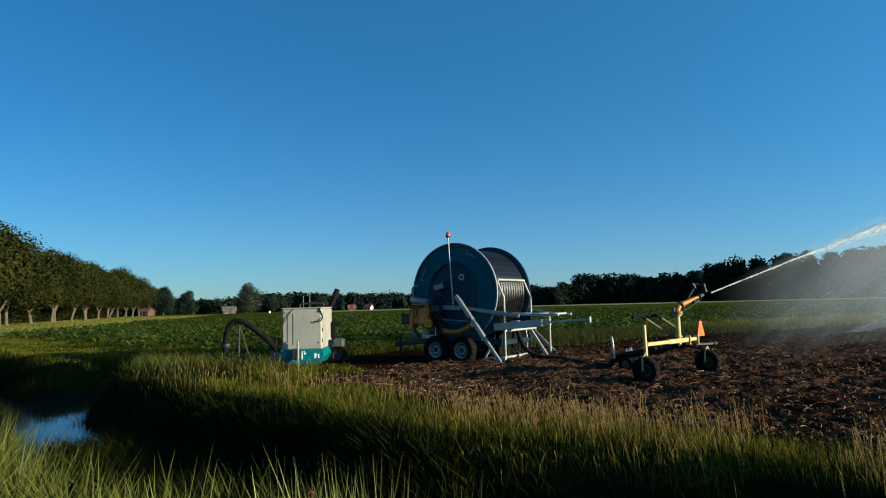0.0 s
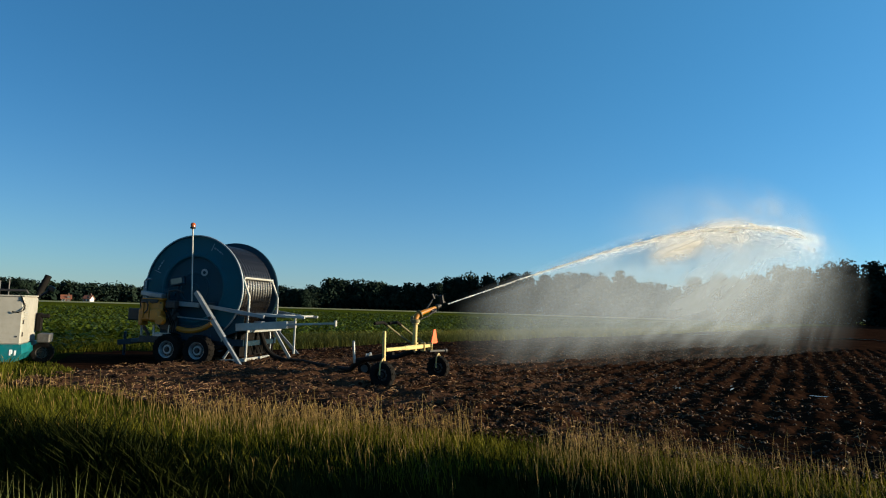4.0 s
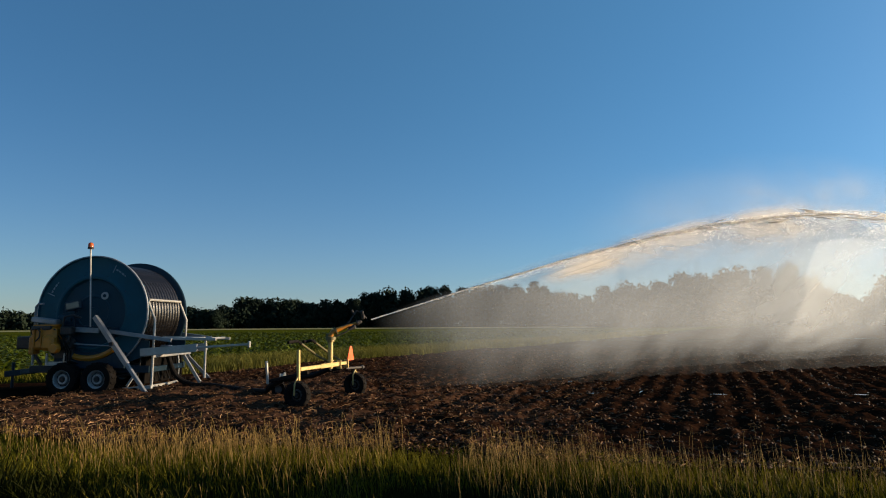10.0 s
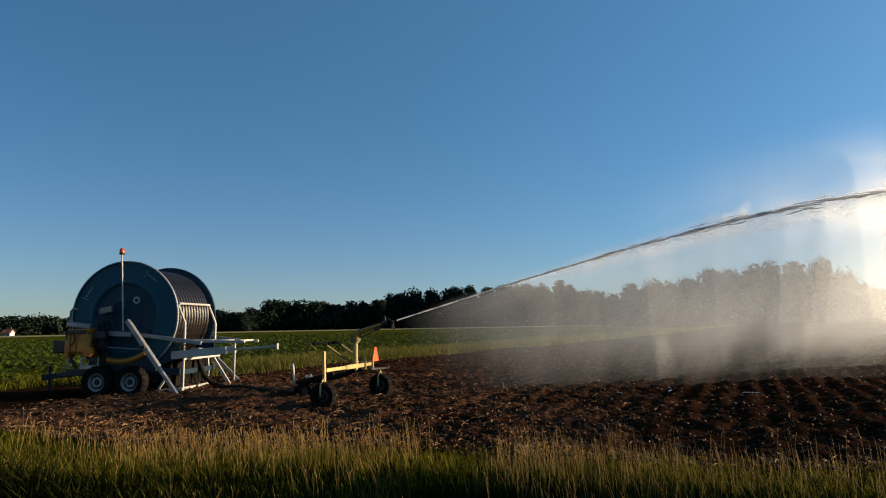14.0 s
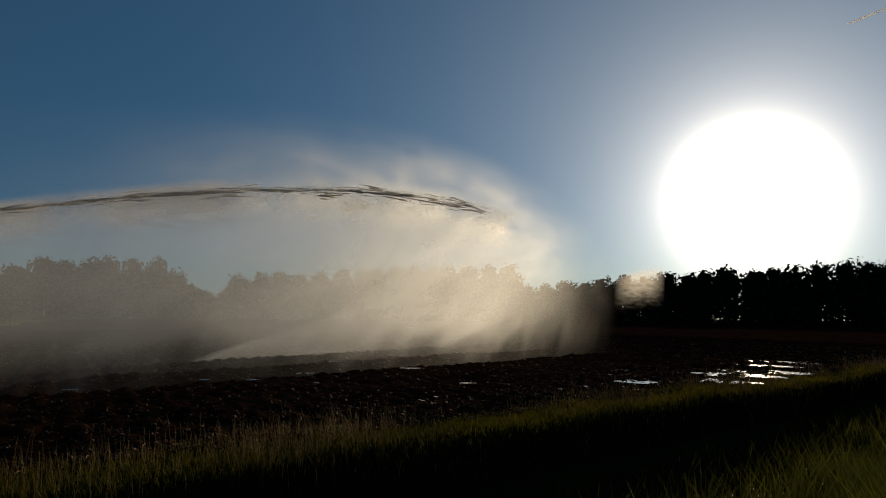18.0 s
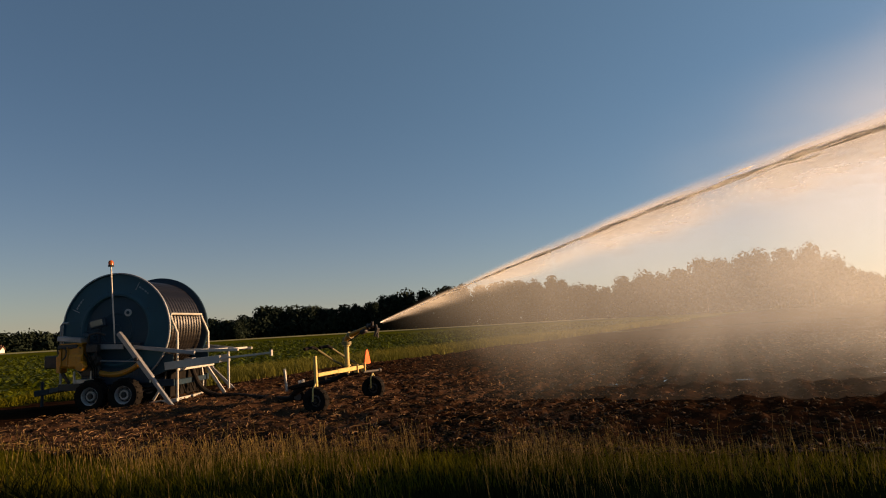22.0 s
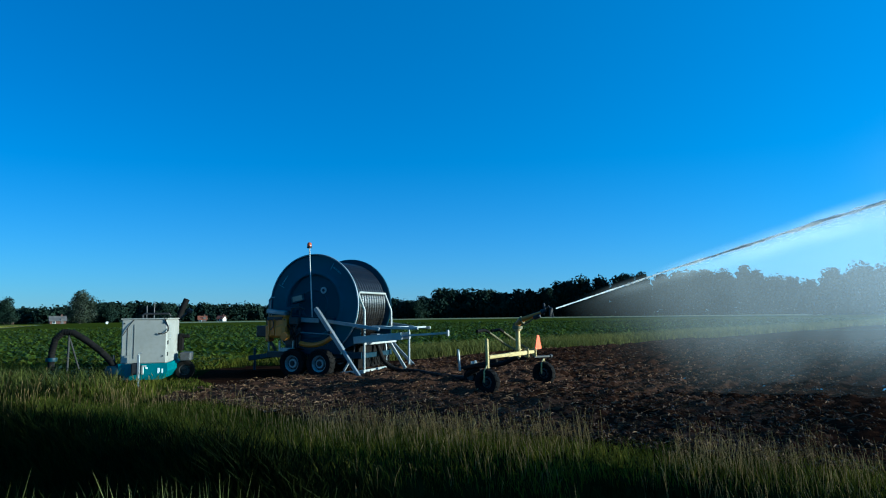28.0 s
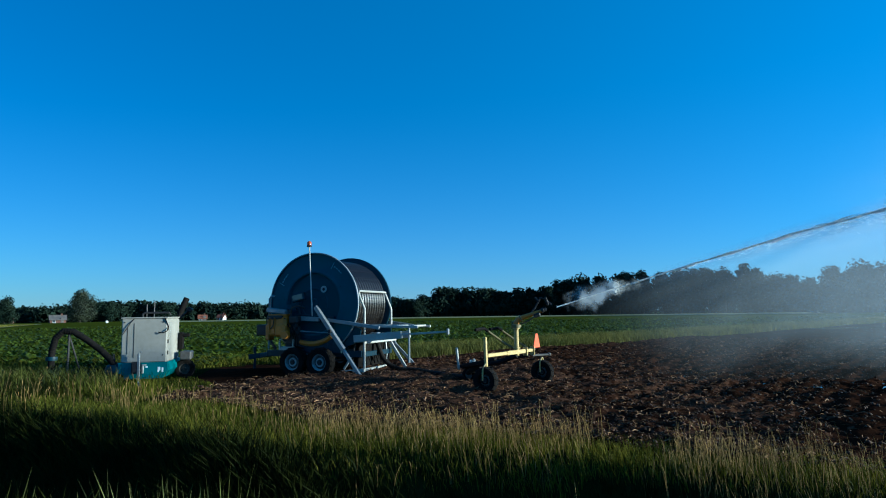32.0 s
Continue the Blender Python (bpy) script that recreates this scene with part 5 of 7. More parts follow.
    g = Geo().beam((-0.33, 1.5, 0.36), (-0.40, 1.5, 0.88), 0.05, 0.05)
    part("front_post", g, M_WHITESTEEL, root, "short white post")
    g = Geo().lathe([(0.10, -0.06), (0.17, -0.05), (0.18, 0), (0.17, 0.05), (0.10, 0.06)], (0.08, 1.5, 0.20), (1, 0.3, 0), 18, True)
    tyre = part("front_wheel", g, M_RUBBER, root)
    g = Geo().lathe([(0.001, -0.05), (0.09, -0.04), (0.1, 0.04), (0.001, 0.05)], (0.08, 1.5, 0.20), (1, 0.3, 0), 14)
    part("rim", g, M_RIMDARK, tyre, "muddy rim")
    g = Geo()
    g.lathe([(0.001, -0.04), (0.05, -0.035), (0.05, 0.035), (0.001, 0.04)], (0.05, 1.42, 0.52), (1, -0.9, 0), 12)
    g.lathe([(0.05, 0.05), (0.075, 0.06), (0.075, 0.10), (0.05, 0.11)], (0.05, 1.42, 0.52), (1, -0.9, 0), 12, True)
    part("hose_coupling", g, M_GREYBOX, root, "white and black hose coupling")
    # the warning triangle, a truncated plate with a rim
    g = Geo()
    pts = [(-0.13, 0.0), (0.13, 0.0), (0.135, 0.03), (0.04, 0.30), (-0.04, 0.30), (-0.135, 0.03)]
    g.add([(0.73 + p, -0.06, 0.87 + q * 1.1) for p, q in pts] + [(0.73 + p, -0.045, 0.87 + q * 1.1) for p, q in pts], [tuple(range(6)), tuple(range(11, 5, -1))] + [(i, (i + 1) % 6, (i + 1) % 6 + 6, i + 6) for i in range(6)])
    sign = part("warning_triangle", g, M_ORANGE, root, "orange slow-vehicle warning triangle")
    g = Geo().beam((0.66, -0.03, 0.80), (0.74, -0.03, 1.05), 0.03, 0.03)
    part("sign_bracket", g, M_DARK, sign)
    # water gun, which turns on the riser; its own x axis is the way of the jet
    g = Geo()
    up = radians(20)
    tip = Vector((0.72 * math.cos(up), 0, 0.10 + 0.72 * math.sin(up)))
    g.tube([(0, 0, -0.06), (0, 0, 0.04), (0.05, 0, 0.115), (0.16, 0, 0.17), tip * 0.6 + Vector((0, 0, 0.045)), tip], [0.070, 0.070, 0.066, 0.058, 0.046, 0.030], 14)
    gun = part("water_gun", g, M_YELLOW, root, "yellow water gun barrel")
    g = Geo()
    g.lathe([(0.04, -0.09), (0.062, -0.08), (0.062, -0.04), (0.045, -0.03), (0.045, 0.02), (0.036, 0.04)], tip, tip - Vector((0.16, 0, 0.17)), 14)
    part("nozzle", g, M_DARK, gun, "dark nozzle ring")
    g = Geo()
    g.lathe([(0.07, -0.05), (0.115, -0.04), (0.115, 0.03), (0.07, 0.04)], (0, 0, -0.02), (0, 0, 1), 16)
    g.box((-0.07, 0.02, 0.02), (0.07, 0.09, 0.14), None, 0.02)
    g.lathe([(0.066, 0), (0.098, 0.004), (0.098, 0.03), (0.066, 0.034)], (0.10, 0, 0.135), (0.8, 0, 0.42), 16)
    part("swivel", g, M_OLIVE, gun, "olive brown swivel head")
    g = Geo()
    g.tube([(0.30, 0.07, 0.20), tip * 0.8 + Vector((0, 0.10, 0.0)), tip + Vector((0.10, 0.08, 0.05)), tip + Vector((0.16, 0.02, -0.04)), tip + Vector((0.20, 0, -0.22))], 0.02, 8)
    g.box(tip + Vector((0.16, 0.0, -0.10)), (0.05, 0.12, 0.20), Matrix.Rotation(0.3, 3, "Y"), 0.01)
    g.box(tip + Vector((0.0, 0.05, 0.06)), (0.05, 0.05, 0.14), None, 0.01)
    arm = part("drive_arm", g, M_DARK, gun, "dark drive arm with a spoon")
    g = Geo()
    g.box(tip * 0.72 + Vector((0, 0, -0.03)), (0.16, 0.12, 0.10), Matrix.Rotation(-up, 3, "Y"), 0.02)
    g.tube([(0.10, -0.06, 0.02), (0.30, -0.07, 0.10), tip * 0.8 + Vector((0, -0.07, -0.02))], 0.015, 6)
    part("brake", g, M_DARK, gun)
    return root, gun, arm


cart, water_gun, drive_arm = sprinkler_cart()


def feed_hose():
    """The hose on the ground from the reel to the cart; its cart end slides in."""
    root = new("feed_hose")
    tagged(root, "black irrigation hose lying on the soil between reel and cart", "hose")
    m = REEL_POSE
    p0 = m @ Vector((1.50, 1.1, 0.95))
    p1 = m @ Vector((1.75, 1.1, 0.40))
    p2 = m @ Vector((2.2, 1.08, 0.14))
    end = Vector((CART[0] + math.cos(radians(CART_TURN)) * 0.0 - 0.6 * 1.45, CART[1] + 0.8 * 1.45, 0.46))
    pts = [p0, p1, p2]
    for f in (0.2, 0.4, 0.6, 0.8):
        q = p2.lerp(end, f)
        q.z = 0.13 + 0.02 * math.sin(f * 9)
        q.x += 0.15 * math.sin(f * 3.1)
        pts.append(q)
    pts += [end + Vector((-0.2, 0.24, -0.14)), end]
    fine = []
    for i in range(len(pts) - 1):
        a, b, c, d = pts[max(i - 1, 0)], pts[i], pts[i + 1], pts[min(i + 2, len(pts) - 1)]
        for k in range(5):
            t = k / 5
            fine.append(0.5 * (2 * b + (c - a) * t + (2 * a - 5 * b + 4 * c - d) * t * t + (3 * b - 3 * c + d - a) * t ** 3))
    fine.append(pts[-1])
    part("hose_run", Geo().tube(fine, 0.070, 10), M_LAIDHOSE, root)
    return root


feed_hose()


# ---- pump unit ----
def pump_unit():
    root = new("pump_unit")
    root.matrix_basis = pose(-4.2, 18.0, 0)
    tagged(root, "cream pump engine housing on a teal skid in the grass", "pump")
    g = Geo().box((0.13, 0.85, 1.14), (1.12, 1.70, 1.16), None, 0.025)
    body = part("housing", g, M_CREAM, root, "cream sheet steel housing")
    for x in (-0.12, -0.28):
        g = Geo().box((x, -0.003, 1.14), (0.012, 0.012, 0.9 if x > -0.2 else 0.7), None, 0.003)
        part("panel_seam", g, M_DARK, body)
    g = Geo().box((0.13, 0.85, 1.735), (1.16, 1.74, 0.035), None, 0.012)
    part("lid", g, M_CREAM, root, "cream lid with a raised rim")
    for k in range(9):
        g = Geo().box((0.70, 0.32 + 0.0 * k, 1.60 - 0.055 * k), (0.02, 0.32, 0.018), None, 0.004)
        part("vent_slat", g, M_GREYBOX, body)
    for x, z in ((0.60, 1.62), (0.60, 0.75), (-0.36, 1.62)):
        g = Geo().lathe([(0.001, -0.012), (0.018, -0.012), (0.018, 0.004)], (x, 0, z), (0, 1, 0), 8)
        part("bolt", g, M_DARK, body)
    for z in (1.45, 1.1, 0.8):
        g = Geo().box((0.70, 0.10, z), (0.03, 0.05, 0.10), None, 0.006)
        part("hinge", g, M_DARK, body)
    # skid with sloped lower edge
    g = Geo()
    prof = [(-0.47, 0.56), (0.72, 0.56), (0.74, 0.34), (0.60, 0.14), (-0.36, 0.14), (-0.47, 0.30)]
    n = len(prof)
    g.add([(x, -0.03, z) for x, z in prof] + [(x, 1.80, z) for x, z in prof], [tuple(range(n)), tuple(range(2 * n - 1, n - 1, -1))] + [(i, (i + 1) % n, (i + 1) % n + n, i + n) for i in range(n)])
    skid = part("skid", g, M_TEAL, root, "teal painted skid tank")
    for x0, x1, z0, z1 in ((0.50, 0.515, 0.30, 0.44), (0.53, 0.545, 0.34, 0.44), (0.20, 0.24, 0.42, 0.47), (0.60, 0.62, 0.30, 0.42)):
        g = Geo().box(((x0 + x1) / 2, -0.034, (z0 + z1) / 2), (x1 - x0 + 0.02, 0.008, z1 - z0), None, 0.002)
        part("mark_bar", g, M_WHITE, skid, "white marking bar")
    g = Geo().box((0.13, -0.05, 0.40), (0.05, 0.04, 0.24), None, 0.01)
    g.beam((0.13, -0.06, 0.50), (0.22, -0.06, 0.50), 0.03, 0.04)
    part("tie_bracket", g, M_WHITESTEEL, root, "white bracket")
    g = Geo()
    g.beam((0.05, -0.16, -0.05), (0.05, -0.16, 0.80), 0.06, 0.06)
    g.beam((0.05, -0.16, 0.36), (0.05, 0.0, 0.36), 0.05, 0.05)
    g.box((0.05, -0.16, 0.01), (0.20, 0.20, 0.02), None, 0.005)
    g.tube([(0.05, -0.16, 0.80), (0.05, -0.16, 0.84), (0.12, -0.16, 0.85)], 0.014, 8)
    part("jack_stand", g, M_GALV, root, "galvanised jack stand")
    g = Geo()
    g.box((-0.03, -0.10, 0.44), (0.20, 0.16, 0.30), None, 0.03)
    part("valve", g, M_DARK, root)
    g = Geo().tube([(0.66, 1.6, 1.70), (0.70, 1.8, 1.86)], 0.05, 12)
    exhaust = part("exhaust_pipe", g, M_RUBBER, root, "black exhaust")
    g = Geo().tube([(0.68, 1.8, 1.84), (0.84, 1.9, 2.30)], 0.085, 14)
    part("silencer", g, M_RUBBER, exhaust)
    g = Geo()
    g.box((0.90, 2.1, 1.96), (0.16, 0.20, 0.13), Matrix.Rotation(0.5, 3, "Y"), 0.02)
    g.tube([(0.62, 2.1, 1.70), (0.86, 2.1, 1.92)], 0.03, 8)
    part("air_filter", g, M_DARK, root, "black air filter")
    g = Geo()
    g.tube([(-0.0, 0.35, 1.74), (0.0, 0.35, 1.84), (0.06, 0.35, 1.87), (0.66, 0.35, 1.87), (0.70, 0.35, 1.80)], 0.028, 8)
    part("lifting_bar", g, M_DARK, root, "dark lifting bar on the lid")
    g = Geo().tube([(0.48, -0.03, 1.35), (0.60, -0.06, 1.33), (0.70, -0.05, 1.38), (0.72, 0.02, 1.50), (0.66, -0.02, 1.66), (0.60, 0.0, 1.80)], 0.013, 6)
    part("cable_loop", g, M_RUBBER, root, "black cable hanging over the side")
    g = Geo().tube([(-0.40, -0.02, 1.30), (-0.30, -0.03, 1.46), (-0.22, -0.02, 1.60), (-0.10, 0.02, 1.75)], 0.010, 6)
    part("cable", g, M_RUBBER, root)
    g = Geo().box((1.00, 1.2, 0.66), (0.30, 0.5, 0.24), None, 0.03)
    part("side_tank", g, M_RIMDARK, root, "pale grey side box")
    wheel_parts(root, "wheel", (0.94, 1.35, 0.27), 0.27, 0.18, M_DARK, (0, 1, 0), 12)
    g = Geo()
    g.box((0.78, 1.55, 1.05), (0.14, 0.2, 0.5), None, 0.03)
    g.box((0.92, 1.5, 1.22), (0.20, 0.10, 0.10), None, 0.02)
    part("side_bracket", g, M_RUBBER, root, "dark bracket and filler")
    for x, h in ((-0.14, 2.12), (0.06, 2.20)):
        g = Geo().tube([(x, 1.4, 1.74), (x, 1.4, h)], 0.016, 6)
        part("thin_rod", g, M_RIMDARK, root)
    # suction hose and its stand
    pts = [(-2.12, 0.1, -0.5), (-2.10, 0.1, 0.2), (-2.09, 0.1, 0.9), (-2.02, 0.1, 1.24), (-1.84, 0.1, 1.42), (-1.60, 0.1, 1.40), (-1.30, 0.1, 1.20), (-0.95, 0.1, 0.92), (-0.70, 0.1, 0.66), (-0.52, 0.1, 0.38)]
    g = Geo().tube(pts, 0.080, 14)
    hose = part("suction_hose", g, M_RUBBER, root, "thick black ribbed suction hose")
    for i in range(len(pts) - 1):
        for k in range(4):
            p, q = Vector(pts[i]), Vector(pts[i + 1])
            g = Geo().lathe([(0.079, -0.018), (0.085, 0.0), (0.079, 0.018)], p.lerp(q, k / 4), q - p, 14)
            part("hose_rib", g, M_RUBBER, hose)
    for p, q, r in (((-1.72, 0.1, -0.05), (-1.70, 0.1, 1.40), 0.03), ((-1.35, 0.3, -0.05), (-1.70, 0.1, 1.30), 0.025), ((-0.60, 0.1, -0.05), (-0.62, 0.1, 0.8), 0.03)):
        part("hose_stand", Geo().tube([p, q], r, 8), M_DARK, root, "thin dark hose stand")
    g = Geo().lathe([(0.13, -0.05), (0.14, 0.0), (0.13, 0.05)], (-2.09, 0.1, 0.72), (0, 0, 1), 14)
    part("hose_clamp", g, M_BLUEDARK, root)
    g = Geo()
    g.lathe([(0.001, -0.25), (0.16, -0.22), (0.22, -0.05), (0.22, 0.10), (0.12, 0.16), (0.001, 0.18)], (-0.58, 0.15, 0.34), (1, 0, 0), 18)
    part("pump_body", g, M_BLUEDARK, root, "blue cast pump body")
    return root


pump_unit()


# ---- grass, crop, soil litter ----
def blades(name, x, y, z, h, w, bend, material, label, category, rng):
    """Grass blades, each three triangles, bent over by the wind."""
    n = len(x)
    a = rng.random(n) * 2 * math.pi
    side = np.stack([np.cos(a), np.sin(a), np.zeros(n)], 1)
    b = rng.random(n) * 2 * math.pi
    lean = np.stack([np.cos(b), np.sin(b), np.zeros(n)], 1) * bend[:, None] + np.array([-0.10, 0.04, 0])
    p0 = np.stack([x, y, z - 0.04], 1)
    up = np.array([0, 0, 1.0])
    p1 = p0 + up * h[:, None] * 0.55 + lean * h[:, None] * 0.30
    p2 = p0 + up * h[:, None] * 0.95 + lean * h[:, None] * 0.95
    s = side * w[:, None]
    v = np.stack([p0 - s, p0 + s, p1 - s * 0.8, p1 + s * 0.8, p2], 1).reshape(-1, 3)
    k = np.arange(n)[:, None] * 5
    f = np.concatenate([k + np.array([[0, 1, 3]]), k + np.array([[0, 3, 2]]), k + np.array([[2, 3, 4]])])
    ob = new(name, raw_mesh(name, v, f, [material]))
    return tagged(ob, label, category, kind="stuff")


def near_first(rng, n, lo, hi, scale):
    """Places along the ditch, thicker near the camera."""
    u = rng.random(n) * 2 - 1
    k = math.asinh(hi / scale), math.asinh(-lo / scale)
    return np.where(u > 0, scale * np.sinh(u * k[0]), -scale * np.sinh(-u * k[1]))


def verge():
    rng = np.random.default_rng(31)
    n = 210000
    a = near_first(rng, n, -75, 75, 12)
    b = 5.7 + (SOIL_B + 0.4 - 5.7) * rng.random(n)
    b = np.where(a < -9, 5.7 + rng.random(n) * np.minimum(SOIL_B - 5.7 + (-9 - a) * 0.5, 8), b)
    x, y = xy(a, b)
    keep = ground_z(x, y) > -0.55
    x, y, a, b = x[keep], y[keep], a[keep], b[keep]
    n = len(x)
    patch = 0.5 + 0.5 * value_noise(a * 0.5, b * 0.5, 41)
    h = (0.08 + 0.17 * rng.random(n)) * (0.55 + 0.65 * patch) * np.clip(1.2 - 0.16 * (b - 5.5), 0.6, 1.2)
    w, bend = 0.003 + 0.0035 * rng.random(n) + 0.00025 * np.abs(a), 0.14 + 0.36 * rng.random(n)
    # blades below the shadow edge get the colour with the shade in it
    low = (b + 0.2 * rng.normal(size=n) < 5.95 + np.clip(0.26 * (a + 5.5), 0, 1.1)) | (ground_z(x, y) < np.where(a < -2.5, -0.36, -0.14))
    blades("bank_shade_grass", x[low], y[low], ground_z(x[low], y[low]), h[low], w[low], bend[low], M_SHADEGRASS, "bank top grass coloured dark where the ditch shade falls", "sedge", rng)
    # the dimmer look of this corner is put into darker blades
    corner_pick = ~low & (a < -8.0 + 2.0 * rng.normal(size=len(a)))
    blades("corner_grass", x[corner_pick], y[corner_pick], ground_z(x[corner_pick], y[corner_pick]), h[corner_pick], w[corner_pick], bend[corner_pick], M_ROUGH, "darker green grass on the bank corner before the pump", "grass", rng)
    low |= corner_pick
    x, y, h, w, bend = x[~low], y[~low], h[~low], w[~low], bend[~low]
    blades("verge_grass", x, y, ground_z(x, y), h, w, bend, M_BLADE, "rough sunlit grass on the bank between ditch and field", "grass", rng)
    n = 34000
    a = near_first(rng, n, -60, 60, 10)
    b = 4.5 + 1.6 * rng.random(n)
    x, y = xy(a, b)
    m = n // 4
    x[:m], y[:m] = -14.5 + 9 * rng.random(m), 10 + 13.5 * rng.random(m)
    blades("ditch_grass", x, y, ground_z(x, y), 0.18 + 0.30 * rng.random(n), 0.006 + 0.006 * rng.random(n), 0.3 + 0.4 * rng.random(n), M_SHADEGRASS, "ditch bank grass coloured dark for its shade", "grass", rng)
    n = 18000
    a = near_first(rng, n, -30, 30, 9)
    b = 0.75 + 1.25 * rng.random(n)
    keep = np.hypot(a, b) > 1.5
    a, b = a[keep], b[keep]
    n = len(a)
    x, y = xy(a, b)
    tall = 0.30 + 0.50 * rng.random(n) ** 1.5
    m = 26000
    a2, b2 = near_first(rng, m, -30, 30, 9), 0.9 - 14 * rng.random(m) ** 1.6
    x2, y2 = xy(a2, b2)
    blades("trodden_grass", x2, y2, ground_z(x2, y2), 0.05 + 0.10 * rng.random(m), 0.004 + 0.004 * rng.random(m), 0.4 + 0.5 * rng.random(m), M_BLADE, "short trodden grass on the near side of the ditch", "grass", rng)
    keep = ground_z(x, y) > WATER_Z - 0.1
    blades("near_bank_grass", x, y, ground_z(x, y), tall, 0.006 + 0.007 * rng.random(n), 0.3 + 0.45 * rng.random(n), M_REED, "tall green grass on the near ditch bank", "grass", rng)


def reeds():
    """Broad reeds that stand at the water's edge below the camera."""
    rng = np.random.default_rng(32)
    n = 7000
    side = np.where(rng.random(n) < 0.6, -1, 1)
    a = side * (2.6 + 15 * rng.random(n) ** 1.4)
    b = 1.5 + 1.7 * rng.random(n)
    clump = 0.5 + 0.5 * value_noise(a * 1.3, b * 1.3, 47)
    keep = rng.random(n) < 0.35 + 0.8 * clump
    a, b, clump = a[keep], b[keep], clump[keep]
    n = len(a)
    x, y = xy(a, b)
    h = 0.50 + 0.30 * rng.random(n) + 0.30 * clump
    # close stands along the near edge, and single reeds further in
    m = 10000
    a2 = np.where(rng.random(m) < 0.6, -3.0 - 12 * rng.random(m) ** 1.2, 4.0 + 11 * rng.random(m))
    b2 = 1.25 + 1.15 * rng.random(m)
    h2 = 0.52 + 0.48 * rng.random(m) + 0.32 * (a2 > -9.5)
    q = 1000
    a2[:q], b2[:q], h2[:q] = -9 + 5.5 * rng.random(q), 2.3 + 2.5 * rng.random(q), 0.66 + 0.44 * rng.random(q)
    q2 = 2300
    a2[q:q + q2], b2[q:q + q2], h2[q:q + q2] = 5.5 + 7 * rng.random(q2), 2.3 + 2.0 * rng.random(q2), 0.62 + 0.45 * rng.random(q2)
    q3 = q + q2
    a2[q3:q3 + 2600], b2[q3:q3 + 2600], h2[q3:q3 + 2600] = 6 + 17 * rng.random(2600), 3.0 + 2.6 * rng.random(2600), 0.45 + 0.45 * rng.random(2600)
    a, b, h = np.concatenate([a, a2]), np.concatenate([b, b2]), np.concatenate([h, h2])
    keep = (a > 0) | (rng.random(len(a)) < 0.5)
    a, b, h = a[keep], b[keep], h[keep] * np.where(a[keep] < 0, 0.85, 1.0)
    # dark stand added over the water so that the ditch reads as shaded
    m = 15000
    a3, b3 = -14.0 + 9.0 * rng.random(m), 3.1 + 2.6 * rng.random(m)
    x, y = xy(a3, b3)
    blades("ditch_shade_sedge", x, y, np.maximum(ground_z(x, y), WATER_Z - 0.05), 0.25 + 0.35 * rng.random(m), 0.008 + 0.008 * rng.random(m), 0.3 + 0.5 * rng.random(m), M_SHADEGRASS, "dark sedge added for the shade in the ditch", "sedge", rng)
    # more of it added on the right to cover the bright water
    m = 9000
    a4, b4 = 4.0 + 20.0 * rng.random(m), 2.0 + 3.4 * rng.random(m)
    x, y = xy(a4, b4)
    blades("ditch_shade_sedge", x, y, np.maximum(ground_z(x, y), WATER_Z - 0.05), 0.25 + 0.40 * rng.random(m), 0.008 + 0.008 * rng.random(m), 0.3 + 0.5 * rng.random(m), M_SHADEGRASS, "dark sedge added for the shade in the ditch", "sedge", rng)
    n = len(a)
    x, y = xy(a, b)
    blades("reeds", x, y, np.maximum(ground_z(x, y), WATER_Z - 0.1), h, (0.0045 + 0.0055 * rng.random(n)) * np.where(a < 0, 1.5, 1.0), 0.18 + 0.35 * rng.random(n), M_REED, "tall bright green reeds at the water's edge", "reeds", rng)


def tall_reeds():
    """Single broad reed blades that rise before the dark water, and a brown dock gone to seed."""
    rng = np.random.default_rng(38)
    az = radians(1) * np.concatenate([-31 + 27 * rng.random(420), -8 + 12 * rng.random(40), 96 + 42 * rng.random(90)])
    d = 2.75 + 0.9 * rng.random(len(az))
    clump = value_noise(az * 22, d * 0, 48)
    keep = rng.random(len(az)) < 0.5 + 0.9 * clump
    az, d, clump = az[keep], d[keep], clump[keep]
    n = len(az)
    x, y = np.sin(az) * d, np.cos(az) * d
    z = np.maximum(ground_z(x, y), WATER_Z - 0.1)
    top = 1.75 - d * np.tan(radians(1) * (11.7 + 4.9 * rng.random(n) ** 0.7))
    blades("tall_reeds", x, y, z, np.maximum(top - z, 0.25) * 1.05, 0.0055 + 0.0065 * rng.random(n), 0.04 + 0.20 * rng.random(n), M_TALLREED, "tall reed blades with the sun put into their pale colour, before the dark water", "reeds", rng)
    x, y = -0.66, 2.98
    z = float(ground_z(np.array([x]), np.array([y]))[0])
    dock = tagged(new("dock_plant"), "brown dock gone to seed among the reeds", "weed")
    dock.location = (x, y, z)
    for dx, dy, h in ((0.03, 0.0, 1.12), (-0.10, 0.02, 0.92), (-0.20, -0.03, 0.84), (0.10, 0.04, 0.86)):
        top = Vector((dx, dy, h))
        stem = part("stem", Geo().tube([(0, 0, -0.1), (dx * 0.3, dy * 0.3, h * 0.5), top], [0.007, 0.005, 0.002], 6), M_STALK, dock)
        blobs = [(dx * (0.3 + 0.7 * f), dy * f, h * (0.55 + 0.45 * f), 0.030 * (1.2 - 0.7 * f), 0.035) for f in (0.1, 0.3, 0.5, 0.7, 0.9)]
        v, f = crown_leaves(blobs, 260, 0.010, rng, 0.5)
        head = new("seed_head", raw_mesh("seed_head", v, f, [M_DOCK]))
        head.parent = stem


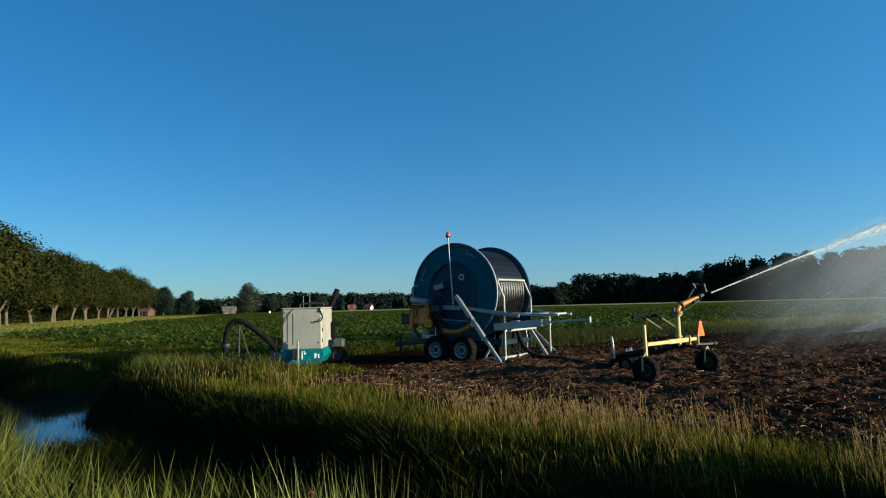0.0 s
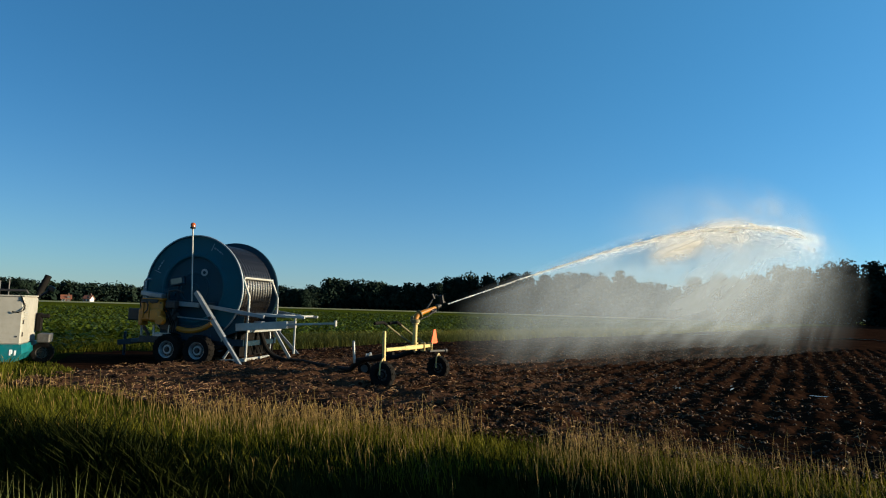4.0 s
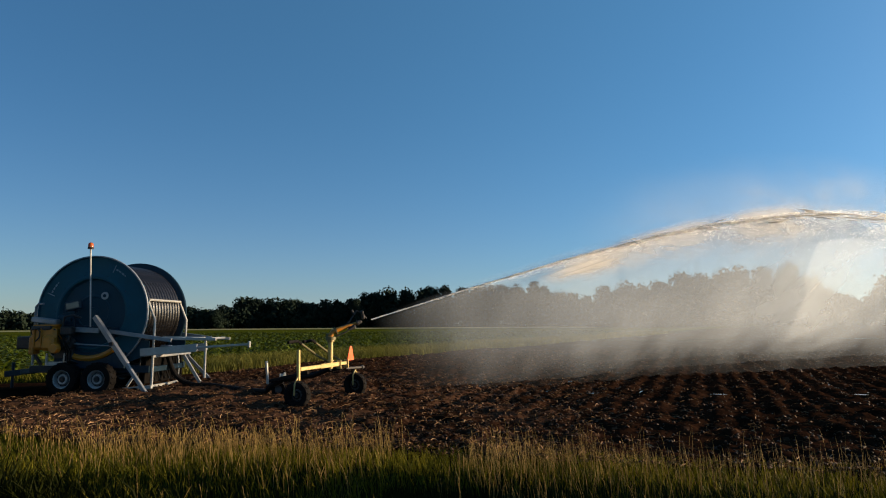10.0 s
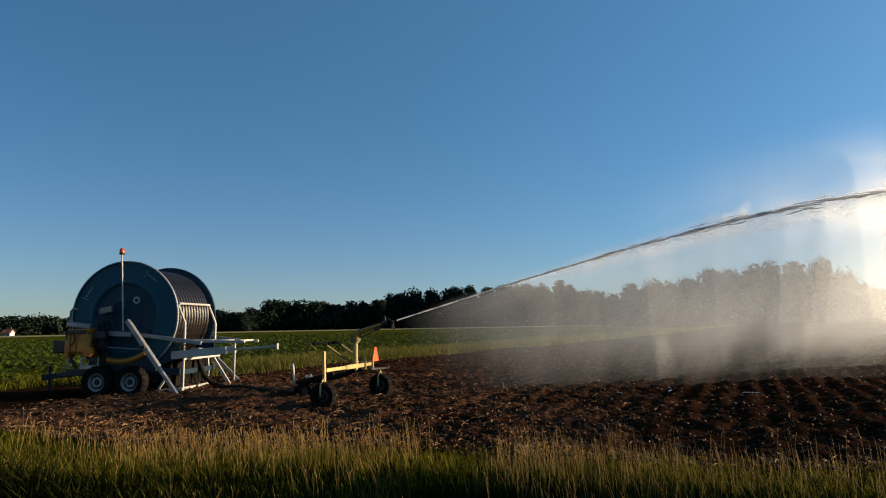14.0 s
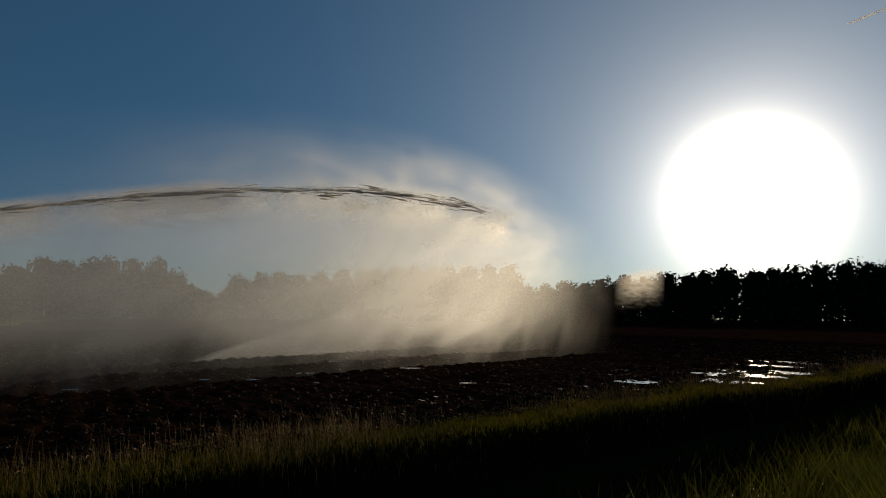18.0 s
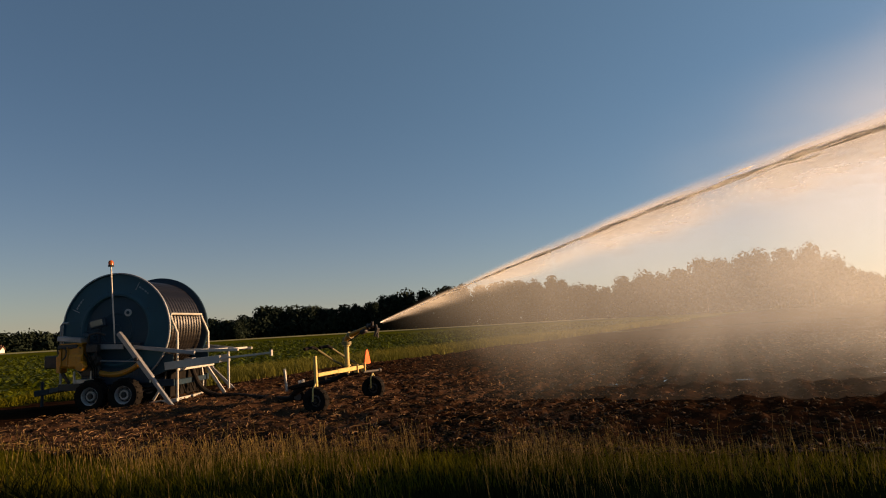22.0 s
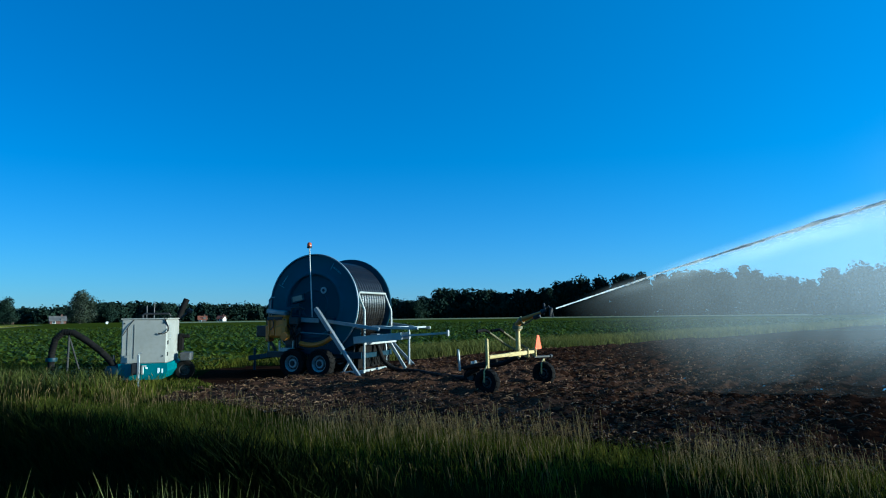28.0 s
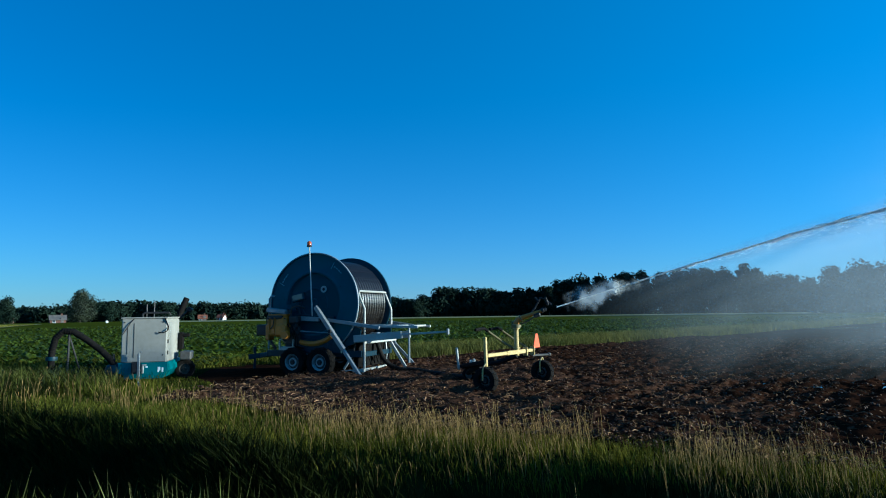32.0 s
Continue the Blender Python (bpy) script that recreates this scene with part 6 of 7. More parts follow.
def stalks():
    """Dry flowering grasses: a thin stalk with a slender seed head."""
    rng = np.random.default_rng(33)
    n = 21000
    a = near_first(rng, n, -22, 45, 9)
    b = SOIL_B - 1.9 + 2.2 * rng.beta(2, 1.3, n)
    thick = value_noise(a * 0.9, a * 0, 44)
    keep = rng.random(n) < (0.45 + 0.5 * thick * np.abs(thick) * 2) * np.clip((a + 11) / 5, 0.15, 1)
    few = rng.random(n) < 0.012
    b = np.where(few, 5.6 + rng.random(n) * 1.4, b)
    a, b = a[keep | few], b[keep | few]
    x, y = xy(a, b)
    m = 550                                                                # more on the bank corner before the pump
    x2, y2 = -9.5 + 6.3 * rng.random(m), 12.5 + 5.0 * rng.random(m)
    keep = (ground_z(x2, y2) > -0.45) & (rng.random(m) < 0.45 + 0.6 * value_noise(x2 * 0.7, y2 * 0.7, 45))
    x, y = np.concatenate([x, x2[keep]]), np.concatenate([y, y2[keep]])
    a, b = ab(x, y)
    n = len(a)
    z = ground_z(x, y)
    h = 0.14 + 0.13 * rng.random(n) + 0.32 * rng.random(n) ** 5
    h[n - int(keep.sum()):] += 0.14
    w = 0.0013 + 0.00011 * np.abs(a)
    lx, ly = -0.08 + 0.17 * rng.normal(size=n), 0.04 + 0.15 * rng.normal(size=n)
    head = 0.07 + 0.07 * rng.random(n)
    def at(f, dx=0.0, dy=0.0):
        return np.stack([x + lx * h * f * f + dx, y + ly * h * f * f + dy, z + h * f], 1)
    f1 = 1 - head / h
    hw = w * (1.4 + 1.2 * rng.random(n))
    mid = (f1 + 1) / 2
    v = np.stack([at(0 * f1, -w), at(0 * f1, w), at(f1, w), at(f1, -w), at(mid, -hw), at(mid, 0, -hw), at(mid, hw), at(mid, 0, hw), at(f1 * 0 + 1.02)], 1).reshape(-1, 3)
    k = np.arange(n)[:, None] * 9
    tri = [[0, 1, 2], [0, 2, 3], [3, 5, 4], [3, 2, 5], [2, 6, 5], [3, 4, 7], [2, 7, 6], [3, 7, 2], [4, 5, 8], [5, 6, 8], [6, 7, 8], [7, 4, 8]]
    f = np.concatenate([k + np.array([t]) for t in tri])
    tagged(new("seed_stalks", raw_mesh("seed_stalks", v, f, [M_STALK])), "dry flowering grass stalks along the field edge", "grass", kind="stuff")


def far_strip():
    """Uncut grass between the bare field and the crop, and round the machines."""
    rng = np.random.default_rng(35)
    n = 42000
    along = -4 + 90 * rng.random(n) ** 1.7
    off = rng.random(n) * 4.6 - 0.2
    x = 5.0 + along * 0.87 - off * 0.49
    y = 24.7 + along * 0.49 + off * 0.87
    blades("field_edge_grass", x, y, ground_z(x, y), 0.25 + 0.38 * rng.random(n), 0.008 + 0.008 * rng.random(n) + 0.00022 * along, 0.3 + 0.4 * rng.random(n), M_EDGEGRASS, "uncut yellowish grass between bare soil and crop", "grass", rng)
    n = 30000
    x = -14 + 18 * rng.random(n)
    y = 12.5 + 14 * rng.random(n)
    a, b = ab(x, y)
    soil = (x > -3.3) & (soil_edge(x, y) > -0.2)
    dx, dy = x - 0.346, y - 18.797
    lx, ly = dx * 0.829 - dy * 0.559, dx * 0.559 + dy * 0.829
    reel_near = (lx > -2.2) & (lx < 2.4) & (ly > -0.6) & (ly < 2.7)
    pump_near = (x > -4.75) & (x < -2.9) & (y > 17.8) & (y < 19.9)
    keep = (b > SOIL_B - 0.5) & ~soil & ~reel_near & ~pump_near & (ground_z(x, y) > -0.5)
    x, y = x[keep], y[keep]
    n = len(x)
    blades("rough_grass", x, y, ground_z(x, y), 0.16 + 0.34 * rng.random(n), 0.007 + 0.008 * rng.random(n), 0.3 + 0.4 * rng.random(n), M_ROUGH, "rough grass round the pump and hose reel", "grass", rng)


def hose_weeds():
    """Rank dark weeds and tall grass round the suction hose at the ditch."""
    rng = np.random.default_rng(36)
    blobs = []
    for k in range(44):
        x, y = -6.6 + 2.05 * rng.random(), 17.65 + 1.1 * rng.random()
        h = 0.14 + 0.20 * rng.random()
        blobs.append((x, y, float(ground_z(np.array([x]), np.array([y]))[0]) + h * 0.8, 0.16 + 0.10 * rng.random(), h))
    v, f = crown_leaves(blobs, 3600, 0.050, rng, 0.45)
    tagged(new("ditch_weeds", raw_mesh("ditch_weeds", v, f, [M_LEAF])), "dark leafy weeds under the suction hose", "weeds", kind="stuff")
    n = 1500
    x, y = -8.6 + 4.2 * rng.random(n), 16.6 + 1.3 * rng.random(n)
    z = ground_z(x, y)
    keep = (z > -0.6) & ~((x > -4.9) & (y > 17.5))
    x, y, z = x[keep], y[keep], z[keep]
    n = len(x)
    blades("tall_ditch_grass", x, y, z, 0.40 + 0.35 * rng.random(n), 0.006 + 0.005 * rng.random(n), 0.2 + 0.4 * rng.random(n), M_REED, "tall green grass beside the suction hose", "grass", rng)


def crop():
    """Potato plants in ridged rows."""
    rng = np.random.default_rng(37)
    rx, ry = -0.34, 0.94
    out = []
    rows = np.arange(-115, 120, 0.75)
    for r in rows:
        m = int(230)
        along = 14 + 105 * rng.random(m) ** 1.5
        x = ry * r + rx * along + rng.normal(size=m) * 0.10
        y = -rx * r + ry * along + rng.normal(size=m) * 0.10
        out.append(np.stack([x, y], 1))
    p = np.concatenate(out)
    x, y = p[:, 0], p[:, 1]
    d = np.hypot(x, y)
    az = np.degrees(np.arctan2(x, y))
    a, b = ab(x, y)
    sf = soil_far(x, y)
    keep = ((sf < -4.3) | ((x < -9) & (y > 21)) | ((x > -3.4) & (x < -0.6) & (sf < -2.7))) & (b > 11.0) & (d > 22) & (ground_z(x, y) > -0.3) & (d < 125) & (az > -46) & (az < 58)
    track = np.abs(((x * ry - y * rx) + 6) % 27 - 13) < 0.5
    keep &= rng.random(len(x)) < np.clip(1.75 - d / 55.0, 0.22, 1.0)
    keep &= ~track & (x > -38.0 - (y - 55.0) * 0.257)
    x, y, d = x[keep], y[keep], d[keep]
    if len(x) > 30000:
        pick = rng.choice(len(x), 30000, replace=False)
        x, y, d = x[pick], y[pick], d[pick]
    n = len(x)
    m = 8
    c = np.repeat(np.stack([x, y, ground_z(x, y) * (d < 90)], 1), m, 0)
    k = n * m
    ang = rng.random(k) * 2 * math.pi
    rad = 0.05 + 0.24 * rng.random(k)
    c = c + np.stack([np.cos(ang) * rad, np.sin(ang) * rad, 0.10 + 0.34 * rng.random(k) * (1.1 - rad * 2)], 1)
    s = (0.07 + 0.07 * rng.random(k))[:, None] * (1 + np.repeat(d, m)[:, None] * 0.006)
    t1 = np.stack([np.cos(ang) * 0.8, np.sin(ang) * 0.8, -0.25 + 1.0 * rng.random(k)], 1) * s
    t2 = np.stack([-np.sin(ang), np.cos(ang), 0.3 * rng.normal(size=k)], 1) * s * 0.6
    v = np.stack([c - t1, c + t2, c + t1, c - t2], 1).reshape(-1, 3)
    tagged(new("potato_crop", raw_mesh("potato_crop", v, np.arange(k * 4).reshape(-1, 4), [M_CROP])), "green leafy potato crop in long ridged rows", "crop", kind="stuff")


def on_soil(rng, n, reach):
    """Places on the bare field, thicker near the camera."""
    a = near_first(rng, n, -13, reach, 10)
    b = SOIL_B - 0.1 + 30 * rng.random(n) ** 2.0
    x, y = xy(a, b)
    keep = (soil_edge(x, y) > 0.6) & (x > -2.8)
    return x[keep], y[keep]


def litter():
    rng = np.random.default_rng(39)
    x, y = on_soil(rng, 30000, 45)
    n = len(x)
    d = np.hypot(x, y)
    r = (0.010 + 0.035 * rng.random(n) ** 2.5) * (0.75 + d * 0.014)
    base = np.array([(1, 0, 0), (0, 1, 0), (-1, 0, 0), (0, -1, 0), (0, 0, 1), (0, 0, -1)], float)
    v = base[None] * (0.7 + 0.6 * rng.random((n, 6, 1))) * r[:, None, None] * np.array([1.25, 1.0, 0.75])
    ang = rng.random(n) * 6.28
    co, si = np.cos(ang)[:, None], np.sin(ang)[:, None]
    v = np.stack([v[..., 0] * co - v[..., 1] * si, v[..., 0] * si + v[..., 1] * co, v[..., 2]], -1)
    v += np.stack([x, y, field_z(x, y) + r * 0.25], 1)[:, None]
    k = np.arange(n)[:, None] * 6
    f = np.concatenate([k + np.array([t]) for t in ([0, 1, 4], [1, 2, 4], [2, 3, 4], [3, 0, 4], [1, 0, 5], [2, 1, 5], [3, 2, 5], [0, 3, 5])])
    tagged(new("soil_clods", raw_mesh("soil_clods", v.reshape(-1, 3), f, [M_CLOD])), "loose dark clods on the ploughed soil", "soil clods", kind="stuff")
    # straw and roots: bent flat slivers
    x, y = on_soil(rng, 60000, 42)
    side = 0.7 * np.clip(1.2 - np.hypot(x - 1.5, y - 12.5) / 15, 0.42, 1)
    keep = rng.random(len(x)) < side
    x, y = x[keep], y[keep]
    n = len(x)
    L = 0.02 + 0.10 * rng.random(n) ** 1.6
    w = 0.0025 + 0.006 * rng.random(n) ** 2
    ang = rng.normal(size=n) * 0.9 + 2.4
    dx, dy = np.cos(ang) * L, np.sin(ang) * L
    nx, ny = -np.sin(ang) * w, np.cos(ang) * w
    z = field_z(x, y)
    lift = 0.010 + 0.03 * rng.random(n)
    v = np.stack([np.stack([x - dx - nx, y - dy - ny, z + 0.004], 1), np.stack([x - dx + nx, y - dy + ny, z + 0.012], 1),
                  np.stack([x - nx, y - ny, z + lift], 1), np.stack([x + nx, y + ny, z + lift + 0.01], 1),
                  np.stack([x + dx - nx, y + dy - ny, z + 0.006], 1), np.stack([x + dx + nx, y + dy + ny, z + 0.014], 1)], 1).reshape(-1, 3)
    k = np.arange(n)[:, None] * 6
    f = np.concatenate([k + np.array([[0, 2, 3, 1]]), k + np.array([[2, 4, 5, 3]])])
    tagged(new("straw_litter", raw_mesh("straw_litter", v, f, [M_STRAW])), "pale straw and root litter on the soil", "straw", kind="stuff")


def puddles():
    spots = [(18.2, -5.4, 1.6, 0.5), (20.0, -6.8, 1.3, 0.45), (21.5, -8.2, 1.5, 0.4), (23.5, -9.2, 1.2, 0.3), (17.0, -3.4, 0.6, 0.25), (26.0, -10.5, 1.6, 0.4), (48.6, -18.0, 3.4, 0.9), (42.0, -14.0, 1.8, 0.5), (10.6, 11.2, 0.20, 0.05), (12.7, 9.3, 0.17, 0.04), (15.2, 7.5, 0.22, 0.05),
             # this far row is added to give a bright line of wet sheen
             (42.0, 42.5, 2.4, 0.7), (45.5, 42.0, 1.8, 0.5), (49.0, 40.5, 2.6, 0.7), (53.0, 39.0, 2.2, 0.6), (57.0, 37.0, 2.8, 0.7), (61.0, 34.5, 2.4, 0.7), (65.0, 31.5, 2.6, 0.7), (47.0, 36.0, 1.6, 0.4), (54.0, 32.0, 2.0, 0.5),
             (15.4, 6.4, 0.18, 0.05), (17.5, 5.7, 0.25, 0.06), (19.5, 3.0, 0.4, 0.10), (16.0, 1.0, 0.25, 0.07), (22.0, 6.5, 0.4, 0.10)]
    for k, (x, y, rl, rw) in enumerate(spots):
        rng = np.random.default_rng(60 + k)
        turn = math.atan2(x, y)
        pts = []
        m = 22
        for i in range(m):
            t = 2 * math.pi * i / m
            q = 0.72 + 0.5 * rng.random()
            u, v = math.cos(t) * rl * q, math.sin(t) * rw * q * 1.6
            pts.append((x + u * math.cos(turn) + v * math.sin(turn), y - u * math.sin(turn) + v * math.cos(turn)))
        a, b = ab(x, y)
        zz = float(field_z(x, y)) if a < 44 else float(ground_z(x, y))
        base = float(ground_z(x, y)) + 0.09
        z = max(base, zz + 0.012) if rl < 1 else base - 0.005
        g = Geo()
        g.add([(px, py, z) for px, py in pts] + [(x, y, z + 0.002)], [(i, (i + 1) % m, m) for i in range(m)])
        ob = part("puddle", g, M_PUDDLE, None)
        tagged(ob, "shallow puddle between wet furrows mirroring the sky", "puddle", "puddles in the field")
    # thin films of water added in the furrows to give the wet soil's glints
    rng = np.random.default_rng(61)
    n = 9000
    x, y = 9 + 42 * rng.random(n), -13 + 38 * rng.random(n)
    a, b = ab(x, y)
    z = soil_height(x, y)
    keep = (b > SOIL_B + 1.5) & (soil_edge(x, y) > 1.5) & (z < -0.030) & (value_noise(x * 0.35, y * 0.35, 52) > -0.15)
    x, y, z = x[keep][:1300], y[keep][:1300], field_z(x[keep][:1300], y[keep][:1300])
    n = len(x)
    L, w = (0.06 + 0.30 * rng.random(n) ** 2)[:, None], (0.012 + 0.035 * rng.random(n) ** 2)[:, None]
    t = 2 * math.pi * np.arange(7)[None] / 7
    u, v = np.cos(t) * L * (0.7 + 0.6 * rng.random((n, 7))), np.sin(t) * w * (0.7 + 0.6 * rng.random((n, 7)))
    p = np.stack([x[:, None] + u * 0.79 - v * 0.61, y[:, None] + u * 0.61 + v * 0.79, np.repeat(z[:, None] + 0.026, 7, 1)], -1)
    film = new("water_films", raw_mesh("water_films", p.reshape(-1, 3), np.arange(n * 7).reshape(-1, 7), [M_PUDDLE]))
    tagged(film, "thin films of water shining in the furrows", "water films", kind="stuff")


verge()
reeds()
tall_reeds()
stalks()
far_strip()
hose_weeds()
crop()
litter()
puddles()


# ---- far buildings ----
def house(az, dist, w, d, h, roof_h, wall, roof, turn, label):
    root = new("farm_house")
    x, y = polar(az, dist)
    root.matrix_basis = pose(x, y, 0, 0, 0, turn)
    tagged(root, label, "house", "houses behind the crop")
    g = Geo()
    g.box((0, 0, h / 2), (w, d, h), None, 0.03)
    g.add([(-w / 2, -d / 2, h), (-w / 2, d / 2, h), (-w / 2, 0, h + roof_h), (w / 2, -d / 2, h), (w / 2, d / 2, h), (w / 2, 0, h + roof_h)], [(0, 1, 2), (5, 4, 3), (0, 2, 5, 3), (1, 4, 5, 2), (0, 3, 4, 1)])
    part("wall", g, wall, root)
    g = Geo()
    sl = math.hypot(d / 2 + 0.4, roof_h)
    for s in (-1, 1):
        ang = math.atan2(roof_h, d / 2)
        g.box((0, s * (d / 4 + 0.1), h + roof_h / 2 + 0.10), (w + 0.7, sl + 0.3, 0.16), Matrix.Rotation(-s * ang, 3, "X"), 0.02)
    rf = part("roof", g, roof, root)
    g = Geo().box((w * 0.25, 0, h + roof_h + 0.3), (0.6, 0.6, 1.2), None, 0.03)
    part("chimney", g, M_BRICK, rf)
    m = max(2, int(w / 2.6))
    for k in range(m):
        wx = -w / 2 + w * (k + 0.5) / m
        if k == m // 2:
            g = Geo().box((wx, -d / 2 - 0.03, 1.05), (1.0, 0.10, 2.1), None, 0.02)
            part("door", g, M_DARKROOF, root)
            continue
        g = Geo().box((wx, -d / 2 - 0.02, h * 0.55), (1.2, 0.08, 1.2), None, 0.02)
        win = part("window", g, M_HOUSEWHITE, root)
        g = Geo().box((wx, -d / 2 - 0.05, h * 0.55), (1.0, 0.06, 1.0), None, 0.01)
        part("pane", g, M_PANE, win)
    return root


house(-8.3, 296, 3.4, 3.4, 0.9, 1.3, M_BRICK, M_TILE, 10, "brick farmhouse with an orange tiled roof")
house(-6.75, 300, 2.8, 3.4, 1.2, 1.2, M_HOUSEWHITE, M_TILE, -20, "white farmhouse with an orange tiled roof")
house(-18.9, 290, 5.5, 4, 1.2, 1.6, M_BRICK, M_DARKROOF, 25, "low brick barn with a dark roof")
house(-25.35, 285, 4.5, 4, 1.6, 1.4, M_BRICK, M_TILE, -15, "brick house with a tiled roof at the end of the avenue")
house(-22.3, 315, 6, 4, 1.2, 1.4, M_BRICK, M_DARKROOF, 5, "low brick farm shed behind the trees")


def bale(az, dist):
    x, y = polar(az, dist)
    g = Geo().lathe([(0.001, -0.62), (0.5, -0.62), (0.62, -0.5), (0.65, 0), (0.62, 0.5), (0.5, 0.62), (0.001, 0.62)], (0, 0, 0), (0.3, -1, 0), 20)
    ob = part("wrapped_bale", g, M_HOUSEWHITE)
    ob.matrix_basis = pose(x, y, 0.42) @ Matrix.Scale(0.68, 4)
    tagged(ob, "round white wrapped bale at the far crop edge", "bale")


bale(-15.5, 235)


def lane_edge(y):
    """Where the mown grass along the avenue gives way to the crop."""
    return -38.0 - (y - 55.0) * 0.257


def lane():
    """Sunlit mown strip along the avenue."""
    verts, faces = [], []
    for k in range(13):
        f = k / 12
        y = 34 + 191 * f
        verts += [(min(-67 - 46 * f, lane_edge(y) - 12), y - 2, 0.05), (lane_edge(y), y + 2, 0.05)]
    for k in range(12):
        faces.append((2 * k, 2 * k + 1, 2 * k + 3, 2 * k + 2))
    tagged(new("lane_verge", raw_mesh("lane_verge", verts, faces, [M_MOWN])), "mown pale grass verge under the avenue", "verge", kind="structure")
    rng = np.random.default_rng(71)
    n = 26000
    y = 40 + 170 * rng.random(n) ** 1.4
    x = lane_edge(y) - (24 + 8 * rng.random(n)) * rng.random(n)
    blades("lane_grass", x, y, np.full(n, 0.06), 0.10 + 0.14 * rng.random(n), 0.02 + 0.00025 * y, 0.3 + 0.4 * rng.random(n), M_LANEGRASS, "short sunlit grass on the strip along the avenue", "grass", rng)


lane()


def pale_track():
    """Pale strip of mown land between the crop and the far wood."""
    verts, faces = [], []
    for k in range(29):
        az = -12 + 2.0 * k
        verts += [(*polar(az, 222), 0.05), (*polar(az, 286), 0.05)]
    for k in range(28):
        faces.append((2 * k, 2 * k + 2, 2 * k + 3, 2 * k + 1))
    tagged(new("mown_strip", raw_mesh("mown_strip", verts, faces, [M_MOWN])), "pale mown strip between crop and far wood", "field strip", kind="structure")


pale_track()


def contrail():
    """A short vapour trail high in the clear sky."""
    g = Geo()
    p, q = [], []
    for k in range(9):
        f = k / 8
        az, el = 118.2 + 2.6 * f, 22.36 + 0.5 * f
        c = Vector((math.sin(radians(az)) * math.cos(radians(el)), math.cos(radians(az)) * math.cos(radians(el)), math.sin(radians(el)))) * 4200
        p.append(c)
        q.append(2.5 + 2.5 * math.sin(f * 3.0))
    g.tube(p, q, 8)
    ob = part("sky_contrail", g, M_CONTRAIL)
    tagged(ob, "thin white vapour trail in the sky", "contrail", kind="structure")


contrail()


# ---- water jet ----
JET_UP, JET_DROP, JET_Z = math.tan(radians(17.0)), 0.0003, 1.56


def jet_z(s):
    return JET_Z + JET_UP * s - JET_DROP * s ** 3


GUN_AT = (0.04, 0.06)                     # in the cart's plan


def water_jet():
    """The stream in separate rigid pieces, its loose drops, and the rain that falls from it."""
    rng = np.random.default_rng(21)
    root = new("water_jet")
    tagged(root, "white water jet from the gun with falling spray", "water jet")
    # stream pieces: one smooth rod at the nozzle, then a rope of torn strands that widens
    cuts = [0.95, 2.6, 4.4, 6.2, 8.0, 9.8, 11.6, 13.4, 15.2, 17.0, 18.8, 20.2]
    for k in range(len(cuts) - 1):
        s0, s1 = cuts[k], cuts[k + 1]
        g = Geo()
        if k < 9:
            pts, rs = [], []
            for i in range(13):
                s = s0 + (s1 + 0.03 - s0) * i / 12
                pts.append((s, 0.0012 * s * math.sin(s * 1.3), jet_z(s) + 0.0012 * s * math.sin(s * 2.3)))
                rs.append((0.014 + 0.0008 * s) * (0.75 + 0.5 * rng.random()) if k < 5 else 0.004 + 0.003 * s * rng.random())
            g.tube(pts, rs, 8)
        for _ in range(0 if k == 0 else 26 if k < 8 else 30):
            s = s0 + (s1 - s0) * rng.random()
            wide = 0.004 + 0.0065 * max(0.0, s - 1.5)
            if k > 5 and math.sin(s * 2.1) + 0.8 * math.sin(s * 5.3 + 1) < -1.15:
                continue
            length = (0.16 + 0.42 * rng.random()) * (0.6 + 0.07 * s)
            c = Vector((s, rng.normal() * wide, jet_z(s) + rng.normal() * wide * 0.8 - 0.3 * wide + 0.004 * s * math.sin(s * 1.7) * (k > 5)))
            d = Vector((1, 0.05 * rng.normal(), JET_UP - 3 * JET_DROP * s * s + 0.05 * rng.normal())) * length
            r = (0.004 + 0.0010 * min(s, 13.0)) * (0.4 + 0.9 * rng.random())
            g.tube([c - d * 0.5, c - d * 0.2 + Vector((0, 0, r * 0.4)), c + d * 0.15, c + d * 0.5], [r * 0.2, r, r * 0.8, r * 0.15], 5)
        part("stream", g, M_JETSTART if k < 7 else M_WATERJET, root, "dense white stream" if k < 7 else "torn strands of the stream")
    return root, rng


def slivers(name, s, y, z, length, width, material, parent, tilt, rng, label):
    """Falling drops drawn out into slender four-sided bodies."""
    n = len(s)
    c = np.stack([s, y, z], 1)
    d = np.stack([tilt[:, 0], tilt[:, 1], -np.ones(n)], 1)
    d /= np.linalg.norm(d, axis=1)[:, None]
    a = rng.random(n) * 2 * math.pi
    e1 = np.stack([np.cos(a), np.sin(a), np.zeros(n)], 1)
    e2 = np.cross(d, e1)
    h, w = length[:, None] / 2, width[:, None] / 2
    v = np.stack([c - d * h - e1 * w, c - d * h + e1 * w, c + d * h - e2 * w, c + d * h + e2 * w], 1).reshape(-1, 3)
    k = np.arange(n)[:, None] * 4
    f = np.concatenate([k + np.array([t]) for t in ([0, 1, 2], [1, 0, 3], [2, 3, 0], [3, 2, 1])])
    ob = new(name, raw_mesh(name, v, f, [material]))
    ob.parent = parent
    tagged(ob, label, kind="stuff")
    return ob


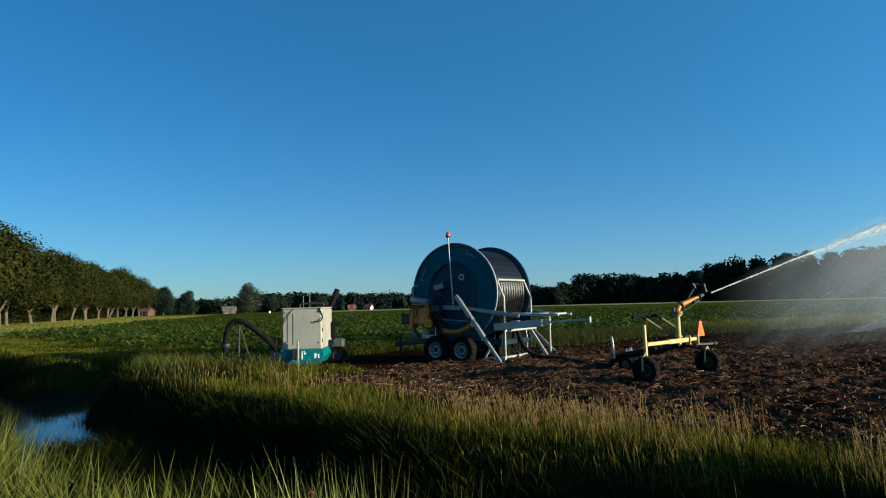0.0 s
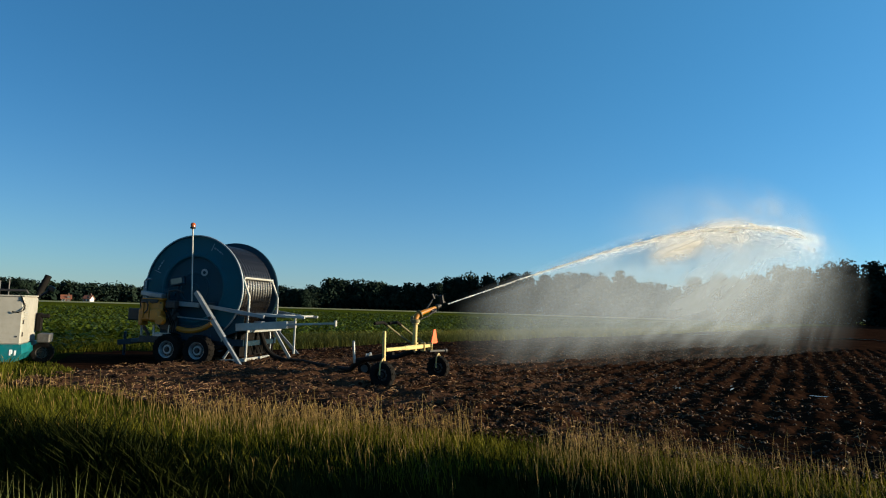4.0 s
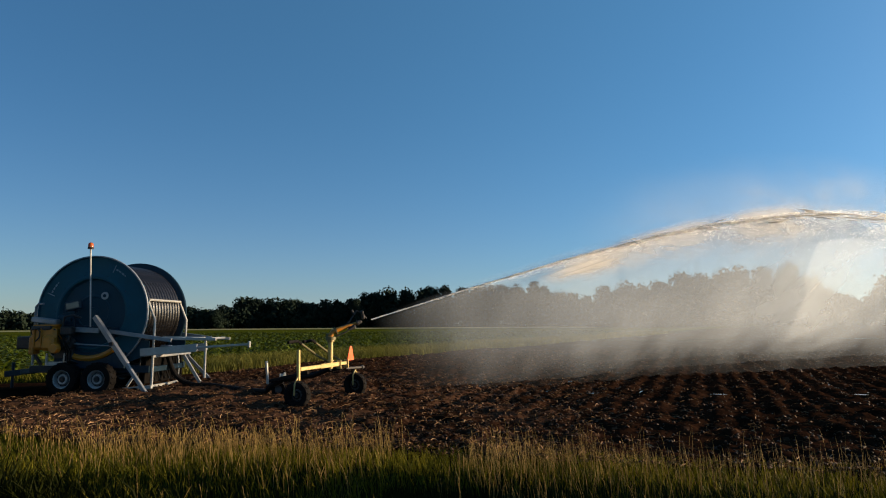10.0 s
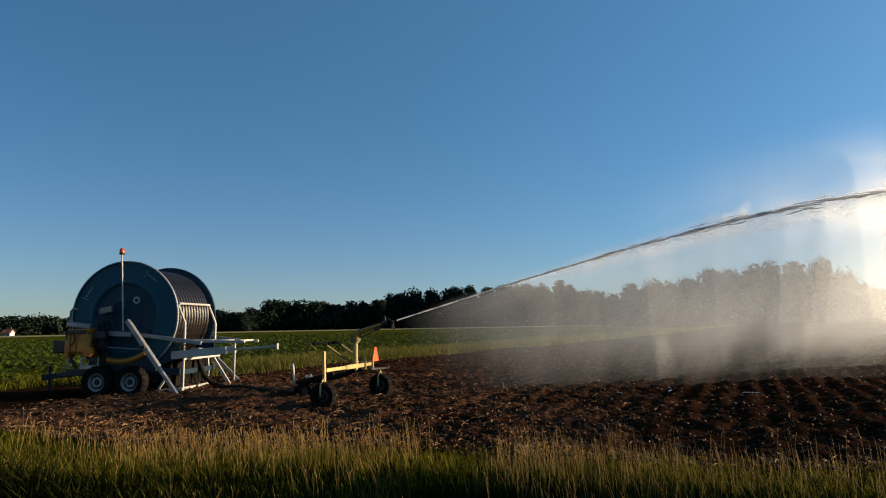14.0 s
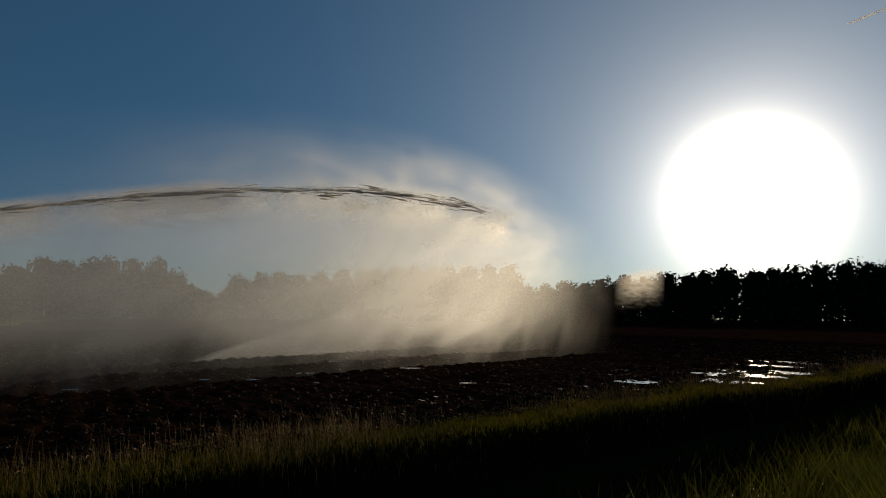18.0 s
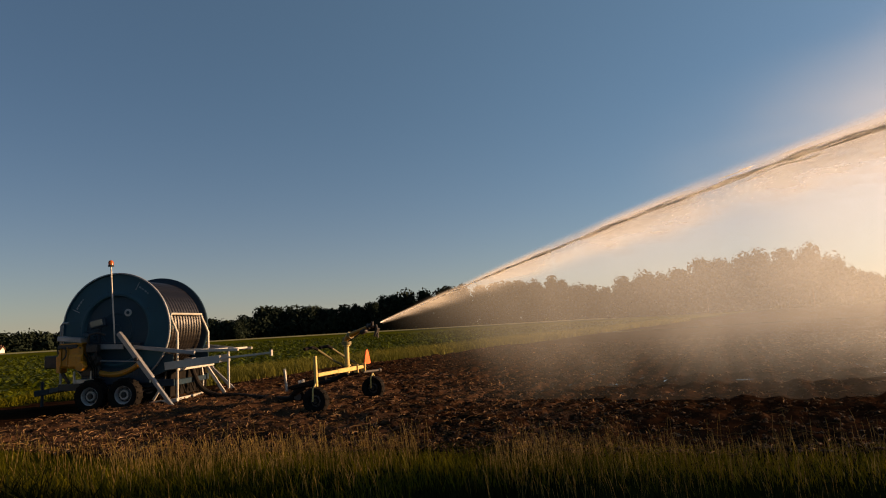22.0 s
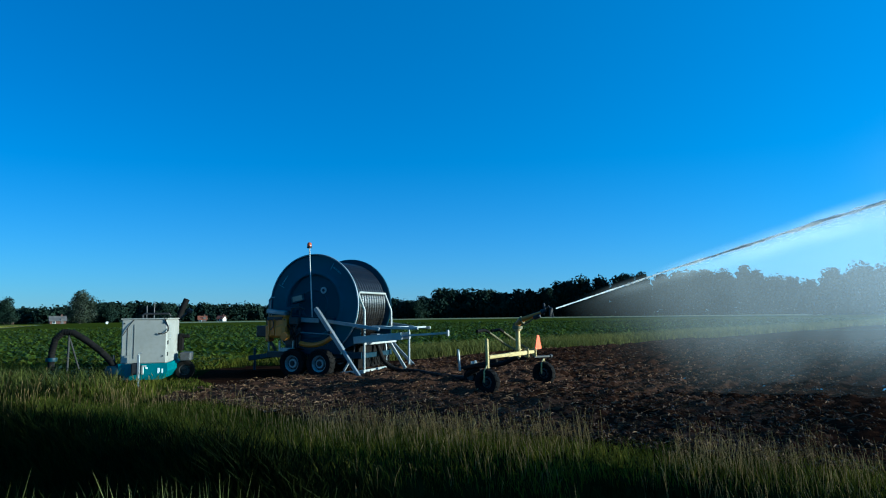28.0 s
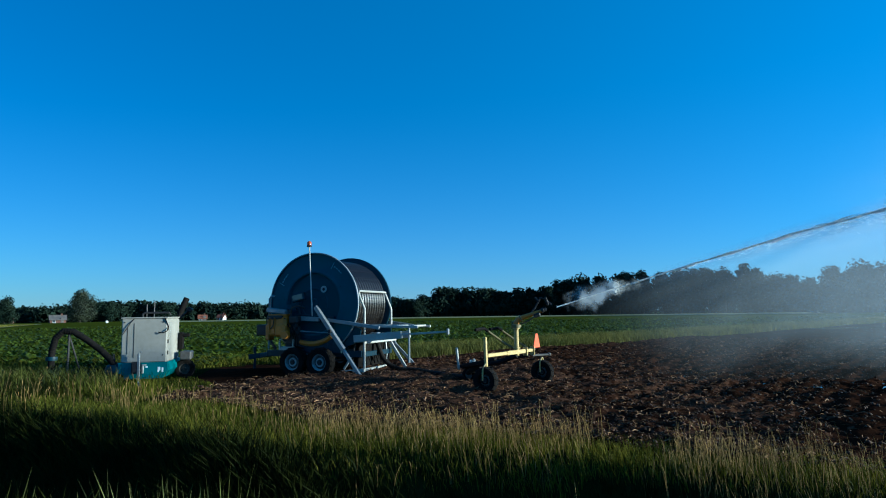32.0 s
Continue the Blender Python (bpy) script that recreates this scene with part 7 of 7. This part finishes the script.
def spray(root, rng):
    # loose drops along the stream
    n = 22000
    s = 3.5 + 18 * rng.random(n) ** 0.75
    sig = np.maximum(0.01, 0.016 * (s - 2.5))
    slivers("stream_drops", s, rng.normal(size=n) * sig * 0.8, jet_z(s) - np.abs(rng.normal(size=n)) * sig * 1.5 + sig * 0.6, 0.02 + 0.004 * s * rng.random(n), 0.0015 + 0.0004 * s * rng.random(n), M_SPRAY, root,
            np.stack([np.full(n, -2.5), np.zeros(n)], 1), rng, "loose drops round the stream")
    # veils of fine mist, one behind the other; the wind carries the falling drops off to one side
    banks = []
    for k, (off, spread, drift, thick) in enumerate(((-0.05, 0.020, 1.5, 0.62), (0.02, 0.030, 6.0, 0.84), (0.12, 0.055, 11.0, 0.80), (0.0, 0.02, 4.0, 0.52))):
        ns, nz = 170, 16
        ss = np.linspace(0.85, 13.0 if k == 3 else 36.5, ns)
        verts, faces, flown = [], [], []
        for i in range(ns):
            hi = max(jet_z(ss[i]), 0.3) + 2.5
            for q in range(nz):
                f = q / (nz - 1)
                z = 0.05 + (hi - 0.05) * f
                fallen = min(1.0, max(0.0, 1 - z / jet_z(min(ss[i], 18.0))))
                blown = drift * fallen * 1.15 * math.tanh(0.26 + ss[i] / 13)
                sway = 0.0035 * ss[i] * math.sin(ss[i] * 0.55 + k * 1.7 + f * 1.5) + min(1.0, ss[i] / 8) * (1 - f * f) * (0.015 * math.sin(ss[i] * 1.9 + 2.2 * f + k) + 0.005 * math.sin(ss[i] * 4.1 - 3.0 * f + 2 * k))
                verts.append((ss[i] + 0.57 * blown, off * min(1, ss[i] / 6) + spread * ss[i] + sway + 0.82 * blown, z))
                flown.append(ss[i])
        for i in range(ns - 1):
            for q in range(nz - 1):
                a = i * nz + q
                faces.append((a, a + nz, a + nz + 1, a + 1))
        me = raw_mesh("mist_veil", verts, faces, [veil_material("mist_veil_%d" % k, k + 1, thick, JET_UP, JET_DROP, JET_Z, k == 3)], None, True)
        me.attributes.new("flown", "FLOAT", "POINT").data.foreach_set("value", flown)
        ob = new("mist_veil", me)
        ob.parent = root
        tagged(ob, "drifting veil of fine mist", kind="stuff")
        banks.append(ob)
    return banks[3]


jet, jet_rng = water_jet()
near_mist = spray(jet, jet_rng)


def spray_burst(root, seed):
    """Drops thrown off by the drive arm as it strikes the stream; they fly out along it and join the mist."""
    verts, faces = [], []
    nx, nz = 15, 11
    for i in range(nx):
        for k in range(nz):
            u, v = 2 * i / (nx - 1) - 1, 2 * k / (nz - 1) - 1
            verts.append((1.75 * u, 0.10 * math.sin(3 * u + seed) * (1 - v * v), 0.65 * v))
    for i in range(nx - 1):
        for k in range(nz - 1):
            q = i * nz + k
            faces.append((q, q + nz, q + nz + 1, q + 1))
    ob = new("spray_burst", raw_mesh("spray_burst", verts, faces, [puff_material("burst_drops_%d" % seed, seed)], None, True))
    ob.parent = root
    return tagged(ob, "loose white burst of drops on the jet", kind="stuff")


bursts = [spray_burst(jet, 1), spray_burst(jet, 2)]

FAN_PLACES = ((1.0, 2.2, 15.5), (2.7, 2.9, 17.8), (5.0, 3.6, 20.8), (8.0, 4.2, 24.5), (11.4, 4.6, 28.4))     # start along the stream, length, where it ends up


def spray_fan(root, seed, start, length):
    """One stretch of the feathered fan that hangs from the stream while the drive arm dips into it."""
    nx, nz = 14, 9
    verts, faces, hang, ends = [], [], [], []
    for i in range(nx):
        f = i / (nx - 1)
        at = start + length * f
        deep = 0.03 + 0.17 * (at - 0.8) * (1 - 0.022 * at)
        for k in range(nz):
            v = k / (nz - 1)
            verts.append((at - start, 0.008 * at * v, jet_z(at) - jet_z(start) + 0.034 * at - (deep + 0.034 * at) * v))
            hang.append(v)
            ends.append(min(1.0, 3.2 * f + (0.55 if start < 1.5 else 0.0), 3.2 * (1 - f)))
    for i in range(nx - 1):
        for k in range(nz - 1):
            q = i * nz + k
            faces.append((q, q + nz, q + nz + 1, q + 1))
    me = raw_mesh("spray_fan", verts, faces, [fan_material("fan_drops_%d" % seed, seed)], None, True)
    me.attributes.new("hang", "FLOAT", "POINT").data.foreach_set("value", hang)
    me.attributes.new("ends", "FLOAT", "POINT").data.foreach_set("value", ends)
    ob = new("spray_fan", me)
    ob.parent = root
    return tagged(ob, "feathered white fan of spray under the stream", kind="stuff")


fans = [spray_fan(jet, k + 1, *place[:2]) for k, place in enumerate(FAN_PLACES)]


# ---- movement ----
def sweep(t):
    """Compass bearing of the jet: the gun sweeps one way, turns back at its stop, and again."""
    return float(np.interp(t, [0, 2.5, 4, 7, 9, 11, 13, 16, 18, 19, 21, 23, 23.8, 25, 28, 32], [72, 72, 76, 87, 96, 102, 107, 123, 130, 132, 142.5, 149.5, 150, 147.5, 133, 110]))


STRIKES = [0.45, 1.65, 2.83, 4.08, 5.3, 6.5, 7.73, 8.93, 10.12, 11.35, 12.58, 13.8, 15.0, 16.2, 17.45, 18.7, 19.9, 21.15, 22.35, 23.55, 24.75, 25.95, 27.15, 28.35, 29.57, 30.77, 31.96]


def motions():
    times = [0, 1, 2, 2.5, 3, 4, 5, 6, 7, 8, 9, 10, 11, 12, 13, 14, 16, 18, 19, 20, 21, 22, 23, 23.8, 24.4, 25, 26, 28, 30, 32]
    co, si = math.cos(radians(CART_TURN)), math.sin(radians(CART_TURN))
    rows_cart, rows_gun, rows_jet, rows_drum = [], [], [], []
    for t in times:
        f = t / SECONDS
        x, y = CART[0] + CART_WAY[0] * f, CART[1] + CART_WAY[1] * f
        rows_cart.append((t, pose(x, y, 0.03, 0, 0, CART_TURN)))
        gx, gy = x + co * GUN_AT[0] - si * GUN_AT[1], y + si * GUN_AT[0] + co * GUN_AT[1]
        turn = 90 - sweep(t)
        rows_gun.append((t, pose(*GUN_AT, 1.42, 0, 0, turn - CART_TURN)))
        rows_jet.append((t, pose(gx, gy, 0.0, 0, 0, turn)))
        rows_drum.append((t, pose(0, 0, DRUM_Z, 0, 8 * f, 0)))
    walk(cart, rows_cart)
    walk(water_gun, rows_gun)
    walk(jet, rows_jet)
    walk(reel_drum, rows_drum)
    # the low mist by the gun is moved in after the start and out near the end to fit the camera's view
    walk(near_mist, [(t, pose(f * 13.0, f * 9.0, -f * 2.4)) for t, f in ((0, 1.0), (1.2, 1.0), (3.0, 0.12), (6.0, 0.0), (15.0, 0.0), (16.5, 0.3), (18.0, 0.9), (19.0, 1.0), (SECONDS, 1.0))])
    # the drive arm strikes the stream every 1.2 s: a burst flies off, then a fan hangs from the stream for a while
    def on_stream(at, up=0.0, level=False):
        return pose(at, 0.0, jet_z(at) + up, 0, 0 if level else -math.degrees(math.atan(JET_UP - 3 * JET_DROP * at * at)))

    for k, ob in enumerate(bursts):
        end = (15.0, 21.0)[k]
        spent = on_stream(end, -0.4)
        rows = [(0, spent)]
        for t0 in STRIKES[k::2]:
            rows.append((t0 - 0.06, spent))
            for dt, at, up in ((0.0, 1.9, 0.02), (0.04, 2.8, 0.08), (0.10, 5.0, 0.16), (0.2, 9.5, 0.12), (0.45, end, -0.4)):
                if t0 + dt < SECONDS:
                    rows.append((t0 + dt, on_stream(at, up)))
        rows.append((SECONDS, rows[-1][1]))
        walk(ob, rows)
    dips = [(t0 + 0.28, t0 + 0.88) for t0 in STRIKES if t0 < 26]
    for ob, (start, length, far) in zip(fans, FAN_PLACES):
        away = on_stream(far, -0.2, True)
        rows, late = [(0, away)], (start - 1.0) / 30
        for t0, t1 in dips:
            rows += [(t0 + late - 0.05, away), (t0 + late, on_stream(start, 0.0, True)), (t1 + late, on_stream(start, 0.0, True)), (t1 + late + (far - start) / 30, away)]
        rows.append((SECONDS, away))
        walk(ob, rows)
    pivot = Matrix.Translation((0.30, 0.07, 0.20))
    def arm(angle):
        return pivot @ pose(0, 0, 0, 0, angle, 0) @ pivot.inverted()
    rows = [(0, arm(-30))]
    for t0 in STRIKES:
        dip = 6 if t0 < 26 else -8
        for dt, angle in ((-0.08, -30), (0.06, -38), (0.28, dip), (0.86, dip), (0.98, -30)):
            if 0 < t0 + dt < SECONDS:
                rows.append((t0 + dt, arm(angle)))
    rows.append((SECONDS, arm(-34)))
    walk(drive_arm, rows)


motions()
